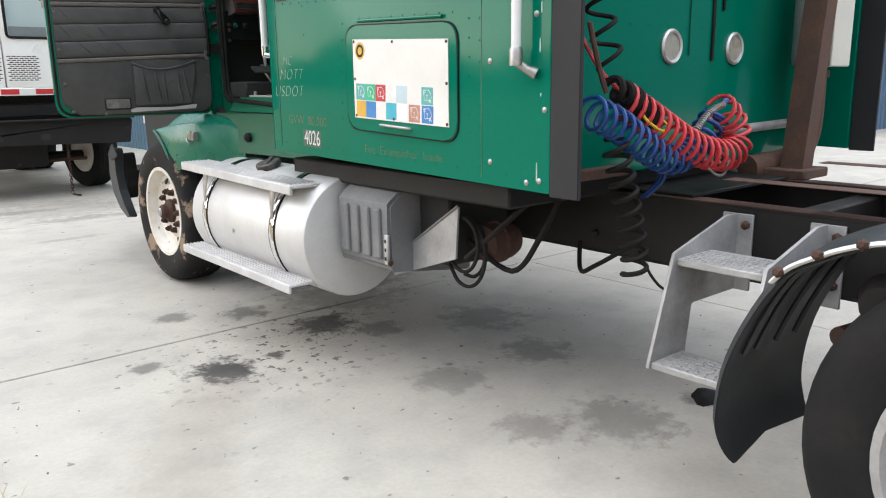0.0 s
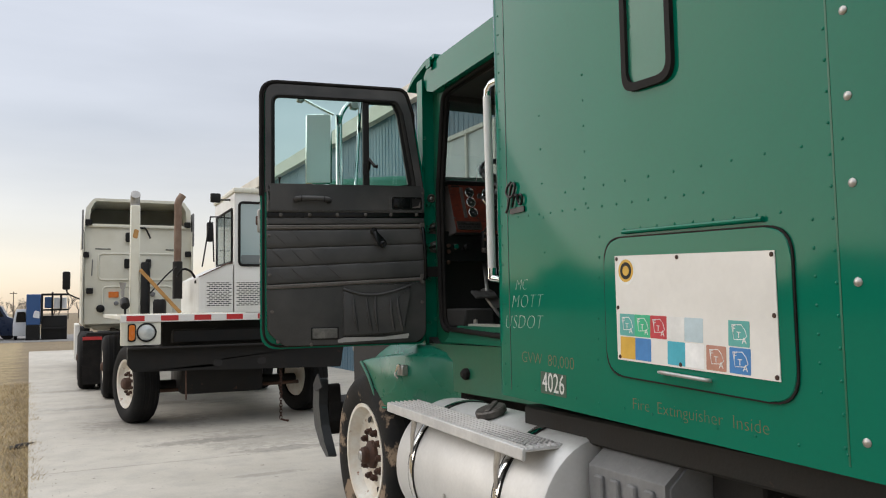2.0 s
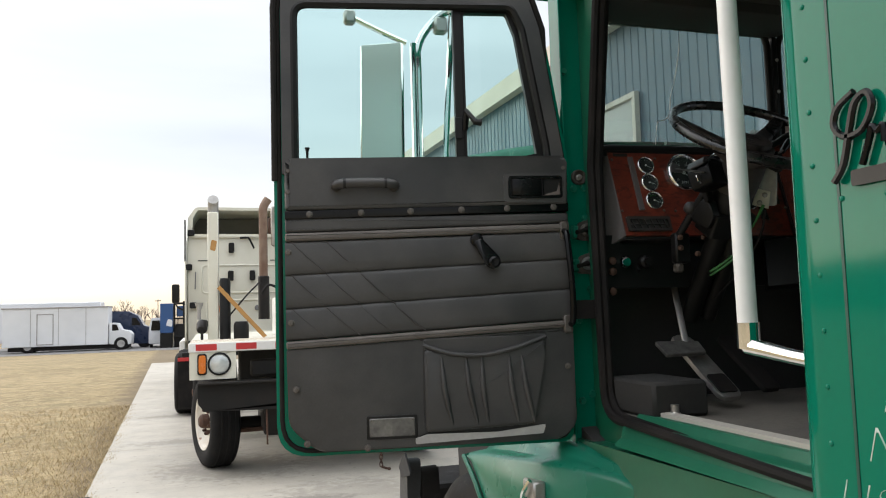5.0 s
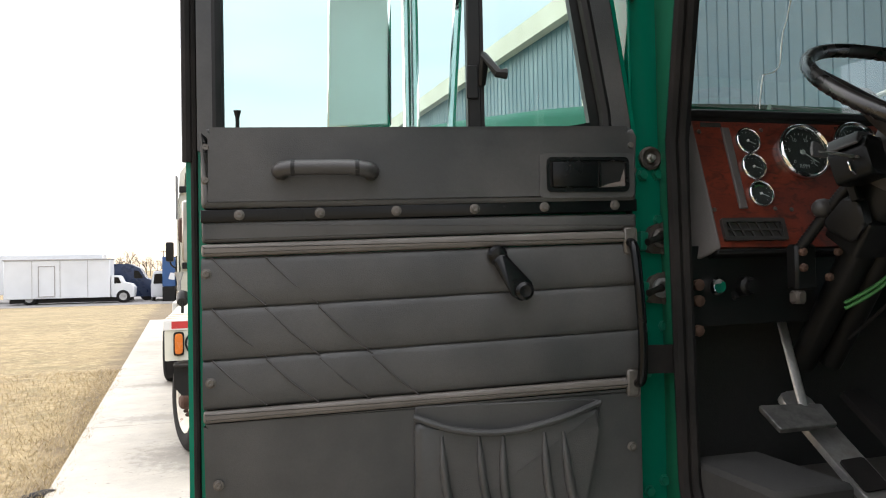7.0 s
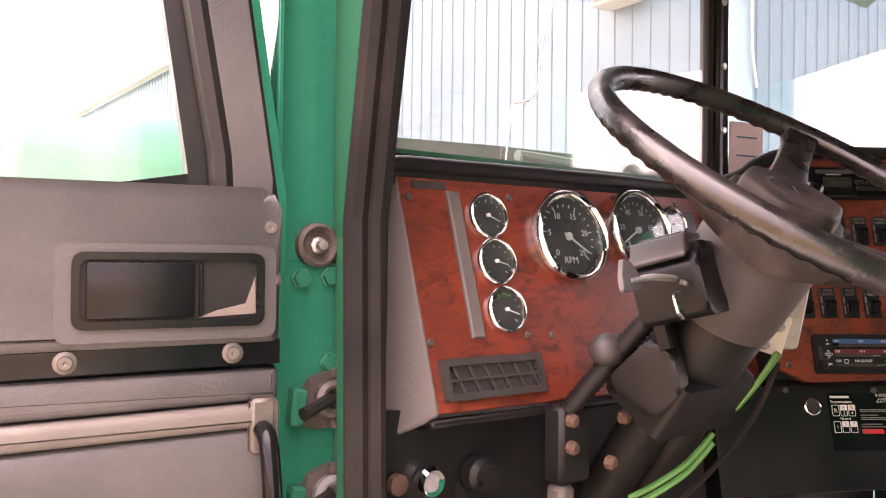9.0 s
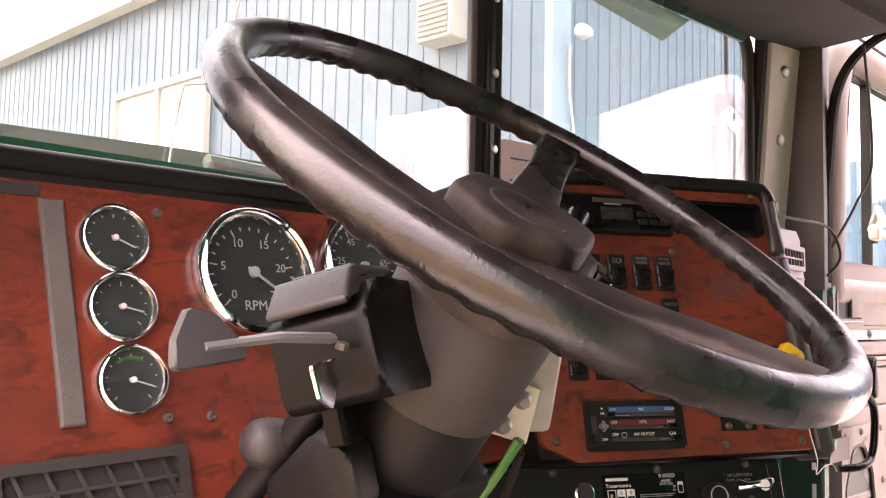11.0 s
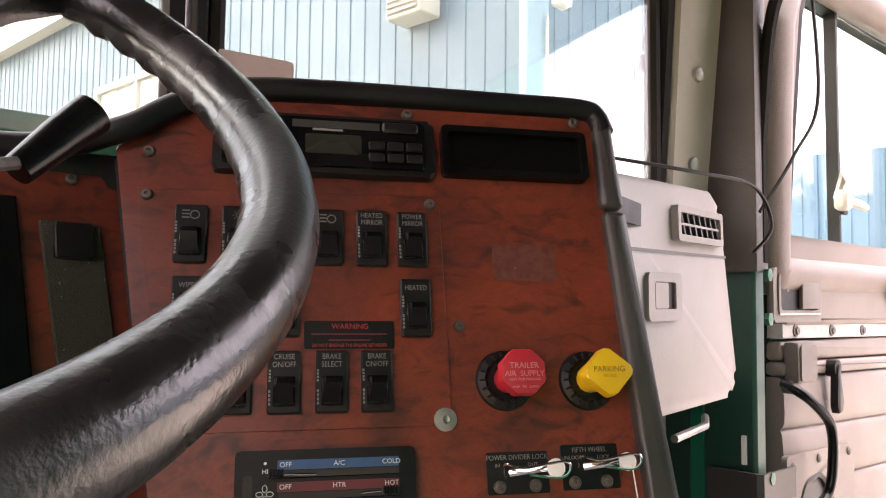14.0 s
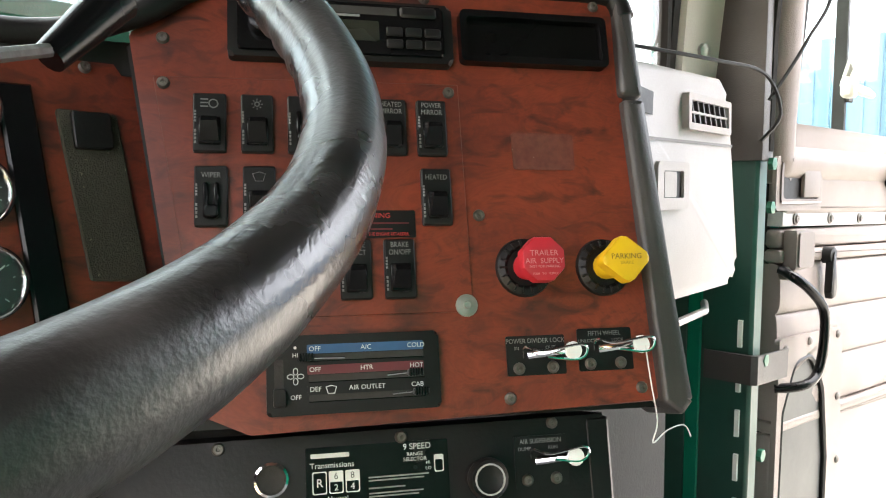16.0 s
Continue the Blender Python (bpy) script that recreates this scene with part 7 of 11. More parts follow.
    pl = part("grab_bar" if s > 0 else "assist_loop", tb(smooth_path([(0.034, 1.885, 0.01), (0.036, 1.872, 0.035), (0.038, 1.80, 0.05), (0.044, 1.68, 0.05), (0.046, 1.605, 0.035), (0.044, 1.59, 0.01)] if s > 0 else [(-0.055, 1.876, 0.012), (-0.058, 1.864, 0.040), (-0.03, 1.842, 0.055), (0.010, 1.805, 0.062), (0.018, 1.75, 0.062), (0.008, 1.695, 0.058), (-0.03, 1.676, 0.050), (-0.060, 1.668, 0.012)], 5), 0.010 if s > 0 else 0.0085, 10), BLACK_GLOSS, d, "black steel grab bar" if s > 0 else "black looped assist bar", dm)
    for z in ((1.888, 1.592) if s > 0 else ()):
        part("bar_foot", bx((0.02, z - 0.03, 0.008), (0.05, z + 0.03, 0.016), 0.006), SCREW, pl, "", dm)
    lt_ = part("door_latch", bx((min(-0.885 * sx, -0.865 * sx), 1.86, -0.075), (max(-0.885 * sx, -0.865 * sx), 1.985, -0.035), 0.004), STEEL, d, "worn brass-coloured door latch", dm)
    part("latch_claw", bx((min(-0.895 * sx, -0.88 * sx), 1.90, -0.065), (max(-0.895 * sx, -0.88 * sx), 1.95, -0.045), 0.004), RUST, lt_, "", dm)
    return d


DOOR = axes((0.2, 5.497, 0), (0.984, -0.178, 0), (0, 0, 1))
ddoor = cab_door(DOOR, 1, VINYL, BLACK_GLOSS, VINYL_PALE)
PDOOR = axes((2.19, 5.352, 0.045), (0.996, -0.087, 0), (0, 0, 1))
pdoor = cab_door(PDOOR, -1, VINYL_PALE, ALU_DULL, VINYL_PALE)

# map pocket and plate on the driver's door
pk = part("map_pocket", plate(rounded([(-0.425, 1.275), (-0.08, 1.288), (-0.045, 1.50), (-0.04, 1.552), (-0.13, 1.525), (-0.24, 1.505), (-0.34, 1.51), (-0.425, 1.535)], [0.02, 0.03, 0.02, 0.02, 0.02, 0.02, 0.02, 0.02], 3), 0.008, 0.028, None, 0.012, 2), VINYL, ddoor, "sagging pleated vinyl map pocket", DOOR, 60)
part("pocket_back", plate(rounded([(-0.425, 1.50), (-0.045, 1.50), (-0.032, 1.562), (-0.422, 1.560)], 0.01, 2), 0.006, 0.012, None, 0.003), VINYL, pk, "", DOOR)
part("pocket_hem", tb(smooth_path([(-0.425, 1.540, 0.022), (-0.34, 1.513, 0.032), (-0.24, 1.506, 0.034), (-0.13, 1.527, 0.032), (-0.04, 1.556, 0.022)], 6), 0.007, 8), VINYL, pk, "", DOOR)
for x0, x1 in ((-0.37, -0.34), (-0.295, -0.262), (-0.245, -0.23), (-0.16, -0.135), (-0.12, -0.085)):
    part("pleat", tb(smooth_path([(x0, 1.50, 0.026), ((x0 + x1) / 2 - 0.008, 1.40, 0.034), (x1, 1.295, 0.024)], 5), [0.004, 0.005, 0.007, 0.009, 0.009, 0.010, 0.010, 0.009, 0.007, 0.006, 0.004][:11], 6), VINYL, pk, "", DOOR, 70)
part("pocket_tear", wobble(plate(rounded([(-0.455, 1.245), (-0.06, 1.258), (-0.05, 1.285), (-0.20, 1.270), (-0.42, 1.272), (-0.455, 1.262)], 0.004, 2), 0.018, 0.022), 0.004, 14), ALU_DULL, pk, "torn grey tape along the pocket foot", DOOR)
dpl = part("door_plate", plate(rr(-0.602, -0.448, 1.261, 1.332, 0.006, 2), 0.008, 0.0125, None, 0.002), BLACK, ddoor, "scuffed metal plate in a black frame screwed to the door", DOOR)
part("plate_face", plate(rr(-0.594, -0.456, 1.269, 1.324, 0.004, 2), 0.0125, 0.0155, None, 0.002), SCUFFED, dpl, "scuffed grey metal face", DOOR)
for u, v in ((-0.588, 1.318), (-0.462, 1.318), (-0.588, 1.275), (-0.462, 1.275)):
    part("plate_rivet", mesh_of("plate_rivet", lt([(0.0035, 0), (0.003, 0.002), (0, 0.0025)], None, 8), SCREW), None, dpl, "", DOOR @ pose(u, v, 0.0155))

# passenger door: armrest recess, grab handle
LOWP = rounded([(-0.062, 1.25), (0.235, 1.25), (0.225, 1.50), (0.212, 1.75), (-0.062, 1.755)], [0.02, 0.05, 0.02, 0.02, 0.01], 4)
LOWH = rounded([(-0.045, 1.29), (0.16, 1.29), (0.160, 1.50), (0.132, 1.640), (0.078, 1.712), (0.005, 1.705), (-0.040, 1.62)], [0.02, 0.05, 0.04, 0.05, 0.05, 0.04, 0.02], 5)
kp = part("pocket_panel", ring(bmesh.new(), LOWP, LOWH, 0.010, 0.020, None), VINYL_PALE, pdoor, "pale screwed panel round an open door pocket", PDOOR)
part("pocket_well", plate(LOWH, 0.0095, 0.0125), mat("grey_pocket_liner", (0.045, 0.047, 0.043), 0.55, 0, (0.06, 0.06, 0.055), 6, 0.7, 120, 0.2), kp, "grey pocket well", PDOOR)
part("pocket_lip", tb([Vector((u, v, 0.016)) for u, v in LOWH], 0.006, 6, True), BLACK, kp, "", PDOOR)
for u, v in ((-0.04, 1.735), (0.06, 1.738), (0.190, 1.735), (0.200, 1.61), (0.212, 1.48), (0.215, 1.36)):
    part("panel_screw", mesh_of("door_panel_screw", lt([(0.008, 0), (0.008, 0.002), (0.004, 0.005), (0, 0.005)], None, 8), SCREW), None, kp, "", PDOOR @ pose(u, v, 0.020))
pw = part("power_box", bx((-0.046, 1.874, 0.008), (0.026, 1.946, 0.036), 0.010, None, 2), SURROUND, pdoor, "taupe control box on the door", PDOOR)
part("box_face", plate(rr(-0.040, 0.020, 1.880, 1.940, 0.006), 0.0355, 0.038, None, 0.001), SURROUND, pw, "", PDOOR)
part("bar_eye", lt([(0.012, 0), (0.012, 0.012), (0.006, 0.016), (0, 0.016)], PDOOR @ pose(-0.050, 1.870, 0.012), 12), SCREW, pdoor)
part("vent_catch", bx((0.235, 2.195, -0.016), (0.268, 2.235, 0.010), 0.006), CREAMTRIM, pdoor, "cream vent window catch", PDOOR)
part("catch_lever", tb([(0.255, 2.215, 0.0), (0.285, 2.207, 0.016), (0.312, 2.203, 0.018)], [0.011, 0.010, 0.007], 8), CREAMTRIM, pdoor, "", PDOOR)

# outside mirror on the driver's door
MG = at(-0.262, 5.866, 2.385, -4, 0, -24)
mr = part("outside_mirror", bx((-0.078, -0.006, -0.215), (0.078, 0.010, 0.215), 0.008, MG), CHROME, ddoor, "tall chrome west-coast mirror")
# reflected sky is put into the face's pale colour, not mirrored
part("mirror_glass", bx((-0.072, -0.012, -0.209), (0.072, -0.0065, 0.209), 0.002, MG), mat("sky_pale_mirror_face", (0.70, 0.71, 0.70), 0.35, 0.3, (0.60, 0.61, 0.60), 5, 0.6, 60, 0.05), mr, "slightly hazed mirror face, the pale sky it reflects put into its colour")
part("mirror_post", tb([(-0.145, 5.86, 2.02), (-0.145, 5.86, 2.60)], 0.013, 10), CHROME, mr)
part("mirror_post", tb([(-0.125, 5.86, 2.02), (-0.125, 5.86, 2.56)], 0.009, 8), CHROME, mr)
part("mirror_arm", tb(smooth_path([(-0.37, 5.88, 2.69), (-0.25, 5.87, 2.635), (-0.17, 5.86, 2.60)], 4), 0.010, 8), CHROME, mr)
part("mirror_arm", tb(smooth_path([(-0.135, 5.86, 2.55), (-0.11, 5.86, 2.63), (-0.04, 5.84, 2.71), (0.05, 5.74, 2.73)], 5), 0.014, 8), CHROME, mr)
part("mirror_strut", tb([(-0.06, 5.80, 2.10), (0.0, 5.84, 2.76)], 0.011, 8), CHROME, mr)
part("clamp", bx((-0.07, 5.83, 2.64), (-0.02, 5.87, 2.70), 0.008), STEEL, mr)
part("clamp", bx((-0.39, 5.86, 2.66), (-0.35, 5.90, 2.71), 0.008), STEEL, mr)
part("spot_mirror", lt([(0, 0), (0.06, 0.004), (0.066, 0.014), (0.055, 0.03), (0, 0.04)], at(-0.215, 5.85, 2.11, 90, 0, 0) @ pose(0, 0, -0.02), 20), CHROME, mr, "round chrome spot mirror")
part("mirror_bracket", tb([(-0.145, 5.86, 2.02), (-0.14, 5.65, 2.02)], 0.011, 8), CHROME, mr)

# right-hand exhaust stack, mirror and aerial seen through the windscreen
stk = part("air_intake_stack", lt([(0.095, 1.0), (0.095, 2.50), (0.085, 2.535), (0.05, 2.56), (0, 2.56)], at(2.275, 5.665, 0), 24), CHROME, truck, "bright chrome intake stack beside the cab")
part("stack_stay", tb(smooth_path([(2.125, 5.60, 1.8), (2.125, 5.60, 2.46), (2.14, 5.60, 2.53), (2.22, 5.62, 2.57)], 5), 0.013, 8), CHROME, stk)
part("stack_cap", bx((2.30, 5.64, 2.55), (2.37, 5.70, 2.65), 0.008), BLACK, stk)
part("aerial", tb([(2.33, 5.67, 2.65), (2.28, 5.66, 3.4)], 0.006, 6), BLACK, stk, "black whip aerial")
part("aerial_lead", tb(smooth_path([(2.30, 5.63, 2.60), (2.25, 5.58, 2.52), (2.20, 5.56, 2.42), (2.17, 5.56, 2.1)], 5), 0.005, 6), BLACK, stk)

# wipers and hood details seen over the dashboard
wp = part("wiper", tb([(0.735, 5.655, 2.222), (0.82, 5.66, 2.218), (0.93, 5.66, 2.213), (1.03, 5.665, 2.205)], [0.009, 0.012, 0.013, 0.008], 8), GREEN_DULL, truck, "dull green wiper arm")
part("wiper_blade", tb([(0.735, 5.645, 2.216), (1.08, 5.652, 2.200)], 0.005, 6), RUBBER, wp)
HM = at(1.585, 6.20, 2.385, 78, 0, 24)
hmir = part("hood_mirror", lt([(0.0, 0.040), (0.030, 0.036), (0.055, 0.022), (0.068, 0.004), (0.068, -0.004), (0, -0.006)], HM @ Matrix.Diagonal((1.0, 0.78, 1.0, 1)), 24), COLUMN, truck, "grey domed hood mirror on a pale stalk", ID, 60)
part("mirror_stalk", tb(smooth_path([(1.62, 6.20, 2.40), (1.70, 6.18, 2.43), (1.78, 6.17, 2.425)], 4), [0.012, 0.010, 0.009, 0.009, 0.009, 0.008, 0.008, 0.008, 0.008], 8), CREAMTRIM, hmir)
part("stalk_foot", tb([(1.60, 6.21, 2.34), (1.60, 6.23, 2.29)], 0.012, 8), CREAMTRIM, hmir)
part("paper_notice", plate(rr(0.0, 0.085, 2.215, 2.32, 0.004, 2), 0.008, 0.009, axes((1.205, 5.592, 0), (0.976, -0.217, 0), (0, 0, 1))), PINKPAPER, truck, "pale pink paper notice behind the windscreen")
for k in range(2):
    part("notice_line", plate(rr(0.018, 0.07, 2.290 - k * 0.035, 2.293 - k * 0.035, 0.001, 1), 0.0093, 0.0098, axes((1.205, 5.592, 0), (0.976, -0.217, 0), (0, 0, 1))), BLUEINK, truck.children[-1])

# ---- dashboard ----
LD = axes((0.459, 5.505, 1.955), (1, -0.06, 0), (0.0, 0.2425, 0.97))      # left panel: x right, y up, z to the driver
CON = axes((1.2385, 5.313, 2.0109), (0.833, -0.553, 0), (0.1444, 0.2175, 0.9653))   # centre console, turned to the driver
screw_me = mesh_of("panel_screw", lt([(0.0052, 0), (0.0052, 0.0012), (0.0038, 0.0032), (0.0018, 0.0032), (0.0012, 0.0018), (0, 0.0018)], None, 12), SCREW)


def panel_screw(m, u, v, parent, d=0.0):
    part("panel_screw", screw_me, None, parent, "", off(m, u, v, d))


left = part("instrument_panel", plate([(-0.022, 0.216), (0.622, 0.216), (0.634, -0.09), (0.0, -0.086)], -0.012, 0.0, LD, 0.001), WOOD, truck, "red-brown burl instrument panel")
part("instrument_housing", plate([(-0.024, 0.218), (0.62, 0.218), (0.62, -0.095), (-0.006, -0.090)], -0.20, -0.0125, LD), DASHGREY, truck, "grey moulded instrument housing")
# padded cheek at the outer end and roll along the top
bm = bmesh.new()
ch = [(-0.020, 0.222, 0.004), (0.002, -0.090, 0.004), (-0.055, -0.112, -0.05), (-0.052, 0.205, -0.06), (-0.075, -0.112, -0.20), (-0.06, 0.205, -0.20)]
ck_v = [bm.verts.new(LD @ Vector(p)) for p in ch]
for q in ((0, 1, 2, 3), (3, 2, 4, 5)):
    bm.faces.new([ck_v[i] for i in q])
back = [bm.verts.new(LD @ Vector((0.0, 0.21, -0.20))), bm.verts.new(LD @ Vector((0.01, -0.10, -0.20)))]
bm.faces.new((ck_v[0], ck_v[3], ck_v[5], back[0]))
bm.faces.new((ck_v[1], back[1], ck_v[4], ck_v[2]))
bm.faces.new((ck_v[5], ck_v[4], back[1], back[0]))
bm.faces.new((ck_v[0], back[0], back[1], ck_v[1]))
bmesh.ops.bevel(bm, geom=list(bm.edges), offset=0.008, segments=3, affect="EDGES", profile=0.6)
part("dash_cheek", bm, DASHGREY, truck, "grey moulded dashboard end", ID, 60)
part("dash_roll", tb(smooth_path([LD @ Vector(p) for p in ((-0.045, 0.215, -0.05), (-0.03, 0.228, -0.004), (0.10, 0.230, 0.0), (0.35, 0.230, 0.0), (0.53, 0.228, 0.002))] + [CON @ Vector(p) for p in ((-0.245, 0.186, 0.010), (-0.20, 0.214, 0.008), (-0.15, 0.234, 0.004), (-0.08, 0.239, 0.002), (0.10, 0.240, 0.0), (0.168, 0.239, 0.0), (0.184, 0.231, 0.0), (0.189, 0.214, 0.002))], 6), 0.0112, 12), BLACK, truck, "black padded roll along the dashboard top", ID, 60)
part("dash_top", plate([(0.40, 5.56), (1.06, 5.52), (1.10, 5.50), (1.42, 5.29), (1.50, 5.30), (1.90, 5.40), (1.90, 5.62), (0.40, 5.66)], 2.150, 2.178), BLACK, truck, "black dashboard top")
part("dash_slot", bx((0.0, 0.198, 0.0), (0.052, 0.2085, 0.0015), 0.0, LD), FIREWALL, left)
part("dash_slot", bx((0.355, 0.190, 0.0), (0.395, 0.206, 0.0015), 0.0, LD), FIREWALL, left)
for u, v in ((0.0, 0.0), (0.195, 0.0), (0.153, 0.002), (-0.006, 0.186), (0.155, 0.193), (0.120, 0.195), (0.50, 0.20), (0.575, 0.205), (0.545, -0.03)):
    panel_screw(LD, u, v, left)


def gauge(u, v, r, title="", nums=(), green=False, needle=30.0):
    m = off(LD, u, v)
    g = part("gauge", lt([(r * 1.0, 0), (r * 1.02, r * 0.10), (r * 0.98, r * 0.26), (r * 0.90, r * 0.30), (r * 0.84, r * 0.22), (r * 0.82, r * 0.06), (r * 0.82, 0.0)], None, 32), CHROME, truck, "round gauge with a chrome bezel and black dial", m, 60)
    part("dial", disc(r * 0.84, 0, 0.002, 0, 28), DIAL, g, "", m)
    k = 21 if r > 0.05 else 11
    bm = bmesh.new()
    for i in range(k):
        a = radians(225 - 270 * i / (k - 1))
        rr0 = r * (0.60 if i % (4 if k > 15 else 5) == 0 else 0.66)
        p = Matrix.Rotation(a, 4, "Z")
        box(bm, (rr0, -r * 0.011, 0.002), (r * 0.72, r * 0.011, 0.0026), 0, p)
    part("dial_marks", bm, INK, g, "", m)
    if nums:
        for i, s in enumerate(nums):
            a = radians(225 - 270 * i / (len(nums) - 1))
            lettering("dial_number", s, r * 0.19, off(m, r * 0.50 * math.cos(a) * (1.0 if r > 0.05 else 0.9), r * 0.50 * math.sin(a), 0.0022), INK, g, 0.0002)
    if title:
        lettering("dial_title", title, r * 0.21, off(m, 0, -r * 0.52, 0.0022), INK, g, 0.0002)
    if green:
        bm = bmesh.new()
        tube(bm, [(r * 0.62 * math.cos(radians(a)), r * 0.62 * math.sin(radians(a)), 0.0023) for a in range(60, 140, 10)], r * 0.05, 4)
        part("green_arc", bm, GREENTAPE, g, "", m)
    nd = bmesh.new()
    box(nd, (-r * 0.12, -r * 0.02, 0.004), (r * 0.62, r * 0.02, 0.005), 0, Matrix.Rotation(radians(needle), 4, "Z"))
    lathe(nd, [(0, 0.003), (r * 0.09, 0.003), (r * 0.08, 0.007), (0, 0.008)], None, 12)
    part("needle", nd, INK, g, "", m)
    gl = part("gauge_glass", disc(r * 0.86, r * 0.17, r * 0.17 + 0.0008, 0, 24), GLASS_CLEAR, g, "", m)
    gl.visible_shadow = False
    return g


gauge(0.113, 0.165, 0.0315, "", (), False, -25)
gauge(0.1165, 0.102, 0.0315, "", (), False, -15)
gauge(0.122, 0.037, 0.0315, "", (), True, -20)
gauge(0.252, 0.139, 0.067, "RPM", ("0", "5", "10", "15", "20", "25"), False, -35)
gauge(0.398, 0.152, 0.063, "MPH", ("5", "25", "45", "55", "65", "85"), False, 210)
gauge(0.482, 0.165, 0.029, "", (), False, -10)
gauge(0.484, 0.101, 0.029, "", ("60", "90", "150"), False, 20)
gauge(0.487, 0.034, 0.029, "", (), False, 40)
for u0, u1, v0, v1 in ((0.056, 0.070, 0.002, 0.196), (0.513, 0.532, -0.03, 0.185)):
    part("trim_bar", plate([(u0 + 0.006, v0), (u1 + 0.012, v0), (u1, v1), (u0 - 0.006, v1)], 0, 0.006, LD, 0.002), DASHGREY if u0 < 0.2 else BLACK_GLOSS, left, "dark upright trim bar")
pdv = part("hook_pad", plate(rounded([(0.560, 0.03), (0.604, 0.026), (0.595, 0.165), (0.548, 0.168)], 0.003, 2), 0, 0.004, LD, 0.001), mat("olive_hook_fabric", (0.035, 0.032, 0.02), 0.95, 0, (0.05, 0.045, 0.03), 40, 0.8, 300, 0.5, bump=0.8, bump_scale=700, spots=(0.26, 0.23, 0.17), spot_scale=150, spot_at=0.66), left, "worn olive hook-and-loop pad")
part("pad_square", plate(rr(0.558, 0.588, 0.135, 0.165, 0.003, 2), 0.004, 0.009, LD, 0.001), BLACK, pdv)


VENTGREY = mat("worn_grey_vent_plastic", (0.045, 0.042, 0.039), 0.35, 0, (0.022, 0.021, 0.020), 14, 0.7, 160, 0.2, bump=0.1)


def air_vent(m, u0, u1, v0, v1, parent, surround, slats, skew=0.0):
    sh = (lambda p: [(x + skew * (y - v0), y) for x, y in p])
    fr = part("air_vent", ring(bmesh.new(), sh(rr(u0, u1, v0, v1, 0.005)), sh(rr(u0 + 0.009, u1 - 0.009, v0 + 0.009, v1 - 0.009, 0.003)), -0.002, 0.010, m), surround, parent, "dark louvred air vent")
    part("vent_well", plate(sh(rr(u0 + 0.008, u1 - 0.008, v0 + 0.008, v1 - 0.008, 0.003)), 0.0, 0.0015, m), FIREWALL, fr)
    for i in range(slats):
        x = u0 + 0.02 + (u1 - u0 - 0.04) * i / (slats - 1)
        part("vent_blade", plate([(x - 0.007, v1 - 0.009), (x - 0.004, v1 - 0.009), (x + 0.011, v0 + 0.009), (x + 0.006, v0 + 0.009)], 0.0015, 0.007, m), EDGEGREY, fr)
    part("vent_blade", plate(sh([(u0 + 0.01, (v0 + v1) / 2 - 0.002), (u1 - 0.01, (v0 + v1) / 2 - 0.002), (u1 - 0.01, (v0 + v1) / 2 + 0.001), (u0 + 0.01, (v0 + v1) / 2 + 0.001)]), 0.002, 0.0075, m), surround, fr)
    return fr


air_vent(LD, 0.010, 0.167, -0.073, -0.022, left, VENTGREY, 6, -0.06)

# lower dash: black panel with knobs behind the column
low = part("lower_dash", plate([(0.38, 1.70), (1.10, 1.70), (1.10, 1.875), (0.40, 1.875)], 0, 0.03, axes((0, 5.56, 0), (1, -0.03, 0), (0, 0, 1))), BLACK, truck, "black lower dash panel with switches")
part("lower_dash_lip", bx((-0.012, -0.102, -0.04), (0.60, -0.092, 0.002), 0.003, LD), BLACK, low)
part("headlamp_knob", lt([(0.018, 0), (0.020, 0.012), (0.016, 0.018), (0.010, 0.016), (0, 0.018)], at(0.461, 5.514, 1.786, 90, 0, 0), 18), CHROME, low, "chrome pull knob")
kn2 = part("dimmer_knob", lt([(0.022, 0), (0.022, 0.018), (0.015, 0.024), (0.015, 0.036), (0, 0.036)], at(0.535, 5.512, 1.785, 90, 0, 0), 12), BLACK, low, "black ribbed rotary knob")
part("knob_lever", tb([(0.51, 5.52, 1.77), (0.515, 5.51, 1.755)], 0.008, 6), BLACK, kn2)
for x, z in ((0.415, 1.79), (0.415, 1.755), (0.412, 1.69)):
    part("rusty_bolt", lt([(0.013, 0), (0.013, 0.01), (0.007, 0.014), (0, 0.014)], at(x, 5.512, z, 90, 0, 0), 8), RUST, low)
br = part("column_bracket", bx((0.600, 5.42, 1.775), (0.655, 5.455, 1.875), 0.006), BLACK, truck, "black steering column bracket with rusty bolts")
for x, y, z in ((0.614, 5.42, 1.858), (0.615, 5.42, 1.824), (0.688, 5.40, 1.857), (0.663, 5.40, 1.803), (0.698, 5.40, 1.89)):
    part("bracket_bolt", lt([(0.009, 0), (0.009, 0.008), (0.005, 0.012), (0, 0.012)], at(x, y, z, 90, 0, 0), 8), RUST, br)
part("side_valve", bx((0.60, 5.42, 1.745), (0.628, 5.45, 1.775), 0.006), HINGE, br)

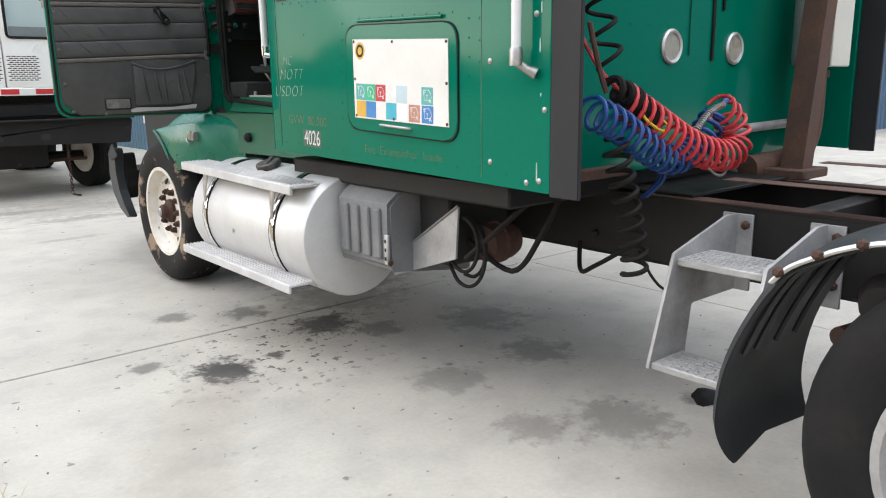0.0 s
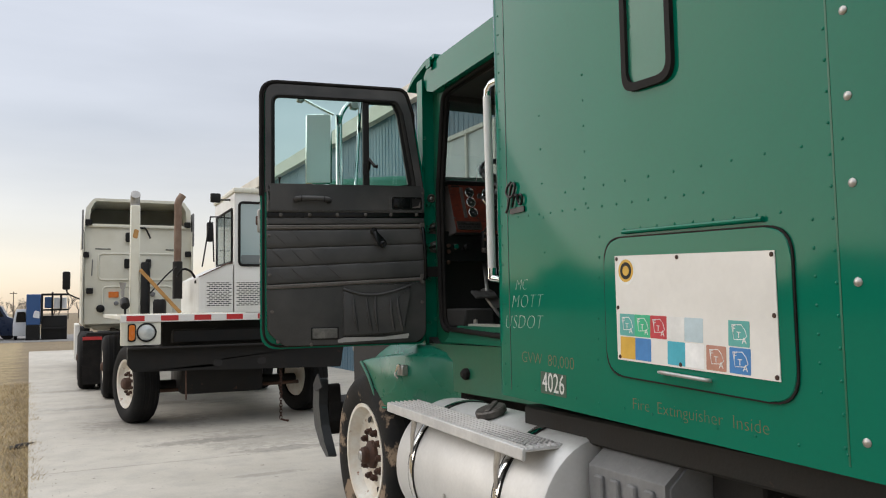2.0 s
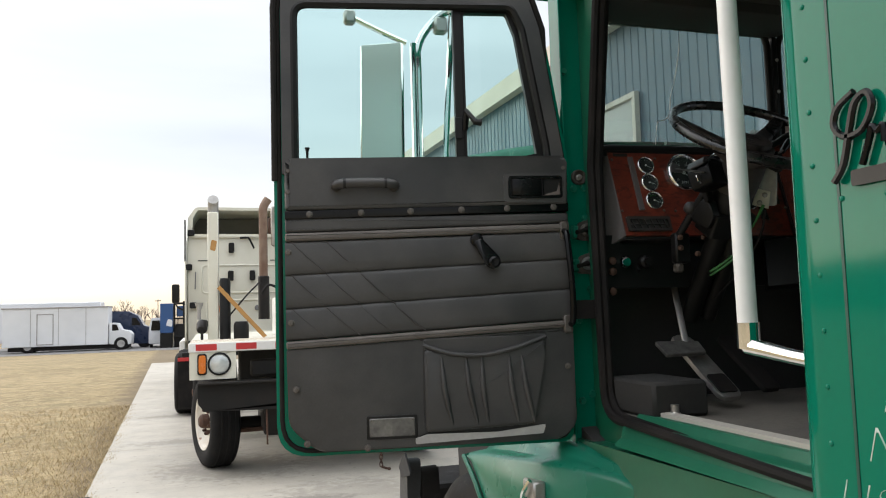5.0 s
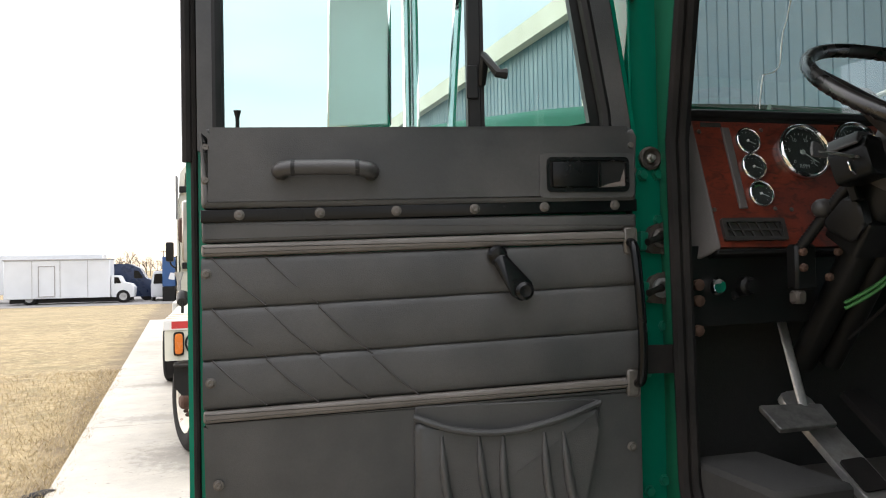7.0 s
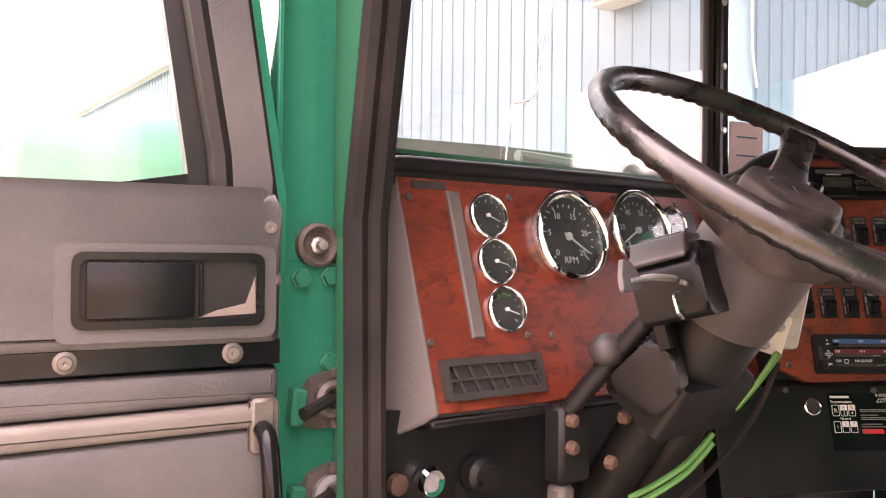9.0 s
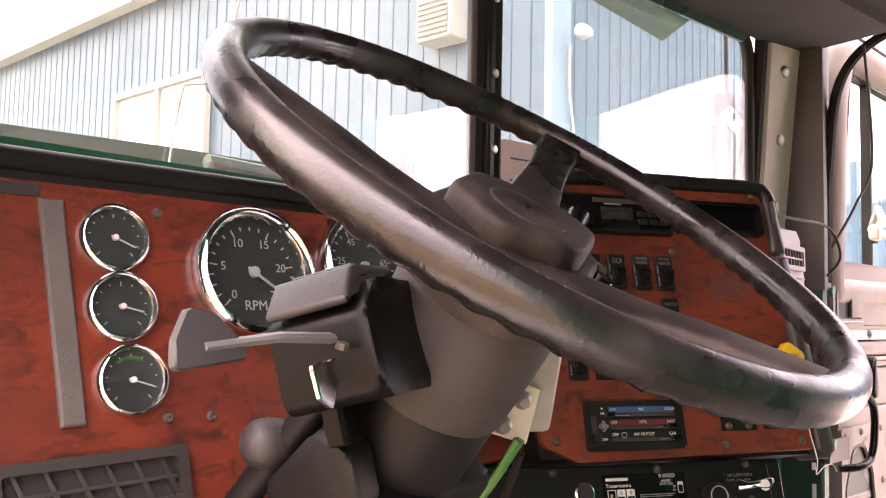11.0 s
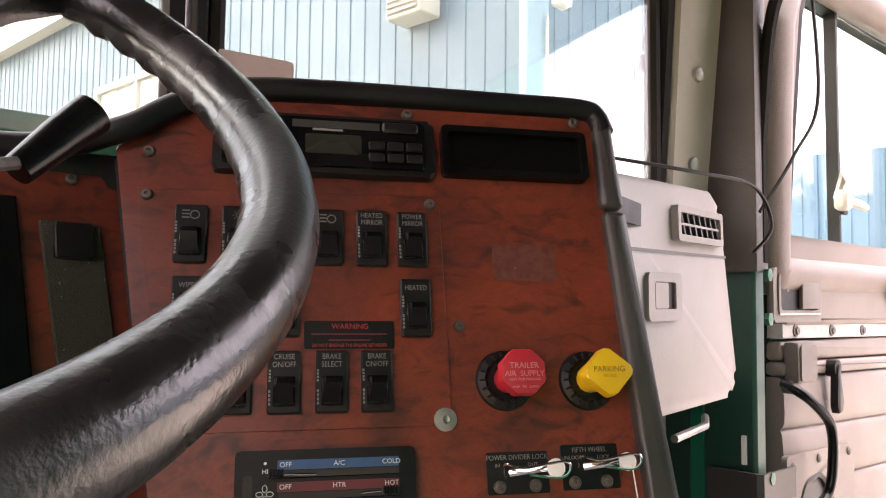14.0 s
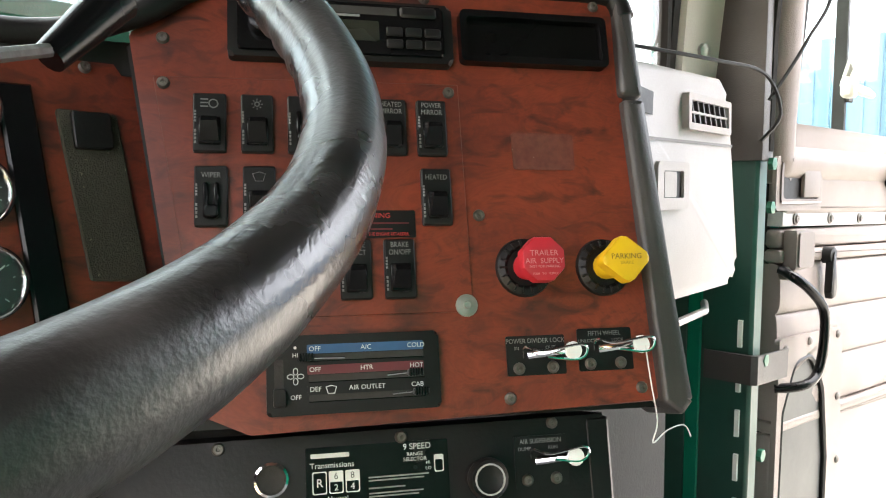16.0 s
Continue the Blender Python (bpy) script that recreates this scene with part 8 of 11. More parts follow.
# ---- centre console ----
con_pts = rounded([(-0.20, -0.125), (-0.155, -0.146), (0.188, -0.139), (0.180, 0.234), (-0.155, 0.230), (-0.205, 0.203), (-0.247, 0.176)], [0.01, 0.01, 0.006, 0.006, 0.02, 0.01, 0.004], 3)
con = part("console_panel", plate(con_pts, -0.012, 0.0, CON, 0.001), WOOD, truck, "red-brown burl switch console")
part("console_box", plate([(-0.20, -0.14), (0.20, -0.145), (0.190, 0.232), (-0.15, 0.228), (-0.25, 0.17)], -0.15, -0.0125, CON), BLACK, truck, "black console housing")
tr1 = part("console_edge", plate(rounded([(0.176, 0.136), (0.198, 0.134), (0.195, 0.222), (0.178, 0.232)], 0.004, 2), -0.05, 0.010, CON, 0.005, 2), EDGEGREY, truck, "dark grey console edge trim", ID, 60)
part("edge_lower", plate(rounded([(0.187, -0.140), (0.204, -0.153), (0.213, -0.14), (0.198, 0.131), (0.177, 0.132)], 0.004, 2), -0.05, 0.011, CON, 0.005, 2), EDGEGREY, tr1, "", ID, 60)
inset = part("switch_plate", plate([(-0.197, -0.058), (0.026, -0.057), (0.024, 0.142), (-0.228, 0.14)], 0.0, 0.0016, CON, 0.0006), WOOD, con, "removable burl switch plate")
for u, v in ((-0.221, 0.173), (-0.263, 0.150), (0.036, 0.025), (0.053, -0.130), (0.172, -0.127), (0.160, 0.225), (-0.183, -0.120), (-0.002, 0.222), (-0.225, -0.052)):
    if u > -0.24:
        panel_screw(CON, u, v, con)
for u, v in ((-0.220, 0.134), (0.015, 0.134), (-0.186, -0.052)):
    panel_screw(CON, u, v, inset, 0.0016)
part("repair_washer", lt([(0.0095, 0), (0.0095, 0.0012), (0.0035, 0.0016), (0.003, 0.0035), (0, 0.0025)], off(CON, 0.020, -0.052, 0.0016), 18), STEEL, con, "bright repair washer and screw")

sw_body = mesh_of("switch_body", plate(rr(-0.0128, 0.0128, -0.0245, 0.0245, 0.002, 2), 0, 0.005, None, 0.0012), BLACK)
bm = bmesh.new()
for a, b in (((-0.0085, -0.019, 0.005), (0.0085, 0.004, 0.0075)),):
    box(bm, a, b, 0.001)
vs = [(-0.0075, -0.0165, 0.0075), (0.0075, -0.0165, 0.0075), (0.0075, 0.003, 0.0075), (-0.0075, 0.003, 0.0075), (-0.0068, -0.013, 0.0105), (0.0068, -0.013, 0.0105), (0.006, -0.003, 0.0175), (-0.006, -0.003, 0.0175), (0.0055, 0.001, 0.0165), (-0.0055, 0.001, 0.0165)]
join(bm, vs, [(0, 1, 5, 4), (4, 5, 6, 7), (7, 6, 8, 9), (9, 8, 2, 3), (1, 2, 8, 6, 5), (0, 4, 7, 9, 3)])
sw_rocker = mesh_of("rocker", bm, BLACK_GLOSS)
bm = bmesh.new()
box(bm, (-0.006, -0.017, 0.005), (-0.002, 0.010, 0.009), 0.001)
box(bm, (0.002, -0.017, 0.005), (0.006, 0.010, 0.009), 0.001)
box(bm, (-0.006, -0.019, 0.005), (0.006, -0.008, 0.011), 0.002)
sw_slide = mesh_of("slider", bm, BLACK_GLOSS)
bm = bmesh.new()
for i in range(4):
    box(bm, (-0.0118, -0.018 + i * 0.0032, 0.005), (-0.0102, -0.0158 + i * 0.0032, 0.0053))
    box(bm, (-0.0118, 0.000 + i * 0.0026, 0.005), (-0.0102, 0.0018 + i * 0.0026, 0.0053))
sw_marks = mesh_of("switch_marks", bm, GREYINK)


def switch(u, v, lines, slide=False, icon=None):
    """A rocker switch; u, v: its upper left corner."""
    m = off(CON, u + 0.0128, v - 0.0245, 0.0016)
    s = part("rocker_switch", sw_body, None, truck, "black rocker switch with a pale legend", m)
    part("rocker", sw_slide if slide else sw_rocker, None, s, "", m)
    part("side_marks", sw_marks, None, s, "", m)
    for i, t in enumerate(lines):
        lettering("legend", t, 0.0062, off(m, 0, 0.0195 - i * 0.0062 - (0.003 if len(lines) == 1 else 0), 0.0052), GREYINK, s, 0.0001, 0, "CENTER", 1.0, 0.82)
    if icon == "lamp":
        bm = bmesh.new()
        lathe(bm, [(0.0022, 0.005), (0.0022, 0.0053), (0.0014, 0.0053), (0.0014, 0.005)], at(0, 0.016, 0), 10)
        for a in range(8):
            box(bm, (0.003, -0.0003, 0.005), (0.0046, 0.0003, 0.0053), 0, at(0, 0.016, 0) @ Matrix.Rotation(a * math.pi / 4, 4, "Z"))
        part("icon", bm, GREYINK, s, "", m)
    elif icon == "washer":
        part("icon", tb([(-0.005, 0.018, 0.0052), (0, 0.0195, 0.0052), (0.005, 0.018, 0.0052), (0.003, 0.012, 0.0052), (-0.003, 0.012, 0.0052)], 0.0004, 4, True), GREYINK, s, "", m)
    elif icon == "bars":
        bm = bmesh.new()
        for i in range(3):
            box(bm, (-0.007, 0.0125 + i * 0.003, 0.005), (-0.001, 0.0135 + i * 0.003, 0.0053))
        lathe(bm, [(0.004, 0.005), (0.004, 0.0053), (0.003, 0.0053), (0.003, 0.005)], at(0.003, 0.0155, 0), 10)
        part("icon", bm, GREYINK, s, "", m)
    return s


for u, lines, slide, icon in ((-0.197, (), False, "bars"), (-0.160, (), False, "lamp"), (-0.123, (), True, None), (-0.087, (), False, "bars"), (-0.050, ("HEATED", "MIRROR"), False, None), (-0.015, ("POWER", "MIRROR"), False, None)):
    switch(u, 0.125, lines, slide, icon)
for u, lines, slide, icon in ((-0.196, ("WIPER",), True, None), (-0.159, (), False, "washer"), (-0.122, ("ENGINE",), False, None), (-0.014, ("HEATED",), False, None)):
    switch(u, 0.0645, lines, slide, icon)
for u, lines in ((-0.158, ("CRUISE", "SET")), (-0.121, ("CRUISE", "ON/OFF")), (-0.084, ("BRAKE", "SELECT")), (-0.048, ("BRAKE", "ON/OFF"))):
    switch(u, 0.004, lines)

wpl = part("warning_label", plate(rr(-0.093, -0.020, 0.006, 0.029, 0.001, 1), 0.0016, 0.0024, CON), BLACK, con, "black warning label printed in red")
lettering("warning_print", "WARNING", 0.0062, off(CON, -0.056, 0.0243, 0.0026), REDINK, wpl, 0.0001)
lettering("warning_print", "DO NOT ENGAGE THE ENGINE RETARDER", 0.0037, off(CON, -0.0565, 0.0088, 0.0026), REDINK, wpl, 0.0001, 0, "CENTER", 1.0, 0.85)
for k, w in enumerate((0.062, 0.034)):
    part("print_bar", plate(rr(-0.0565 - w / 2, -0.0565 + w / 2, 0.0175 - k * 0.005, 0.0188 - k * 0.005, 0.0003, 1), 0.0024, 0.0026, CON), MAROON, wpl)


def radio():
    r = part("radio", plate(rr(-0.170, 0.019, 0.156, 0.2105, 0.005), 0.0, 0.012, CON, 0.003), BLACK, truck, "black car radio with small display")
    part("radio_face", plate(rr(-0.162, 0.010, 0.161, 0.206, 0.003), 0.012, 0.016, CON, 0.002), BLACK_GLOSS, r)
    part("display", plate(rr(-0.094, -0.046, 0.172, 0.190, 0.002), 0.016, 0.0168, CON), mat("grey_green_display", (0.022, 0.024, 0.018), 0.25), r, "grey-green display")
    for u, v in ((-0.142, 0.183), (-0.119, 0.170)):
        part("radio_knob", lt([(0.012, 0.016), (0.011, 0.026), (0.006, 0.028), (0, 0.027)], off(CON, u, v), 18), BLACK_GLOSS, r)
    for i in range(3):
        for j in range(2):
            part("radio_button", bx((-0.040 + i * 0.0165, 0.166 + j * 0.011, 0.016), (-0.026 + i * 0.0165, 0.174 + j * 0.011, 0.019), 0.001, CON), BLACK, r)
    part("cassette_slot", bx((-0.105, 0.196, 0.016), (-0.03, 0.203, 0.0165), 0.0, CON), FIREWALL, r)
    part("slot_key", bx((-0.028, 0.194, 0.016), (0.004, 0.204, 0.020), 0.002, CON), BLACK, r)
    part("brand_bar", bx((-0.088, 0.1935, 0.016), (-0.062, 0.1955, 0.0164), 0.0, CON), GREYINK, r)


radio()
cub = part("cubby", ring(bmesh.new(), rr(0.027, 0.166, 0.161, 0.2095, 0.006), rr(0.033, 0.160, 0.167, 0.2035, 0.004), 0.0, 0.011, CON), BLACK_GLOSS, truck, "empty black open cubby")
part("cubby_well", plate(rr(0.032, 0.161, 0.166, 0.2045, 0.004), 0.0005, 0.002, CON), mat("cubby_black", (0.004, 0.004, 0.004), 0.3, spec=0.15), cub)
part("scraped_patch", wobble(plate(rr(0.070, 0.128, 0.066, 0.100, 0.004), 0.0, 0.0004, CON), 0.0, 1), mat("scraped_glue", (0.13, 0.032, 0.019), 0.6, 0, (0.085, 0.018, 0.011), 120, 0.9, 300, 0.3, spots=(0.4, 0.34, 0.3), spot_scale=220, spot_at=0.70), con, "scraped patch where a label was")


def air_knob(u, v, material, outline, words, label):
    base = part("knob_base", lt([(0.0255, 0), (0.0245, 0.004), (0.019, 0.007), (0.016, 0.004), (0, 0.004)], off(CON, u - 0.006, v - 0.002), 28), BLACK, truck, "black ribbed bezel of an air brake knob")
    for k in range(18):
        a = 2 * math.pi * k / 18
        part("bezel_rib", bx((0.017, -0.001, 0.004), (0.023, 0.001, 0.0075), 0.0005, off(CON, u - 0.006, v - 0.002) @ Matrix.Rotation(a, 4, "Z")) if k == 0 else base.children[0].data, BLACK, base, "", ID if k == 0 else off(CON, u - 0.006, v - 0.002) @ Matrix.Rotation(a, 4, "Z") @ off(CON, u - 0.006, v - 0.002).inverted())
    kb = part("air_brake_knob", prism(bmesh.new(), outline, 0.022, 0.035, off(CON, u, v), 0.003, 2), material, truck, label)
    part("knob_stem", tb([off(CON, u - 0.006, v - 0.002, 0.0).translation, off(CON, u - 0.003, v, 0.024).translation], [0.011, 0.014], 14), material, kb)
    for t, s, dv, ink in words:
        lettering("knob_word", t, s, off(CON, u, v + dv, 0.0352, 0), ink, kb, 0.0001)
    return kb


octa = rounded([(0.0198 * math.cos(radians(22.5 + 45 * k)), 0.0198 * math.sin(radians(22.5 + 45 * k))) for k in range(8)], 0.003, 2)
PINKINK = mat("pale_pink_print", (0.55, 0.22, 0.22), 0.6)
air_knob(0.079, -0.019, REDKNOB, octa, (("TRAILER", 0.0066, 0.0045, PINKINK), ("AIR  SUPPLY", 0.0062, -0.002, PINKINK), ("NOT FOR PARKING", 0.0030, -0.0066, PINKINK), ("PUSH   TO   SUPPLY", 0.0025, -0.0125, PINKINK)), "red eight-sided trailer air supply knob")
dia = rounded([(0.0240 * math.cos(radians(90 * k + 4)), 0.0215 * math.sin(radians(90 * k + 4))) for k in range(4)], 0.0055, 4)
OLIVEINK = mat("olive_print", (0.16, 0.11, 0.02), 0.6)
air_knob(0.152, -0.020, YELLOW, dia, (("PARKING", 0.0066, 0.0018, OLIVEINK), ("BRAKE", 0.0040, -0.0036, mat("worn_olive_print", (0.42, 0.27, 0.02), 0.6))), "yellow diamond parking brake knob")


def heater():
    h = part("heater_control", plate(rr(-0.143, -0.007, -0.133, -0.072, 0.004), 0.0, 0.008, CON, 0.003), BLACK, truck, "black heater control panel with slide levers")
    for v, mt, a, b, c in ((-0.0835, BLUEINK, "OFF", "A/C", "COLD"), (-0.0995, MAROON, "OFF", "HTR", "HOT"), (-0.1145, BLACK, "DEF", "AIR OUTLET", "CAB")):
        part("colour_band", plate(rr(-0.112, -0.020, v - 0.003, v + 0.004, 0.0006, 1), 0.008, 0.0084, CON), mt, h)
        for t, u in ((a, -0.106), (b, -0.066), (c, -0.026)):
            lettering("heater_word", t, 0.0052, off(CON, u, v + 0.0005, 0.0086), INK, h, 0.0001)
        part("slot", plate(rr(-0.111, -0.020, v - 0.0085, v - 0.0035, 0.0008, 1), 0.008, 0.0083, CON), FIREWALL, h)
        part("slot_edge", plate([(-0.111, v - 0.0092), (-0.020, v - 0.0092), (-0.020, v - 0.0086), (-0.111, v - 0.0086)], 0.008, 0.0088, CON), BLACK_GLOSS, h)
    for u, v in ((-0.113, -0.0895), (-0.028, -0.1045), (-0.024, -0.1195)):
        lv = part("slide_lever", bx((u - 0.006, v - 0.0025, 0.008), (u + 0.006, v + 0.0025, 0.016), 0.001, CON), BLACK, h)
        for k in range(5):
            part("lever_rib", bx((u - 0.005 + k * 0.0022, v - 0.003, 0.016), (u - 0.0038 + k * 0.0022, v + 0.003, 0.0172), 0.0, CON), BLACK_GLOSS, lv)
        part("lever_shine", tb([CON @ Vector((u - 0.006, v, 0.009)), CON @ Vector((u - 0.022 if u > -0.05 else u + 0.03, v - 0.001, 0.0085))], 0.0008, 5), CHROME, lv)
    part("fan_slot", plate(rr(-0.137, -0.130, -0.126, -0.090, 0.001, 1), 0.008, 0.0083, CON), FIREWALL, h)
    part("fan_lever", bx((-0.138, -0.126, 0.008), (-0.129, -0.112, 0.018), 0.001, CON), BLACK, h)
    for t, v in (("HI", -0.0875), ("OFF", -0.1195)):
        lettering("heater_word", t, 0.0048, off(CON, -0.121, v, 0.0082), INK, h, 0.0001)
    bm = bmesh.new()
    for k in range(4):
        tube(bm, [(0.0012 + 0.0026 * (1 - math.cos(a)), 0.0018 * math.sin(a), 0.0084) for a in [i * math.pi / 4 for i in range(8)]], 0.0003, 4, True)
        bm.transform(Matrix.Rotation(math.pi / 2, 4, "Z"))
    part("fan_icon", bm, INK, h, "", off(CON, -0.121, -0.1035))
    part("dot", disc(0.0012, 0.008, 0.0083, 0, 8), INK, h, "", off(CON, -0.121, -0.0815))
    part("defrost_icon", tb([(-0.004, 0.002, 0), (0, 0.003, 0), (0.004, 0.002, 0), (0.0025, -0.003, 0), (-0.0025, -0.003, 0)], 0.0004, 4, True), INK, h, "", off(CON, -0.094, -0.1145, 0.0085))


heater()


def valve(m, u, v, w, hgt, title, a, b, turn=0.0):
    """A toggle air valve on its lettered plate."""
    p = part("air_valve", plate(rr(u, u + w, v - hgt, v, 0.001, 1), 0.0, 0.0015, m), BLACK, truck, "toggle air valve on a black lettered plate")
    lettering("valve_word", title, 0.0056, off(m, u + w / 2, v - 0.0045, 0.0017), GREYINK, p, 0.0001, 0, "CENTER", 1.0, 0.9)
    lettering("valve_word", a, 0.0042, off(m, u + 0.009, v - 0.0105, 0.0017), GREYINK, p, 0.0001)
    lettering("valve_word", b, 0.0042, off(m, u + w - 0.013, v - 0.0105, 0.0017), GREYINK, p, 0.0001)
    for x in (0.010, w - 0.012):
        part("valve_screw", screw_me, None, p, "", off(m, u + x, v - hgt + 0.006, 0.0015))
    part("toggle", tb([off(m, u + 0.018, v - hgt * 0.5, 0.004).translation, off(m, u + w - 0.006, v - hgt * 0.44, 0.016).translation], [0.0035, 0.0028], 8), CHROME, p, "chrome toggle lever")
    part("toggle_tip", disc(0.0075, 0.016, 0.0185, 0.0008, 16), WHITE_GRIP, p, "", off(m, u + w + 0.001, v - hgt * 0.44))
    guard = smooth_path([off(m, u + x, v + y, z).translation for x, y, z in ((0.014, -0.018, 0.002), (0.012, -0.010, 0.014), (0.025, -0.014, 0.022), (w + 0.006, -0.010, 0.022), (w + 0.012, -0.016, 0.020), (w + 0.004, -0.022, 0.018), (0.03, -0.019, 0.018))], 5)
    part("wire_guard", tb(guard, 0.0011, 6), CHROME, p, "bent wire guard")
    return p


valve(CON, 0.052, -0.079, 0.052, 0.033, "POWER DIVIDER LOCK", "IN", "OUT")
valve(CON, 0.116, -0.075, 0.050, 0.036, "FIFTH WHEEL", "UNLOCK", "LOCK")
strg = [off(CON, u, v, d).translation for u, v, d in ((0.170, -0.092, 0.018), (0.171, -0.125, 0.02), (0.172, -0.155, 0.022), (0.166, -0.172, 0.022), (0.180, -0.163, 0.022), (0.200, -0.160, 0.015), (0.207, -0.170, 0.012))]
part("loose_string", tb(smooth_path(strg, 5), 0.0006, 5), INK, truck, "frayed white string hanging from a valve")

# lower black panel with shift label, lighter, knob and suspension valve
LP = CON @ pose(0, 0, -0.028)
lp = part("lower_console", plate([(-0.30, -0.150), (0.148, -0.147), (0.146, -0.30), (-0.30, -0.32)], -0.06, 0.0, LP, 0.006, 2), BLACK, truck, "black lower console panel")
part("lower_console_end", plate(rounded([(0.128, -0.300), (0.150, -0.29), (0.152, -0.150), (0.128, -0.150)], 0.004, 2), -0.12, 0.001, LP, 0.003), BLACK, lp)
for u, v in ((-0.180, -0.156), (-0.035, -0.156), (0.098, -0.153)):
    panel_screw(LP, u, v, lp)
part("lighter_socket", lt([(0.0135, 0), (0.0135, 0.004), (0.0115, 0.005), (0.010, 0.001), (0.0095, -0.012), (0, -0.012)], off(LP, -0.140, -0.182), 24), CHROME, lp, "chrome lighter socket")
part("socket_well", disc(0.0102, 0.0002, 0.0012, 0, 18), FIREWALL, lp, "", off(LP, -0.140, -0.182))
pkn = part("pull_knob", lt([(0.012, 0), (0.011, 0.012), (0.015, 0.018), (0.017, 0.028), (0.015, 0.034), (0.011, 0.032), (0, 0.031)], off(LP, 0.030, -0.192), 20), BLACK, lp, "black pull knob with a worn gold ring")
part("pale_ring", lt([(0.0125, 0.0335), (0.0125, 0.0345), (0.0112, 0.0345), (0.0112, 0.0335)], off(LP, 0.030, -0.192), 20), ALU_DULL, pkn)
valve(LP, 0.062, -0.163, 0.048, 0.042, "AIR SUSPENSION", "DUMP", "RUN")
sl = part("shift_label", plate(rr(-0.113, 0.004, -0.250, -0.160, 0.001, 1), 0.0, 0.0008, LP), BLACK_GLOSS, lp, "black gear shift pattern label with white print")
lettering("label_print", "Transmissions", 0.0062, off(LP, -0.092, -0.1745, 0.001), INK, sl, 0.0001)
part("brand_bar", plate(rr(-0.109, -0.078, -0.1685, -0.165, 0.0005, 1), 0.0008, 0.0011, LP), INK, sl)
lettering("label_print", "9 SPEED", 0.0068, off(LP, -0.022, -0.1645, 0.001), INK, sl, 0.0001)
lettering("label_print", "RANGE", 0.0042, off(LP, -0.024, -0.1705, 0.001), INK, sl, 0.0001)
lettering("label_print", "SELECTOR", 0.0042, off(LP, -0.024, -0.1745, 0.001), INK, sl, 0.0001)
for t, v in (("HI", -0.178), ("LO", -0.1825)):
    lettering("label_print", t, 0.0038, off(LP, -0.013, v, 0.001), INK, sl, 0.0001)
part("lever_icon", ring(bmesh.new(), rr(-0.008, 0.0, -0.186, -0.172, 0.001, 1), rr(-0.0072, -0.0008, -0.1852, -0.176, 0.001, 1), 0.0008, 0.0011, LP), INK, sl)
for i, (top, bot) in enumerate((("R", None), ("6", "2"), ("8", "4"))):
    u = -0.108 + i * 0.0132
    c = part("gear_cell", ring(bmesh.new(), rr(u, u + 0.0115, -0.1965, -0.179, 0.001, 1), rr(u + 0.0008, u + 0.0107, -0.1957, -0.1798, 0.001, 1), 0.0008, 0.0012, LP), INK, sl)
    if bot:
        part("cell_top", plate(rr(u, u + 0.0115, -0.1875, -0.179, 0.0008, 1), 0.0008, 0.0011, LP), INK, c)
        lettering("gear_digit", top, 0.0072, off(LP, u + 0.0057, -0.1832, 0.0013), BLACK, c, 0.0001)
        lettering("gear_digit", bot, 0.0072, off(LP, u + 0.0057, -0.192, 0.0013), INK, c, 0.0001)
    else:
        lettering("gear_digit", top, 0.0090, off(LP, u + 0.0057, -0.188, 0.0013), INK, c, 0.0001)
lettering("label_print", "Neutral", 0.0054, off(LP, -0.088, -0.2005, 0.001), INK, sl, 0.0001)
for i, (top, bot) in enumerate((("1", None), ("5", "3"), ("7", "5"))):
    u = -0.108 + i * 0.0132
    c = part("gear_cell", ring(bmesh.new(), rr(u, u + 0.0115, -0.2220, -0.2045, 0.001, 1), rr(u + 0.0008, u + 0.0107, -0.2212, -0.2053, 0.001, 1), 0.0008, 0.0012, LP), INK, sl)
    if bot:
        part("cell_top", plate(rr(u, u + 0.0115, -0.2130, -0.2045, 0.0008, 1), 0.0008, 0.0011, LP), INK, c)
    lettering("gear_digit", top, 0.0072, off(LP, u + 0.0057, -0.2088 if bot else -0.2132, 0.0013), BLACK if bot else INK, c, 0.0001)
for k, (w, v) in enumerate(((0.050, -0.1865), (0.046, -0.1890), (0.030, -0.195), (0.045, -0.199), (0.041, -0.2015), (0.034, -0.209), (0.046, -0.213))):
    part("print_bar", plate(rr(-0.063, -0.063 + w, v - 0.0006, v + 0.0006, 0.0002, 1), 0.0008, 0.001, LP), GREYINK, sl)
part("caution_bar", plate(rr(-0.063, -0.028, -0.2235, -0.2165, 0.0005, 1), 0.0008, 0.0012, LP), REDTAPE, sl)

# glove box
GB = axes((1.80, 5.345, 2.06), (0.995, 0.06, 0), (0.12, 0.02, 1.0))
gb = part("glove_box", plate(rounded([(-0.26, -0.150), (0.140, -0.146), (0.168, -0.118), (0.112, 0.135), (0.074, 0.158), (-0.26, 0.148)], [0.01, 0.03, 0.02, 0.02, 0.03, 0.01], 4), -0.22, 0.0, GB, 0.014, 3), GLOVE, truck, "pale grey moulded glove box", ID, 60)
part("lid_gap", plate([(-0.26, 0.058), (0.131, 0.062), (0.131, 0.066), (-0.26, 0.062)], -0.002, 0.0012, GB), DASHGREY, gb)
air_vent(GB, -0.060, 0.100, 0.078, 0.126, gb, GLOVE, 7, -0.05)
gl_ = part("glove_latch", ring(bmesh.new(), rr(-0.146, -0.046, -0.028, 0.034, 0.010), rr(-0.128, -0.064, -0.013, 0.022, 0.004), 0.0, 0.006, GB), GLOVE, gb, "recessed glove box latch")
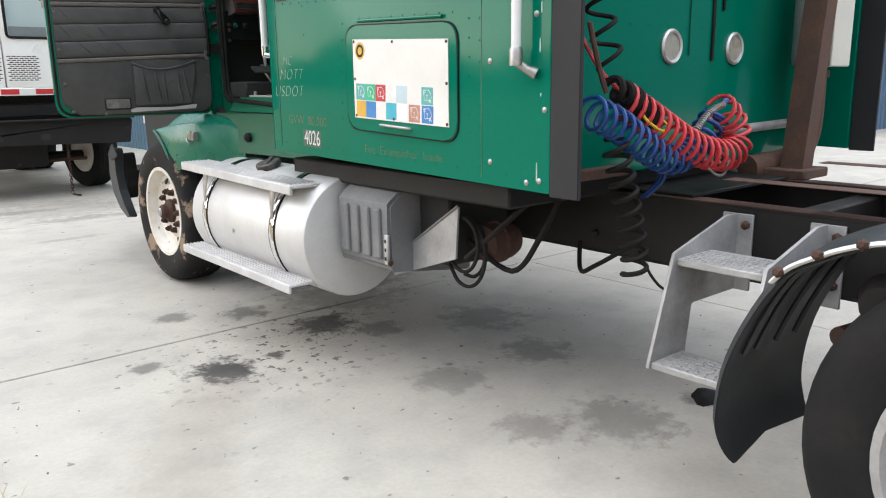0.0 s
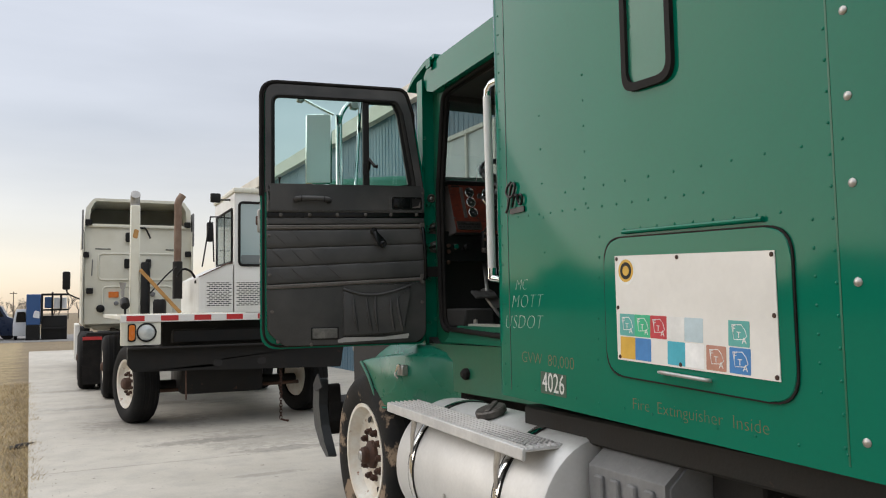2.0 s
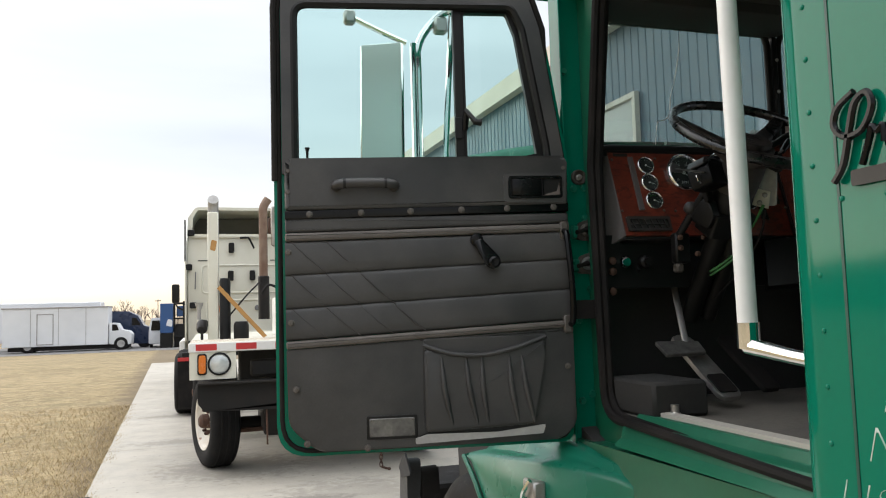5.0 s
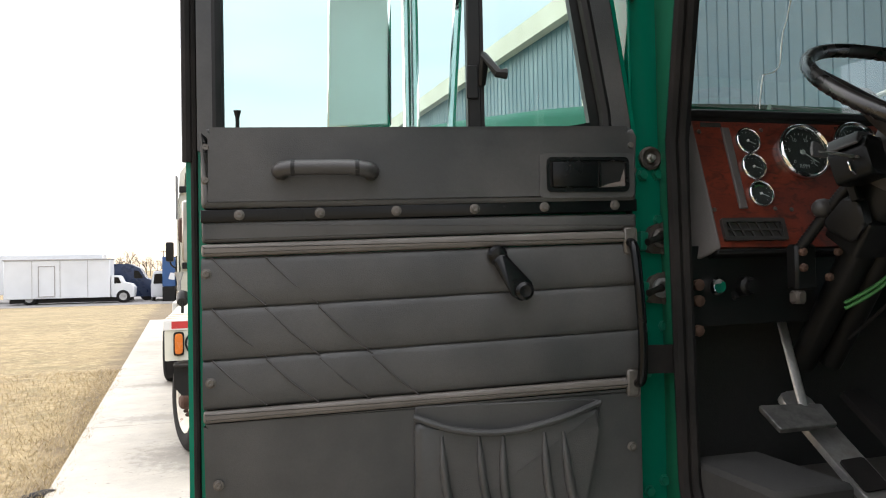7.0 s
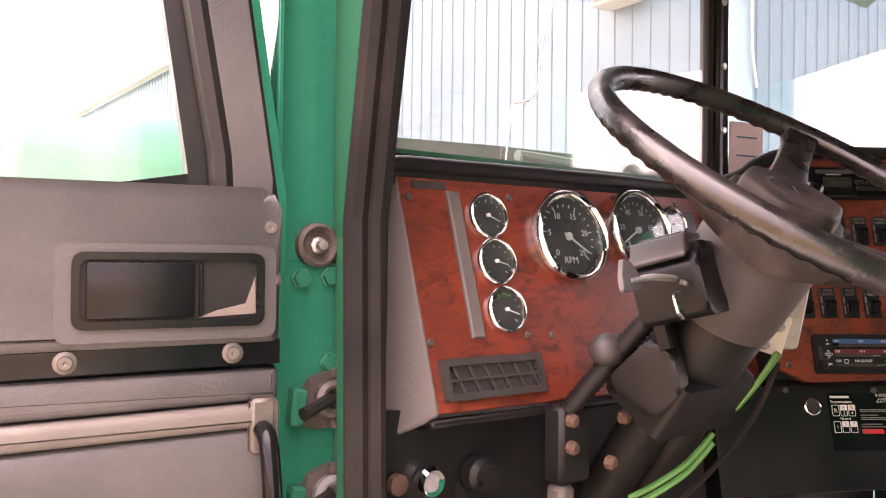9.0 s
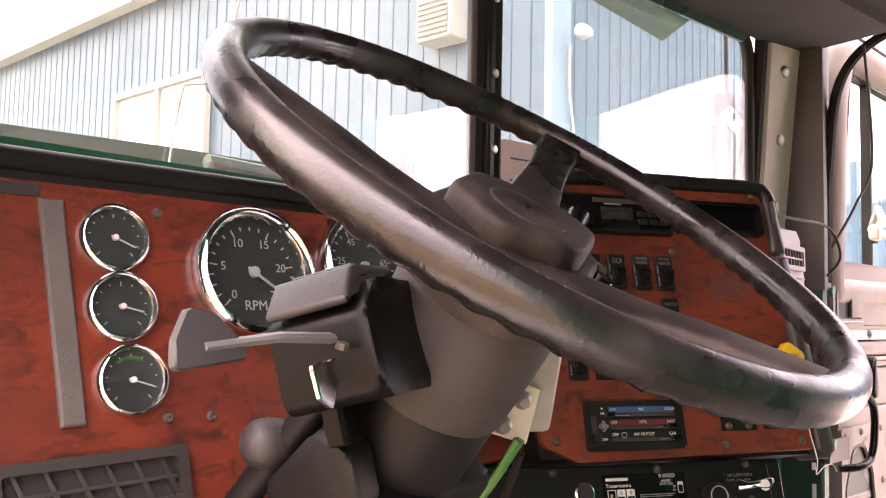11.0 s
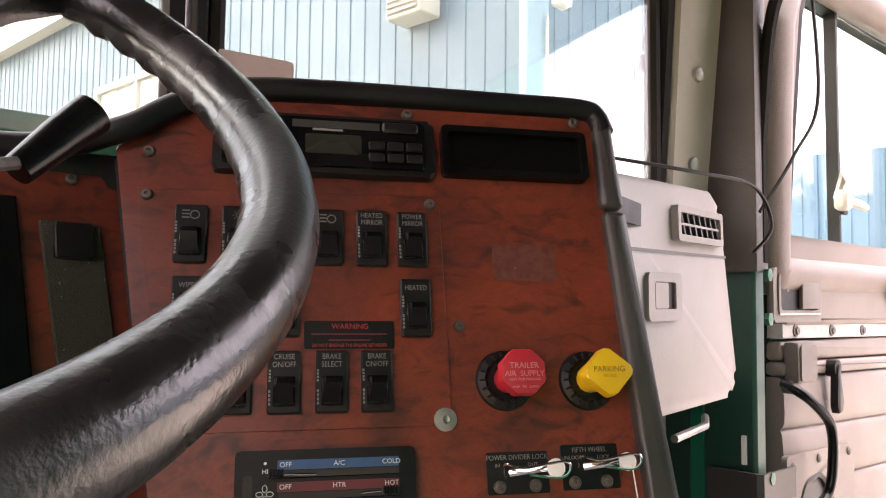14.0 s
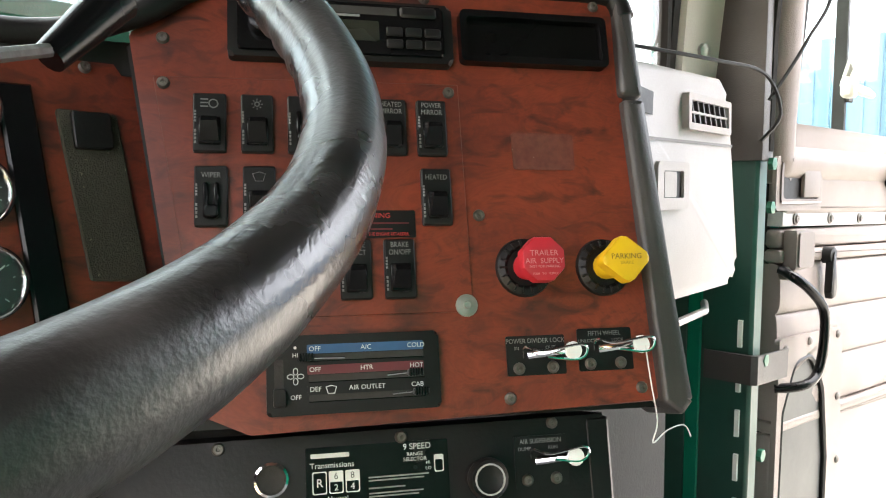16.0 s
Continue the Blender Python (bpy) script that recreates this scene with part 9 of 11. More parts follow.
part("latch_well", plate(rr(-0.129, -0.063, -0.014, 0.023, 0.004), 0.0, 0.002, GB), BLACK, gl_)
part("latch_paddle", plate(rr(-0.126, -0.088, -0.012, 0.021, 0.002), 0.002, 0.006, GB, 0.001), GLOVE, gl_)
part("glove_strut", tb([GB @ Vector((-0.02, -0.19, -0.02)), GB @ Vector((0.09, -0.185, -0.02)), GB @ Vector((0.14, -0.18, -0.04))], 0.006, 8), STEEL, gb)
part("kick_panel", plate([(-0.25, -0.16), (0.02, -0.16), (0.02, -0.55), (-0.25, -0.60)], -0.10, -0.05, GB), FIREWALL, truck, "black panel below the glove box")
for v in (-0.20, -0.235):
    part("panel_bolt", disc(0.009, -0.05, -0.042, 0.002, 8), LUG, gb, "", off(GB, -0.0, v))
part("dog_house", wobble(bx((0.95, 4.55, 1.32), (1.62, 5.30, 1.66), 0.06, None, 3), 0.006, 4), GREYPLAST, truck, "grey engine cover with cup holders")
dh = truck.children[-1]
for x, y in ((1.16, 5.02), (1.38, 5.04)):
    part("cup_holder", lt([(0.055, 0), (0.052, 0.008), (0.042, 0.008), (0.040, 0.002), (0, 0.002)], at(x, y, 1.658), 24), GREYPLAST, dh)

# ---- steering column and wheel ----
N = Vector((-0.009, -0.69, 1.0)).normalized()
HUB = Vector((0.733, 5.185, 2.153)) - N * 0.018
cm = axes(HUB, (1, 0.0, 0.009), Vector((0, 1.0, 0.69)))        # z along the column towards the driver
def on_col(d, x=0.0, up=0.0):
    """A point d below the wheel along the column, x to the right and up off its axis."""
    return cm @ Vector((x, up, -d))


col = part("steering_column", tb([on_col(0.046), on_col(0.052), on_col(0.060), on_col(0.10), on_col(0.155), on_col(0.172)], [0.050, 0.064, 0.0695, 0.0695, 0.067, 0.065], 36), COLUMN, truck, "dusty grey steering column shroud", ID, 50)
part("shroud_collar", tb([on_col(0.050), on_col(0.066)], [0.0712, 0.0718], 36), COLUMN, col, "", ID, 50)
part("wheel_boss", tb([on_col(0.012), on_col(0.030), on_col(0.050)], [0.040, 0.050, 0.056], 28), HORNPAD, col, "", ID, 50)
part("lower_shroud", tb([on_col(0.170), on_col(0.176), on_col(0.24), on_col(0.285), on_col(0.31)], [0.060, 0.0635, 0.060, 0.056, 0.040], 32), BLACK, col, "black lower column cover", ID, 50)
part("column_tube", tb([on_col(0.30), on_col(0.46), on_col(0.66)], [0.036, 0.033, 0.031], 20), BLACK, col, "black column tube", ID, 60)
part("shaft_cover", tb([on_col(0.29, 0.045, -0.02), on_col(0.44, 0.050, -0.025), on_col(0.64, 0.050, -0.03)], [0.030, 0.026, 0.024], 16), BLACK, col, "", ID, 60)
CJ = cm @ pose(0, 0, -0.275)
cj = part("column_clamp", prism(bmesh.new(), rounded([(-0.074, -0.060), (0.074, -0.060), (0.078, 0.020), (0.040, 0.066), (-0.040, 0.066), (-0.078, 0.030)], [0.012, 0.012, 0.02, 0.02, 0.02, 0.02], 4), -0.042, 0.036, CJ, 0.008, 2), BLACK, col, "black tilt column clamp", ID, 50)
part("clamp_horn", wobble(plate(rounded([(-0.050, -0.030), (0.024, -0.034), (0.030, 0.018), (0.004, 0.050), (-0.030, 0.052)], 0.014, 4), 0, 0.03, CJ @ pose(-0.070, -0.02, 0.02, 90, 0, -70), 0.008, 2), 0.001, 9), BLACK, cj, "", ID, 60)
part("tilt_rod", tb([(0.706, 5.352, 1.945), (0.664, 5.364, 1.947), (0.645, 5.372, 1.948)], [0.007, 0.006, 0.007], 8), STEEL, cj, "steel tilt lever rod")
part("tilt_knob", lt([(0.0, -0.022), (0.012, -0.021), (0.0195, -0.012), (0.021, 0.0), (0.0185, 0.012), (0.011, 0.020), (0, 0.022)], axes((0.632, 5.376, 1.949), (0.1, 0.2, 1), (0.2, 1, 0)), 18), EDGEGREY, cj, "worn black tilt knob", ID, 70)
part("corrugated_conduit", tb(smooth_path([(0.672, 5.305, 2.030), (0.652, 5.335, 1.985), (0.636, 5.385, 1.925), (0.618, 5.430, 1.865)], 22), [0.0115 + 0.0022 * (i % 2) for i in range(67)], 10), BLACK, col, "black corrugated conduit", ID, 80)
TS = axes((0.624, 5.266, 2.034), (0.93, 0.36, 0.0), (0, 0.28, 1)) @ Matrix.Diagonal((1.12, 1.12, 1.12, 1))
SWITCHBLACK = mat("black_switch_plastic", (0.004, 0.004, 0.004), 0.4, 0, (0.007, 0.0065, 0.006), 14, 0.6, 160, 0.2, bump=0.1, spec=0.18)
ts = part("turn_signal_switch", prism(bmesh.new(), rounded([(-0.040, -0.036), (0.040, -0.036), (0.045, 0.020), (0.036, 0.034), (-0.022, 0.036), (-0.042, 0.016)], [0.014, 0.010, 0.012, 0.012, 0.014, 0.012], 4), -0.034, 0.032, TS, 0.009, 3), SWITCHBLACK, col, "black turn signal housing", ID, 60)
part("switch_foot", plate(rounded([(0.012, -0.062), (0.040, -0.062), (0.046, 0.020), (0.012, 0.020)], 0.006, 2), -0.040, -0.026, TS, 0.003), SWITCHBLACK, ts)
part("switch_lug", plate(rounded([(0.034, 0.012), (0.056, 0.016), (0.052, 0.044), (0.034, 0.036)], 0.004, 2), -0.030, 0.016, TS, 0.003), SWITCHBLACK, ts)
rp = part("ridged_pad", prism(bmesh.new(), rounded([(-0.043, 0.020), (-0.026, 0.038), (0.026, 0.040), (0.026, 0.046), (-0.030, 0.045), (-0.049, 0.024)], 0.004, 3), -0.030, 0.024, TS, 0.004, 2), EDGEGREY, ts, "ridged grey thumb pad", ID, 50)
for k in range(9):
    part("pad_ridge", tb([TS @ Vector((-0.020 + k * 0.0052, 0.0465, -0.024)), TS @ Vector((-0.020 + k * 0.0052, 0.0465, 0.018))], 0.0013, 5), EDGEGREY, rp)
part("signal_lever", tb([TS @ Vector((-0.036, 0.004, 0.006)), TS @ Vector((-0.085, 0.008, 0.0)), TS @ Vector((-0.150, 0.006, 0.0))], [0.0065, 0.0055, 0.0045], 8, False, 0.6), GREYPLAST, ts, "thin grey signal lever")
part("lever_tip", plate(rounded([(-0.172, -0.004), (-0.118, -0.002), (-0.120, 0.006), (-0.138, 0.021), (-0.156, 0.024), (-0.168, 0.010)], 0.004, 3), -0.002, 0.002, TS, 0.001), EDGEGREY, ts, "thumb fin of the signal lever")
part("chrome_flag", plate(rounded([(-0.082, -0.010), (-0.030, -0.006), (-0.032, -0.018), (-0.062, -0.022), (-0.068, -0.036), (-0.080, -0.028)], 0.003, 2), 0.012, 0.015, TS, 0.001), CHROME, ts, "bent chrome hazard flag")
part("flag_screw", lt([(0.004, 0), (0.004, 0.004), (0, 0.005)], TS @ pose(-0.050, -0.004, 0.016, -60, 0, 0), 8), SCREW, ts)
BR = axes((0.835, 5.262, 2.015), (0.82, -0.57, 0), (-0.10, -0.30, 1))
bl = part("control_bracket", plate(rounded([(-0.022, -0.075), (0.028, -0.075), (0.034, 0.070), (-0.016, 0.074)], 0.006, 2), -0.030, -0.002, BR, 0.004), ALU_DULL, col, "bright folded metal control bracket")
part("bracket_top", plate(rounded([(-0.016, 0.060), (0.034, 0.058), (0.036, 0.082), (-0.014, 0.084)], 0.005, 2), -0.034, 0.006, BR, 0.003), SCREW, bl)
cp_ = part("terminal_plate", plate([(-0.046, -0.066), (0.002, -0.082), (0.010, -0.028), (-0.030, -0.014)], 0.002, 0.006, BR, 0.001), CREAMTRIM, bl, "cream terminal plate with two bolts")
for u, v in ((-0.008, -0.036), (-0.024, -0.060)):
    part("bracket_bolt", lt([(0.0085, 0.0), (0.0085, 0.006), (0.005, 0.010), (0, 0.010)], BR @ pose(u, v, 0.006), 8), STEEL, cp_)
for dx, e in ((0.0, 0.0), (0.010, 0.012)):
    part("green_wire", tb(smooth_path([(0.815 + dx * 0.4, 5.262, 1.945), (0.808, 5.285, 1.905), (0.800, 5.31, 1.87)], 6), 0.0042, 6), GREENTAPE, col, "bright green wire")
    part("green_wire", tb(smooth_path([(0.790, 5.335, 1.835 - e), (0.768, 5.358, 1.795 - e), (0.738, 5.385, 1.765 - e), (0.715, 5.41, 1.745 - e)], 6), 0.0042, 6), GREENTAPE, col, "bright green wire")
part("black_wire", tb(smooth_path([(0.830, 5.27, 1.93), (0.836, 5.31, 1.85), (0.815, 5.37, 1.76), (0.76, 5.45, 1.66)], 6), 0.004, 6), RUBBER, col)
# trailer hand valve on the right of the column
HV = axes((0.814, 5.203, 2.072), (0.969, 0.240, 0.054), (-0.196, 0.62, 0.76))
hv = part("trailer_hand_valve", plate(rounded([(-0.055, 0.010), (-0.037, -0.010), (-0.009, -0.035), (0.018, -0.034), (0.030, -0.019), (0.022, 0.010), (-0.015, 0.021)], 0.008, 3), -0.014, 0.0, HV, 0.003), BLACK, col, "black trailer hand valve with a steel lever")
for u, v in ((-0.036, 0.008), (-0.008, -0.024), (0.016, -0.020)):
    part("valve_screw", disc(0.007, 0.012, 0.016, 0.001, 10), STEEL, hv, "", HV @ pose(u, v, -0.012))
part("valve_boss", lt([(0.016, 0.0), (0.016, 0.02), (0.012, 0.03), (0, 0.03)], HV, 16), BLACK_GLOSS, hv)
part("valve_lever", tb([(0.812, 5.186, 2.090), (0.8185, 5.1806, 2.0935), (0.870, 5.232, 2.110), (0.925, 5.286, 2.127)], 0.0036, 8), SCREW, hv, "worn steel lever")
part("lever_grip", tb([(0.921, 5.284, 2.122), (0.943, 5.290, 2.143), (0.961, 5.293, 2.160)], [0.0085, 0.011, 0.0122], 14), BLACK_GLOSS, hv, "black lever grip")


def steering_wheel():
    m = cm
    R, r = 0.2428, 0.0138
    bm = bmesh.new()
    n, k = 420, 16
    rows_ = []
    for i in range(n):
        a = 2 * math.pi * i / n
        row = []
        for j in range(k):
            b = 2 * math.pi * j / k
            # finger scallops on the underside
            q = r * (1.0 - 0.16 * max(0.0, -math.sin(b + 0.15)) ** 2 * (0.5 + 0.5 * math.cos(a * 70)))
            row.append(bm.verts.new(((R + q * math.cos(b)) * math.cos(a), (R + q * math.cos(b)) * math.sin(a), 0.018 + q * 1.12 * math.sin(b))))
        rows_.append(row)
    for i in range(n):
        A, B = rows_[i], rows_[(i + 1) % n]
        for j in range(k):
            bm.faces.new((A[j], A[(j + 1) % k], B[(j + 1) % k], B[j]))
    w = part("steering_wheel", bm, WHEELVINYL, truck, "large black steering wheel, worn shiny, with three padded spokes", m, 60)
    # third spoke: thin and flat
    ca, sa = math.cos(radians(34)), math.sin(radians(34))
    bm = bmesh.new()
    secs = []
    for d, h, half in ((0.04, -0.030, 0.030), (0.10, -0.022, 0.027), (0.16, -0.006, 0.021), (0.205, 0.008, 0.021), (0.238, 0.016, 0.026)):
        prof = [(-half, -0.008), (-half * 0.96, 0.004), (-half * 0.8, 0.009), (half * 0.8, 0.009), (half * 0.96, 0.004), (half, -0.008)]
        secs.append([bm.verts.new((d * ca - t * sa, d * sa + t * ca, h + z)) for t, z in prof])
    for A, B in zip(secs, secs[1:]):
        for j in range(6):
            bm.faces.new((A[j], A[(j + 1) % 6], B[(j + 1) % 6], B[j]))
    bm.faces.new(secs[0])
    bm.faces.new(list(reversed(secs[-1])))
    part("spoke", bm, WHEELVINYL, w, "thin black spoke", m, 60)
    # padded cover that runs from one broad spoke over the hub into the other
    ends = [(d * math.cos(radians(a)), d * math.sin(radians(a)), h, half, skirt) for a, d, h, half, skirt in
            ((152, 0.240, 0.014, 0.020, 0.012), (152, 0.200, 0.004, 0.017, 0.014), (152, 0.155, -0.008, 0.018, 0.018), (155, 0.113, -0.020, 0.022, 0.024), (168, 0.079, -0.027, 0.029, 0.034), (190, 0.058, -0.030, 0.033, 0.042), (215, 0.052, -0.031, 0.034, 0.044),
             (240, 0.058, -0.030, 0.033, 0.042), (262, 0.079, -0.027, 0.030, 0.034), (275, 0.113, -0.020, 0.025, 0.024), (278, 0.155, -0.008, 0.024, 0.018), (278, 0.200, 0.004, 0.023, 0.014), (278, 0.240, 0.014, 0.023, 0.012))]
    line = smooth_path([e[:3] for e in ends], 5)
    wide = smooth_path([(e[3], e[4], 0) for e in ends], 5)
    bm = bmesh.new()
    secs = []
    for i, (p, q) in enumerate(zip(line, wide)):
        t = line[min(i + 1, len(line) - 1)] - line[max(i - 1, 0)]
        side_ = Vector((-t.y, t.x, 0)).normalized()
        half, skirt = q.x, q.y
        prof = [(-0.86, -skirt), (-0.97, -skirt * 0.55), (-1.0, -0.004), (-0.985, 0.002), (-0.95, 0.006), (-0.88, 0.0085), (-0.55, 0.0105), (0.0, 0.011), (0.55, 0.0105), (0.88, 0.0085), (0.95, 0.006), (0.985, 0.002), (1.0, -0.004), (0.97, -skirt * 0.55), (0.86, -skirt)]
        secs.append([bm.verts.new(p + side_ * (u * half) + Vector((0, 0, z))) for u, z in prof])
    k = len(secs[0])
    for A, B in zip(secs, secs[1:]):
        for j in range(k):
            bm.faces.new((A[j], A[(j + 1) % k], B[(j + 1) % k], B[j]))
    bm.faces.new(secs[0])
    bm.faces.new(list(reversed(secs[-1])))
    bmesh.ops.recalc_face_normals(bm, faces=bm.faces[:])
    cover = part("hub_cover", bm, HORNPAD, w, "soft brown-black padded cover of hub and two spokes", m, 75)
    six = rounded([(0.072 * math.cos(radians(a)), 0.064 * math.sin(radians(a))) for a in (24, 88, 150, 206, 268, 332)], [0.030] * 6, 9)

    def domed(rows):
        """A padded lid: the outline drawn in by steps (scale, height) and closed at its middle."""
        bm = bmesh.new()
        rims = [[bm.verts.new((x * f, y * f, z)) for x, y in six] for f, z in rows]
        k = len(six)
        for A, B in zip(rims, rims[1:]):
            for j in range(k):
                bm.faces.new((A[j], A[(j + 1) % k], B[(j + 1) % k], B[j]))
        mid = bm.verts.new((0, 0, rows[-1][1]))
        for j in range(k):
            bm.faces.new((rims[-1][j], rims[-1][(j + 1) % k], mid))
        return bm

    part("pad_base", domed([(1.17, -0.048), (1.215, -0.030), (1.210, -0.0245), (1.18, -0.0210), (1.12, -0.0195), (0.9, -0.0190)]), HORNPAD, cover, "", m, 75)
    hp = part("horn_pad", domed([(0.975, -0.022), (1.0, -0.018), (1.0, -0.008), (0.985, -0.0040), (0.955, -0.0016), (0.90, -0.0006), (0.66, -0.0012), (0.42, -0.0028)]), HORNPAD, w, "dusty brown six-sided horn pad", m, 75)
    part("pad_dimple", lt([(0.034, -0.0026), (0.032, -0.0006), (0.029, -0.0026)], None, 32), HORNPAD, hp, "", m)
    part("pad_mark", plate([(-0.014, 0.012), (0.0, -0.010), (0.014, 0.012), (0.010, 0.012), (0.0, -0.004), (-0.010, 0.012)], -0.0034, -0.0014), WHEELVINYL, hp, "", m)
    return w


steering_wheel()

# pedals
bp_ = part("brake_pedal", plate(rounded([(-0.07, -0.04), (0.07, -0.034), (0.075, 0.034), (-0.075, 0.04)], 0.006, 2), -0.006, 0.006, axes((0.611, 5.438, 1.5), (1, -0.1, 0), (0.0, 0.8, 0.45)), 0.002), SCUFFED, truck, "flat worn metal clutch pedal")
part("pedal_arm", tb([(0.64, 5.45, 1.50), (0.655, 5.49, 1.56), (0.695, 5.587, 1.70), (0.72, 5.64, 1.79)], 0.011, 8, False, 0.5), STEEL, bp_)
ac = part("treadle_pedal", plate(rounded([(-0.045, -0.15), (0.045, -0.15), (0.04, 0.15), (-0.04, 0.15)], 0.03, 4), -0.008, 0.008, axes((0.68, 5.42, 1.44), (1, 0.1, 0), (-0.25, 0.75, 0.6)), 0.003), STEEL, truck, "worn treadle brake pedal")
part("treadle_pad", plate(rr(-0.035, 0.035, -0.13, -0.05, 0.01), 0.008, 0.013, axes((0.68, 5.42, 1.44), (1, 0.1, 0), (-0.25, 0.75, 0.6))), RUBBER, ac)
part("throttle_pedal", plate(rr(-0.035, 0.035, -0.13, 0.13, 0.012), -0.008, 0.008, axes((0.87, 5.45, 1.44), (1, 0.1, 0), (-0.1, 0.75, 0.6)), 0.003), RUBBER, truck, "black throttle pedal")
part("floor_bolt", lt([(0.02, 0), (0.02, 0.012), (0.012, 0.02), (0.012, 0.04), (0, 0.042)], at(0.42, 5.20, 1.318), 10), STEEL, truck, "loose floor bolt")

# ---- the white yard tractor parked ahead ----
def facing(y):
    """Panel axes of an upright plane at y that faces the rear: x to the right, y up, z towards the rear."""
    return Matrix(((1, 0, 0, 0), (0, 0, -1, y), (0, 1, 0, 0), (0, 0, 0, 1)))


def rim_wheel(parent, x_out, y, s, z, r, width, rim, nuts=True, nm="wheel", turn=0.0):
    """A road wheel of radius r under a parked vehicle; s = 1 faces left, -1 faces right."""
    m = at(x_out, y, z, 0, 0, turn) @ pose(0, 0, 0, 0, -90 * s, 0)
    w = part(nm, lt([(0, -0.05), (0.16, -0.055), (0.2, -0.08), (0.26, -0.055), (0.29, 0.0), (0.32, 0.008), (0.32, -0.012), (0.30, -0.02), (0.30, -width + 0.02), (0, -width + 0.02)], m @ Matrix.Diagonal((r / 0.51, r / 0.51, 1, 1)), 28), rim, parent, "steel wheel with a rusting rim")
    t = part("tyre", lt([(r * 0.62, 0.005), (r * 0.72, 0.022), (r * 0.85, 0.026), (r * 0.96, 0.0), (r, -0.035), (r, -width + 0.035), (r * 0.96, -width), (r * 0.85, -width - 0.02), (r * 0.62, -width)], m, 40), TYRE, w, "dusty black tyre")
    bm = bmesh.new()
    for k in range(3):
        d = -0.06 - (width - 0.12) * k / 2.0
        lathe(bm, [(r, d), (r + 0.006, d - 0.004), (r + 0.006, d - 0.03), (r, d - 0.034)], m, 40)
    part("tread_rib", bm, TYRE, t)
    if nuts:
        part("hub", lt([(0, 0.05), (0.05, 0.045), (0.075, 0.02), (0.08, -0.05), (0.06, -0.05)], m, 16), RUST, w, "rusty hub")
        me = mesh_of("wheel_nut", lt([(0.02, 0), (0.02, 0.03), (0.01, 0.045), (0, 0.045)], None, 6), LUG)
        for i in range(10):
            part("wheel_nut", me, None, w, "", m @ pose(0.135 * math.cos(i * 0.628), 0.135 * math.sin(i * 0.628), -0.055))
    return w


STACKRUST = mat("scorched_tan_steel", (0.24, 0.165, 0.12), 0.7, 0.2, (0.16, 0.09, 0.06), 6, 0.8, 50, 0.3)
yt = thing("yard_tractor", at(0.25, 13.6, 0), "white flat-decked yard tractor with a taped red and white deck edge", "truck")
FY = facing(11.30)
deck = part("deck", bx((-1.05, 11.32, 1.33), (1.55, 16.2, 1.385), 0.006), CREAM, yt, "cream painted flat deck")
for k in range(9):
    part("deck_plank", bx((-1.04, 11.33 + k * 0.098, 1.386), (0.42, 11.40 + k * 0.098, 1.398), 0.004), PALLETWOOD if k % 3 == 1 else CREAM, deck)
edge = part("deck_edge", bx((-1.05, 11.285, 1.30), (1.55, 11.32, 1.39), 0.005), WHITE, yt, "white deck edge beam")
for k in range(7):
    x0 = -0.98 + k * 0.385
    part("red_tape", plate(rr(x0, x0 + 0.20, 1.315, 1.378, 0.003, 1), 0.0, 0.017, FY), REDTAPE, edge, "red reflective tape")
lampbox = part("lamp_box", ring(bmesh.new(), rr(-1.04, -0.595, 1.03, 1.298, 0.01, 2), rounded([(-0.756 + 0.10 * math.cos(i * 0.393), 1.18 + 0.10 * math.sin(i * 0.393)) for i in range(16)], 0.0, 1), -0.10, 0.0, FY), CREAM, yt, "cream sheet-metal headlamp box")
hl = part("headlamp", lt([(0.112, 0), (0.114, 0.012), (0.100, 0.016), (0.096, 0.008)], off(FY, -0.756, 1.18), 24), BLACK, lampbox, "round headlamp with a black ring")
part("headlamp_lens", lt([(0.098, 0.0), (0.07, 0.014), (0, 0.02)], off(FY, -0.756, 1.18), 24), mat("headlamp_glass", (0.62, 0.64, 0.62), 0.12, 0.3, (0.45, 0.47, 0.45), 18, 0.6, 60, 0.1), hl)
part("turn_lamp", plate(rr(-0.965, -0.875, 1.075, 1.285, 0.03), 0.0, 0.02, FY), BLACK, lampbox, "amber turn lamp in a black rubber frame")
part("amber_lens", plate(rr(-0.953, -0.887, 1.09, 1.27, 0.025), 0.02, 0.036, FY, 0.006), AMBER, lampbox)
bump_y = part("push_bumper", ring(bmesh.new(), rounded([(-0.965, 0.80), (-0.90, 0.72), (1.65, 0.66), (1.70, 0.98), (-0.965, 1.0)], 0.03, 2), rr(0.02, 0.12, 0.745, 0.825, 0.035, 4), -0.10, 0.02, FY), FRAME, yt, "heavy rust-brown steel push bumper")
part("bumper_lip", bx((-0.965, 11.18, 0.985), (1.70, 11.40, 1.005), 0.004), FRAME, bump_y)
for x in (0.07, 0.61):
    part("tow_slot", plate(rr(x - 0.055, x + 0.055, 0.745, 0.825, 0.035, 4), 0.015, 0.0225, FY), FIREWALL, bump_y)
part("radiator", bx((-0.55, 11.75, 0.75), (1.55, 12.05, 1.30), 0.02), FIREWALL, yt, "black radiator in shadow under the deck")
part("front_bar", bx((-0.45, 11.42, 1.03), (1.60, 11.50, 1.20), 0.02), FRAME, yt)
for x in (-0.35, 0.95):
    part("chassis_rail", bx((x, 11.4, 0.72), (x + 0.09, 16.6, 0.98), 0.006), FRAME, yt)
part("front_axle", tb([(-0.85, 12.35, 0.45), (1.45, 12.35, 0.45)], 0.07, 12), FRAME, yt)
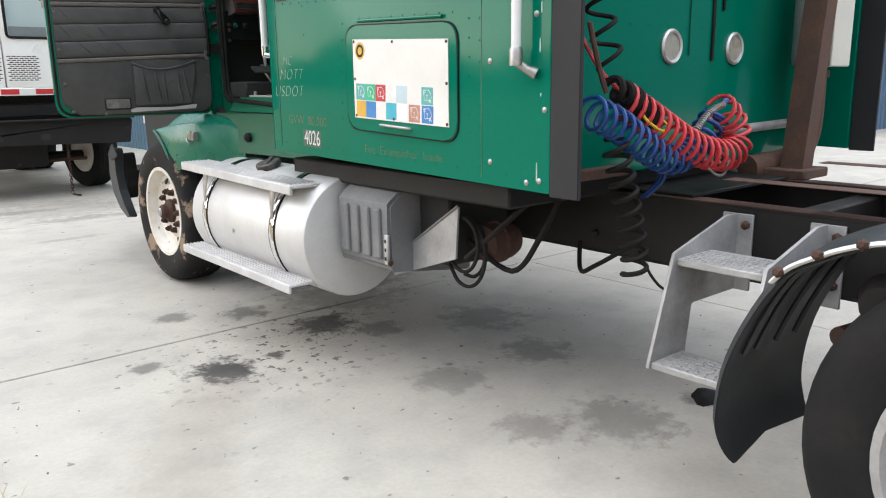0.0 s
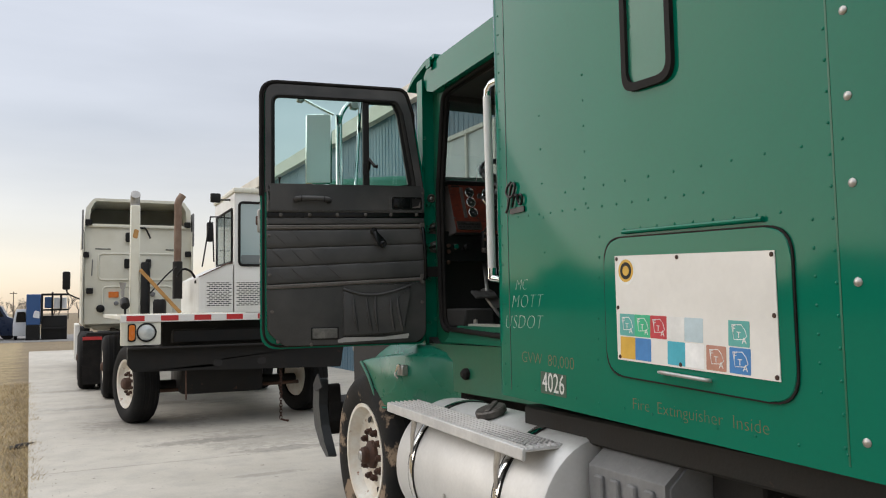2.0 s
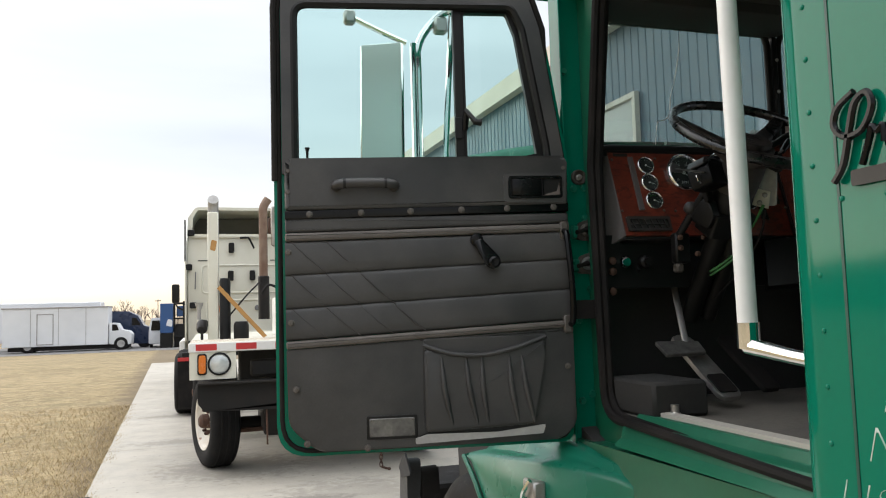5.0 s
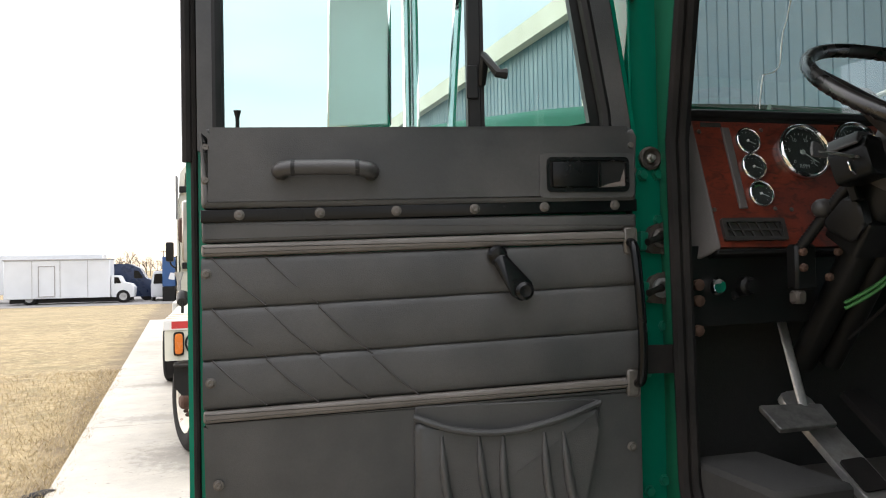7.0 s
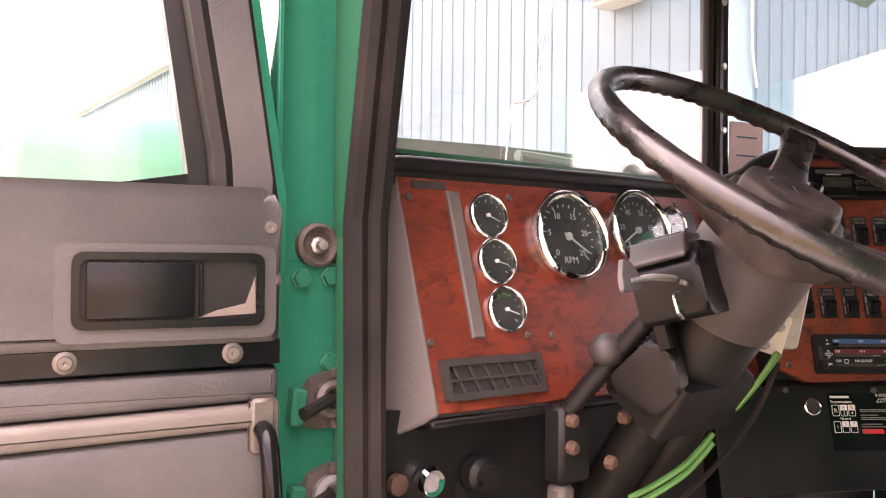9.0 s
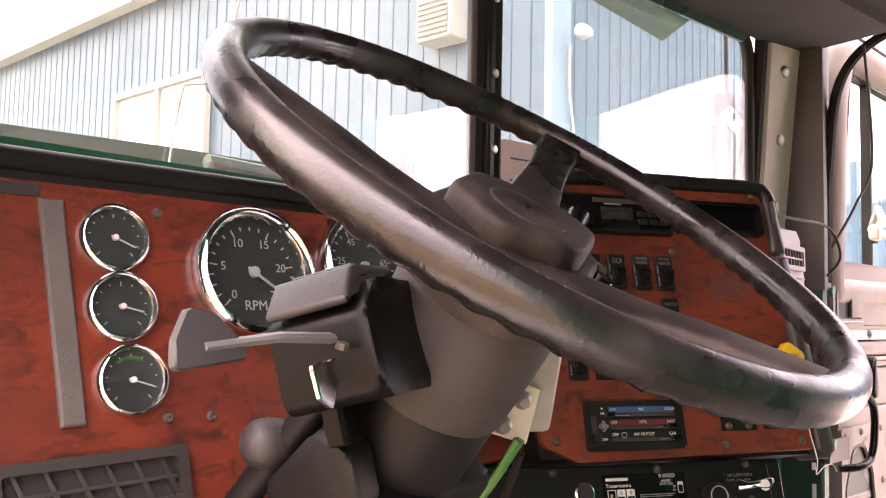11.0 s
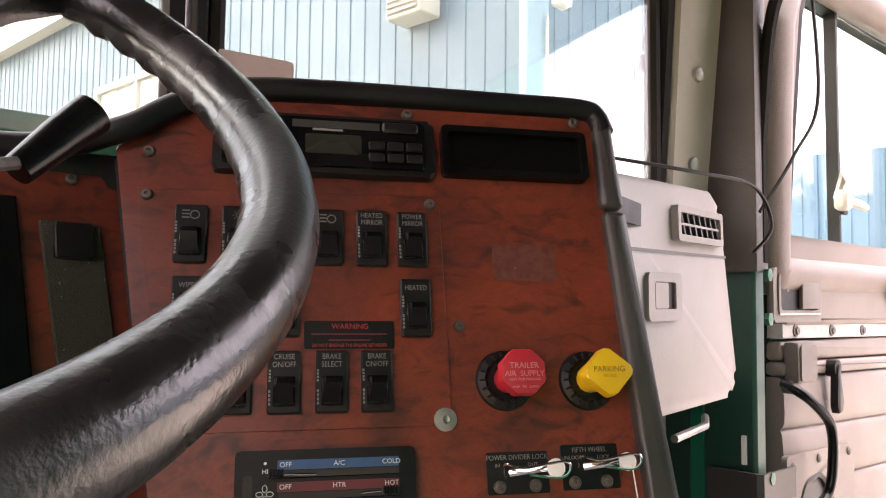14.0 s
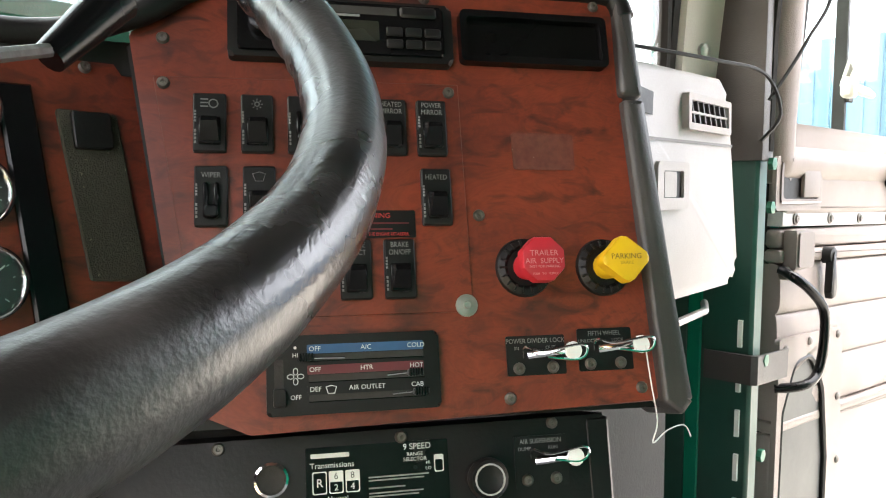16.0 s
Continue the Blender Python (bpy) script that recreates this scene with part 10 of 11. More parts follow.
part("oil_pan", bx((-0.30, 11.8, 0.36), (0.75, 12.9, 0.75), 0.06, None, 2), FRAME, yt)
part("steering_link", tb([(-0.7, 12.1, 0.40), (1.3, 12.1, 0.42)], 0.025, 8), RUST, yt)
rim_wheel(yt, -0.92, 12.30, 1, 0.50, 0.50, 0.27, RIM, turn=15)
rim_wheel(yt, 1.55, 12.38, -1, 0.50, 0.50, 0.27, RIM, turn=15)
for s, x in ((1, -1.06), (-1, 1.66)):
    rim_wheel(yt, x, 15.6, s, 0.52, 0.52, 0.26, RIM, True, "rear_wheel")
    rim_wheel(yt, x + 0.32 * s, 15.6, s, 0.52, 0.52, 0.26, RIM, False, "rear_wheel")
    part("mud_flap", bx((min(x, x + 0.56 * s), 16.35, 0.18), (max(x, x + 0.56 * s), 16.37, 1.05), 0.004), RUBBER, yt)
link = mesh_of("chain_link", tb(smooth_path([(0.012, 0, 0.022), (0.012, 0, -0.022), (-0.012, 0, -0.022), (-0.012, 0, 0.022)], 4, True), 0.005, 5, True), LUG)
chain = part("hanging_chain", tb(smooth_path([(0.86, 11.36, 0.72), (0.865, 11.35, 0.70), (0.87, 11.35, 0.66)], 3), 0.010, 6), LUG, yt, "rusty chain hanging to the ground")
for i in range(17):
    part("chain_link", link, None, chain, "", at(0.87, 11.35, 0.66 - i * 0.038, 0, 0, 90 * (i % 2)))
part("chain_hook", tb(smooth_path([(0.87, 11.35, 0.03), (0.92, 11.33, 0.012), (0.95, 11.30, 0.012), (0.93, 11.26, 0.012)], 4), 0.012, 6), LUG, chain)
part("tie_rope", tb([(-0.30, 11.33, 0.74), (-0.295, 11.34, 0.35)], 0.010, 5), RUST, yt)

# engine cover and cab
hoodm = facing(12.2)
eng = part("engine_cover", plate(rounded([(-0.03, 1.39), (0.425, 1.39), (0.425, 2.07), (0.33, 2.05), (-0.03, 1.87)], 0.015, 2), -1.80, 0.0, hoodm, 0.012), WHITE, yt, "white engine cover with slotted grilles")
SLOT = mat("slot_shadow", (0.02, 0.02, 0.02), 0.8)


def slotted(x0, x1, z0, z1, parent):
    """A perforated panel: staggered rows of long slots."""
    pan = part("grille_panel", plate(rr(x0 - 0.015, x1 + 0.015, z0 - 0.015, z1 + 0.015, 0.006, 2), -0.002, 0.005, hoodm, 0.002), WHITE, parent, "slotted white steel grille")
    bm = bmesh.new()
    nr, pitch = 13, 0.062
    for j in range(nr):
        z = z0 + (z1 - z0) * (j + 0.5) / nr
        x = x0 + (0.5 * pitch if j % 2 else 0.0)
        while x + 0.045 <= x1 + 0.012:
            box(bm, (x, z - 0.0065, 0.004), (min(x + 0.048, x1), z + 0.0065, 0.0062), 0, hoodm)
            x += pitch
    tagged(part("slots", bm, SLOT, pan), kind="stuff")


slotted(0.075, 0.405, 1.48, 1.81, eng)
part("cover_hinge", bx((-0.045, 12.4, 1.80), (-0.031, 12.5, 1.84), 0.003), BLACK, eng)
part("cover_edge", tb([(-0.03, 12.19, 1.875), (0.33, 12.19, 2.052), (0.425, 12.19, 2.07)], 0.008, 6), RUST, eng)
ycab = part("cab_shell", plate(rounded([(0.437, 1.39), (1.66, 1.39), (1.66, 3.05), (0.437, 3.05)], 0.03, 3), -1.55, 0.0, hoodm, 0.025, 2), WHITE, yt, "white square yard tractor cab")
slotted(0.47, 0.86, 1.48, 1.81, ycab)
part("roof_cap", bx((0.415, 12.16, 3.045), (1.68, 13.80, 3.115), 0.03, None, 2), CREAM, ycab)
part("windscreen", plate(rr(0.505, 1.58, 2.04, 2.91, 0.06, 5), 0.0, 0.012, hoodm), mat("sky_glass", (0.30, 0.38, 0.38), 0.06, 0.0, (0.36, 0.42, 0.42), 0.8, 0.6, 10, 0.0, coat=0.8), ycab, "pale reflecting windscreen")
part("screen_gasket", tb([hoodm @ Vector((x, z, 0.012)) for x, z in rr(0.505, 1.58, 2.04, 2.91, 0.06, 6)], 0.018, 8, True), RUBBER, ycab, "black rubber gasket")
part("dash_shadow", plate(rr(0.53, 1.55, 2.06, 2.18, 0.02, 2), 0.012, 0.0135, hoodm), mat("dim_dash", (0.15, 0.17, 0.17), 0.4), ycab)
SY = Matrix(((0, 0, -1, 0.437), (-1, 0, 0, 0), (0, 1, 0, 0), (0, 0, 0, 1)))
part("side_window", plate(rounded([(-13.50, 2.09), (-12.30, 2.09), (-12.30, 2.83), (-13.50, 2.83)], 0.05, 4), 0.0, 0.01, SY), bpy.data.materials["sky_glass"], ycab)
part("side_gasket", tb([SY @ Vector((x, z, 0.01)) for x, z in rr(-13.50, -12.30, 2.09, 2.83, 0.05, 5)], 0.018, 8, True), RUBBER, ycab)
part("sliding_bar", bx((0.42, 12.88, 2.10), (0.436, 12.91, 2.82), 0.002), RUBBER, ycab)
part("cab_handle", tb(smooth_path([(0.43, 12.3, 1.96), (0.40, 12.3, 1.98), (0.40, 12.5, 2.02), (0.43, 12.52, 2.02)], 4), 0.008, 6), BLACK, ycab)
ymr = part("cab_mirror", bx((0.16, 12.44, 2.93), (0.30, 12.50, 3.06), 0.02, None, 2), BLACK, ycab, "small black square mirror")
part("mirror_arm", tb([(0.26, 12.48, 2.97), (0.44, 12.5, 2.98)], 0.012, 6), BLACK, ymr)
ym2 = part("side_mirror", bx((0.12, 12.5, 2.38), (0.21, 12.56, 2.66), 0.03, None, 2), BLACK, ycab, "black side mirror on a bent bar")
part("mirror_bar", tb(smooth_path([(0.43, 12.5, 2.72), (0.19, 12.5, 2.73), (0.16, 12.5, 2.66), (0.06, 12.5, 2.03)], 5), 0.010, 6), BLACK, ym2)
part("mirror_bar", tb([(0.20, 12.52, 2.66), (0.22, 12.52, 2.10)], 0.010, 6), BLACK, ym2)

# post, pipes and gear on the deck
post = part("deck_post", bx((-0.865, 12.52, 1.386), (-0.745, 12.64, 2.86), 0.008), CREAM, yt, "rust-streaked cream square post")
part("rust_streak", plate(rounded([(-0.84, 2.42), (-0.78, 2.40), (-0.76, 2.52), (-0.82, 2.54)], 0.02, 3), 0.0, 0.0015, facing(12.519)), ORANGE, post)
part("exhaust_pipe", tb(smooth_path([(-0.80, 12.72, 1.39), (-0.80, 12.72, 2.7), (-0.80, 12.70, 2.95), (-0.80, 12.62, 3.02)], 6), 0.062, 16), ALU_DULL, yt, "pale grey exhaust pipe with a bent tip")
part("black_cylinder", lt([(0.062, 0), (0.062, 0.67), (0.05, 0.70), (0, 0.705)], at(-0.675, 12.5, 1.386), 18), BLACK, yt, "black upright cylinder")
part("air_filter", lt([(0.08, 0), (0.085, 0.02), (0.085, 0.16), (0.07, 0.20), (0, 0.20)], at(-0.50, 12.4, 1.386), 20), BLACK, yt, "black filter canister")
part("wood_brace", bx((-0.024, -0.012, 0), (0.024, 0.012, 0.78), 0.003, Matrix.Translation((-0.23, 12.45, 1.40)) @ pose(0, 0, 0, 0, -41.5, 0)), ORANGE, yt, "orange-tan wooden brace")
part("exhaust_stack", tb(smooth_path([(-0.205, 13.0, 1.9), (-0.205, 13.0, 2.80), (-0.20, 13.0, 2.98), (-0.14, 13.0, 3.09)], 6), 0.052, 14), STACKRUST, yt, "rust-brown exhaust stack with a slanted tip")
part("stack_heat_shield", lt([(0.068, 1.60), (0.068, 2.12), (0.06, 2.13)], at(-0.205, 13.0, 0), 16), FRAME, yt)
part("stay_rod", tb([(-0.28, 12.5, 2.04), (-0.42, 12.5, 1.90), (-0.64, 12.5, 1.64)], 0.010, 6), BLACK, yt, "thin black stay rod")
part("air_hose", tb(smooth_path([(-0.26, 12.6, 1.90), (-0.18, 12.6, 2.0), (-0.08, 12.6, 1.97), (-0.02, 12.6, 1.88)], 5), 0.016, 7), RUBBER, yt)
horn = part("air_horn", lt([(0.02, 0), (0.02, 0.10), (0.045, 0.18), (0.05, 0.19), (0, 0.12)], at(-0.96, 12.4, 1.62), 14), ALU_DULL, yt, "grey air horn beside the post")
part("horn_body", lt([(0.05, 0), (0.06, 0.02), (0.06, 0.14), (0, 0.16)], at(-0.93, 12.4, 1.50, -60, 0, 0), 14), BLACK, horn)
part("horn_stem", tb([(-0.93, 12.4, 1.39), (-0.93, 12.4, 1.55)], 0.015, 6), BLACK, horn)

# ---- the cream sleeper tractor behind it ----
ct = thing("cream_sleeper_tractor", at(-0.15, 22, 0), "parked cream sleeper tractor with an open roof fairing", "truck")
CB = facing(20.7)
sl = part("sleeper_box", plate(rounded([(-1.30, 1.15), (1.02, 1.15), (1.02, 3.36), (0.98, 3.41), (-1.26, 3.41), (-1.30, 3.36)], 0.05, 3), -3.0, 0.0, CB, 0.02, 2), CREAM, ct, "cream sleeper back wall with pressed panels")
fair = part("roof_fairing", ring(bmesh.new(), rounded([(-1.30, 3.40), (1.02, 3.40), (1.00, 3.80), (0.84, 4.03), (-1.12, 4.03), (-1.28, 3.80)], [0.02, 0.02, 0.1, 0.14, 0.14, 0.1], 4), rounded([(-1.20, 3.44), (0.92, 3.44), (0.90, 3.78), (0.80, 3.965), (-1.08, 3.965), (-1.18, 3.78)], [0.02, 0.02, 0.08, 0.10, 0.10, 0.08], 4), -2.2, 0.03, CB), CREAM, ct, "open cream roof fairing")
part("fairing_inside", bx((-1.22, 22.2, 3.42), (0.94, 22.24, 3.98)), DARKPANEL, fair, "grey-green inside of the fairing")
part("fairing_floor", bx((-1.22, 20.72, 3.42), (0.94, 22.2, 3.435)), DARKPANEL, fair)
part("back_lip", bx((-1.22, 20.64, 3.36), (0.92, 20.70, 3.43), 0.02, None, 2), CREAM, sl)
for u0, u1, v0, v1 in ((-1.00, 0.72, 2.16, 2.76), (-0.90, 0.60, 1.30, 2.00)):
    part("pressed_panel", tb([CB @ Vector((x, z, 0.004)) for x, z in rounded([(u0, v0), (u1, v0), (u1, v1), (u0, v1)], 0.10, 5)], 0.022, 8, True), CREAM, sl)
for x0, x1 in ((-1.08, -0.75), (0.45, 0.72)):
    part("vent_slit", bx((x0, 20.69, 2.855), (x1, 20.70, 2.875), 0.002), BLACK, sl)
for x in (-1.36, 1.04):
    part("side_fin", bx((x, 20.55, 2.85 if x < 0 else 2.95), (x + 0.035, 20.9, 3.74), 0.008), GREYPLAST, ct, "dark grey side fin")
    part("side_fairing", bx((x + 0.01 if x < 0 else x - 0.02, 20.6, 1.15), (x + 0.05 if x < 0 else x + 0.02, 23.6, 3.3), 0.01), CREAM, ct)
for x, z in ((-1.27, 2.72), (0.95, 2.76), (-1.22, 3.46), (0.93, 3.46), (-1.18, 1.90)):
    part("black_hinge", bx((x - 0.07, 20.60, z - 0.06), (x + 0.07, 20.70, z + 0.07), 0.015), BLACK, sl, "black rubber hinge block")
part("back_rod", tb([(-1.14, 20.66, 2.25), (-1.13, 20.66, 2.62)], 0.012, 6), GREYPLAST, sl)
part("amber_reflector", plate(rr(-0.785, -0.57, 1.75, 1.885, 0.015, 2), 0.0, 0.02, CB), AMBER, sl, "amber reflector sticker")
part("gooseneck_pipe", tb(smooth_path([(-0.20, 20.6, 3.35), (-0.06, 20.6, 3.36), (0.0, 20.6, 3.33), (0.10, 20.6, 3.12)], 5), 0.022, 8), BLACK, sl, "black bent pipe")
for x, z in ((0.06, 2.53), (-0.40, 2.53), (-0.38, 3.14)):
    part("bracket_block", bx((x - 0.06, 20.60, z - 0.11), (x + 0.06, 20.70, z + 0.11), 0.02), BLACK, sl)
for x, z, r in ((-0.62, 1.62, 0.05), (0.16, 1.82, 0.06), (-0.95, 1.50, 0.09)):
    part("round_fitting", lt([(r, 0), (r, 0.05), (r * 0.7, 0.07), (0, 0.07)], off(CB, x, z), 16), BLACK if r > 0.08 else GREYPLAST, sl)
cmr = part("door_mirror", bx((-1.76, 23.9, 2.02), (-1.57, 24.02, 2.50), 0.05, None, 2), BLACK, ct, "black oval door mirror")
part("mirror_arm", tb(smooth_path([(-1.66, 23.96, 2.06), (-1.62, 24.0, 1.92), (-1.40, 24.1, 1.80), (-1.28, 24.1, 1.76)], 5), 0.02, 6), BLACK, cmr)
part("cab_front", bx((-1.26, 23.6, 1.0), (0.98, 25.2, 3.2), 0.12, None, 3), CREAM, ct)
part("engine_hood", bx((-1.05, 25.1, 0.9), (0.8, 26.8, 2.0), 0.2, None, 3), CREAM, ct)
part("side_skirt", bx((-1.47, 20.9, 0.35), (-1.36, 23.8, 1.15), 0.03, None, 2), WHITE, ct, "white side skirt")
for x in (-0.55, 0.25):
    part("chassis_rail", bx((x, 16.8, 0.72), (x + 0.09, 26.0, 0.98), 0.006), FRAME, ct)
for y in (18.9, 17.6):
    for s, x in ((1, -1.40), (-1, 1.12)):
        rim_wheel(ct, x, y, s, 0.52, 0.52, 0.27, ALU_DULL, y > 18, "rear_wheel")
        rim_wheel(ct, x + 0.32 * s, y, s, 0.52, 0.52, 0.27, ALU_DULL, False, "rear_wheel")
for s, x in ((1, -1.36), (-1, 1.08)):
    rim_wheel(ct, x, 25.4, s, 0.52, 0.52, 0.28, ALU_DULL, True)
    fl = part("mud_flap", bx((min(x, x + 0.52 * s), 16.98, 0.12), (max(x, x + 0.52 * s), 17.0, 1.0), 0.004), RUBBER, ct, "black mud flap with a taped top edge")
    part("flap_tape", bx((min(x, x + 0.5 * s), 16.965, 0.92), (max(x, x + 0.5 * s), 16.979, 0.98), 0.003), REDTAPE, fl)
part("rear_bar", bx((-1.30, 17.0, 0.98), (1.0, 17.06, 1.06), 0.01), FRAME, ct)

# ---- trucks on the far road ----
FZ = -0.56     # the road lies lower than the yard
bt = thing("box_truck", at(-11, 64, FZ), "white box truck parked on the far road", "truck")
box_b = part("cargo_box", bx((-14.8, 64.2, -0.12), (-7.9, 66.6, 2.62), 0.04), BOXWHITE, bt, "plain white cargo box")
part("roof_rail", bx((-14.85, 64.15, 2.58), (-7.85, 66.65, 2.68), 0.02), ALU_DULL, box_b)
for x in (-13.0, -11.2, -9.4):
    part("side_seam", bx((x, 64.18, -0.1), (x + 0.03, 64.2, 2.6)), ALU_DULL, box_b)
part("side_door", ring(bmesh.new(), rr(-12.6, -11.5, 0.0, 2.2, 0.03, 2), rr(-12.54, -11.56, 0.06, 2.14, 0.02, 2), 0.0, 0.03, facing(64.2)), ALU_DULL, box_b)
YZ64 = Matrix(((1, 0, 0, 0), (0, 0, -1, 0), (0, 1, 0, 0), (0, 0, 0, 1)))
cabb = part("truck_cab", plate(rounded([(-7.85, -0.12), (-6.35, -0.15), (-6.30, 0.55), (-6.50, 0.80), (-7.05, 0.92), (-7.30, 1.40), (-7.85, 1.45)], 0.08, 4), -66.3, -64.35, YZ64, 0.05, 2), BOXWHITE, bt, "white truck cab and hood")
part("cab_window", plate(rounded([(-7.65, 0.85), (-7.18, 0.88), (-7.35, 1.30), (-7.65, 1.32)], 0.04, 3), -64.349, -64.335, YZ64), BLACK_GLOSS, cabb)
part("under_rail", bx((-14.5, 64.6, -0.42), (-6.5, 66.2, -0.14), 0.02), FRAME, bt)
for x in (-13.2, -7.05):
    for s, y in ((1, 64.35), (-1, 66.4)):
        m_ = at(x, y, FZ + 0.47, 90 * s, 0, 0)
        wv = part("wheel", lt([(0.0, 0.02), (0.2, 0.0), (0.27, 0.02), (0.28, -0.2), (0, -0.2)], m_, 20), ALU_DULL, bt)
        part("tyre", lt([(0.27, 0.02), (0.40, 0.03), (0.47, 0.0), (0.47, -0.24), (0.40, -0.27), (0.27, -0.26)], m_, 24), TYRE, wv)
tr2 = thing("white_trailer", at(-17, 70, FZ), "white box trailer behind the box truck", "trailer")
part("trailer_box", bx((-22.0, 69.0, 0.1), (-9.0, 71.5, 3.1), 0.05), BOXWHITE, tr2)
part("trailer_leg", bx((-10.6, 69.2, FZ - 0.03), (-10.45, 69.35, 0.12), 0.01), FRAME, tr2)
for x in (-20.5, -19.2):
    for y in (69.1, 71.4):
        part("wheel", lt([(0, -0.2), (0.52, -0.2), (0.52, 0.04), (0.30, 0.06), (0, 0.02)], at(x, y, FZ + 0.5, 90, 0, 0), 20), TYRE, tr2)
db = thing("dark_blue_tractor", at(-6.3, 66, FZ), "dark blue streamlined road tractor", "truck")
dcab = part("cab_body", plate(rounded([(-8.8, -0.2), (-5.05, -0.25), (-5.0, 0.45), (-5.15, 0.95), (-5.75, 1.15), (-6.15, 1.9), (-6.9, 2.28), (-8.8, 2.30)], [0.05, 0.1, 0.2, 0.3, 0.2, 0.3, 0.4, 0.05], 5), -69.9, -67.6, YZ64, 0.08, 2), DARKBLUE, db)
part("side_glass", plate(rounded([(-6.6, 1.15), (-5.95, 1.18), (-6.25, 1.72), (-6.6, 1.78)], 0.05, 3), -67.6, -67.58, YZ64), BLACK_GLOSS, dcab)
for x in (-8.3, -5.7):
    part("wheel", lt([(0, -0.2), (0.5, -0.2), (0.5, 0.04), (0.30, 0.06), (0, 0.02)], at(x, 67.7, FZ + 0.5, 90, 0, 0), 20), TYRE, db)
pu = thing("white_pickup", at(-4.6, 66, FZ), "white pickup seen end-on on the road", "pickup truck")
pb = part("pickup_body", plate(rounded([(-5.25, -0.25), (-4.2, -0.25), (-4.2, 0.6), (-4.28, 1.2), (-4.4, 1.70), (-5.05, 1.70), (-5.17, 1.2), (-5.25, 0.6)], 0.08, 3), -70.0, -65.6, YZ64, 0.05, 2), BOXWHITE, pu)
part("pickup_glass", plate(rounded([(-5.08, 0.75), (-4.37, 0.75), (-4.46, 1.5), (-4.99, 1.5)], 0.05, 3), -65.6, -65.58, YZ64), BLACK_GLOSS, pb)
for x in (-5.2, -4.42):
    part("wheel", lt([(0, 0), (0.36, 0), (0.36, 0.2), (0, 0.2)], at(x, 66.4, FZ + 0.34, 0, 90, 0), 18), TYRE, pu)
sm_ = thing("stacked_machine", at(-3.1, 64.5, FZ), "dark blue container with black machine frames stacked beside it", "machine")
ctn = part("container", bx((-4.36, 64.3, 0.55), (-3.45, 66.5, 2.75), 0.04), MIDBLUE, sm_, "blue steel container")
part("container_patch", plate(rounded([(-3.95, 1.1), (-3.50, 1.0), (-3.50, 1.5), (-3.8, 1.6)], 0.08, 3), 0.0, 0.02, facing(64.29)), BOXWHITE, ctn)
part("container_base", bx((-4.36, 64.3, FZ - 0.02), (-3.5, 66.5, 0.54), 0.03), BLACK, ctn)
mf = part("machine_frame", bx((-3.42, 64.3, 1.55), (-1.6, 64.42, 1.68), 0.01), BLACK, sm_, "black steel machine frame")
for x0, z0, x1, z1 in ((-3.42, 2.65, -1.6, 2.80), (-3.42, 1.0, -3.28, 2.75), (-2.75, 1.2, -2.62, 2.9), (-2.2, 1.6, -2.05, 2.75), (-3.4, 0.2, -1.7, 0.35)):
    part("frame_bar", bx((x0, 64.3, z0), (x1, 64.44, z1), 0.01), BLACK, mf)
part("machine_body", bx((-3.40, 64.6, FZ - 0.02), (-1.7, 66.2, 1.2), 0.08, None, 2), BLACK, sm_)
part("machine_panel", bx((-2.6, 64.5, 1.70), (-1.75, 64.6, 2.5), 0.03), BOXWHITE, sm_)
part("machine_cab", bx((-3.2, 64.55, 1.75), (-2.7, 66, 2.55), 0.05), MIDBLUE, sm_)
pole_me = thing("utility_pole", at(-18.6, 300, -0.6), "distant wooden utility pole with a crossarm", "utility pole")
part("pole", tb([(-18.6, 300, -0.7), (-18.6, 300, 8.6)], [0.17, 0.12], 8), BARK, pole_me)
part("crossarm", bx((-19.7, 299.9, 7.9), (-17.5, 300.1, 8.15)), BARK, pole_me)


def bare_trees():
    """A far line of leafless woods along the horizon: trunks with forking twigs."""
    rnd = random.Random(31)
    verts, faces = [], []

    def stick(a, b, w):
        d = Vector((b.y - a.y, 0, 0))
        k = len(verts)
        n_ = Vector((w, 0, 0)) if abs(b.z - a.z) > abs(b.x - a.x) else Vector((0, 0, w))
        verts.extend([tuple(a - n_), tuple(a + n_), tuple(b + n_ * 0.6), tuple(b - n_ * 0.6), tuple(a + Vector((0, w, 0))), tuple(b + Vector((0, w * 0.6, 0)))])
        faces.extend([(k, k + 1, k + 2, k + 3), (k, k + 4, k + 5, k + 3), (k + 1, k + 4, k + 5, k + 2)])

    def grow(p, d, ln, w, lev):
        q = p + d * ln
        stick(p, q, w)
        if lev:
            for _ in range(3):
                nd = (d + Vector((rnd.uniform(-0.8, 0.8), rnd.uniform(-0.4, 0.4), rnd.uniform(-0.1, 0.5)))).normalized()
                grow(p + d * ln * rnd.uniform(0.45, 1.0), nd, ln * rnd.uniform(0.55, 0.8), w * 0.6, lev - 1)
    for i in range(150):
        a = radians(rnd.uniform(-42, 6)) if i < 120 else radians(rnd.uniform(62, 84))
        r = rnd.uniform(230, 330)
        p = Vector((r * math.sin(a), r * math.cos(a), -0.7))
        grow(p, Vector((rnd.uniform(-0.1, 0.1), 0, 1)).normalized(), rnd.uniform(1.6, 3.4), 0.16, 4)
    me = bpy.data.meshes.new("far_bare_woods")
    me.from_pydata(verts, [], faces)
    me.materials.append(BARK)
    tagged(part("far_bare_woods", me, None), "far line of leafless winter trees on the horizon", "trees", kind="stuff")


bare_trees()


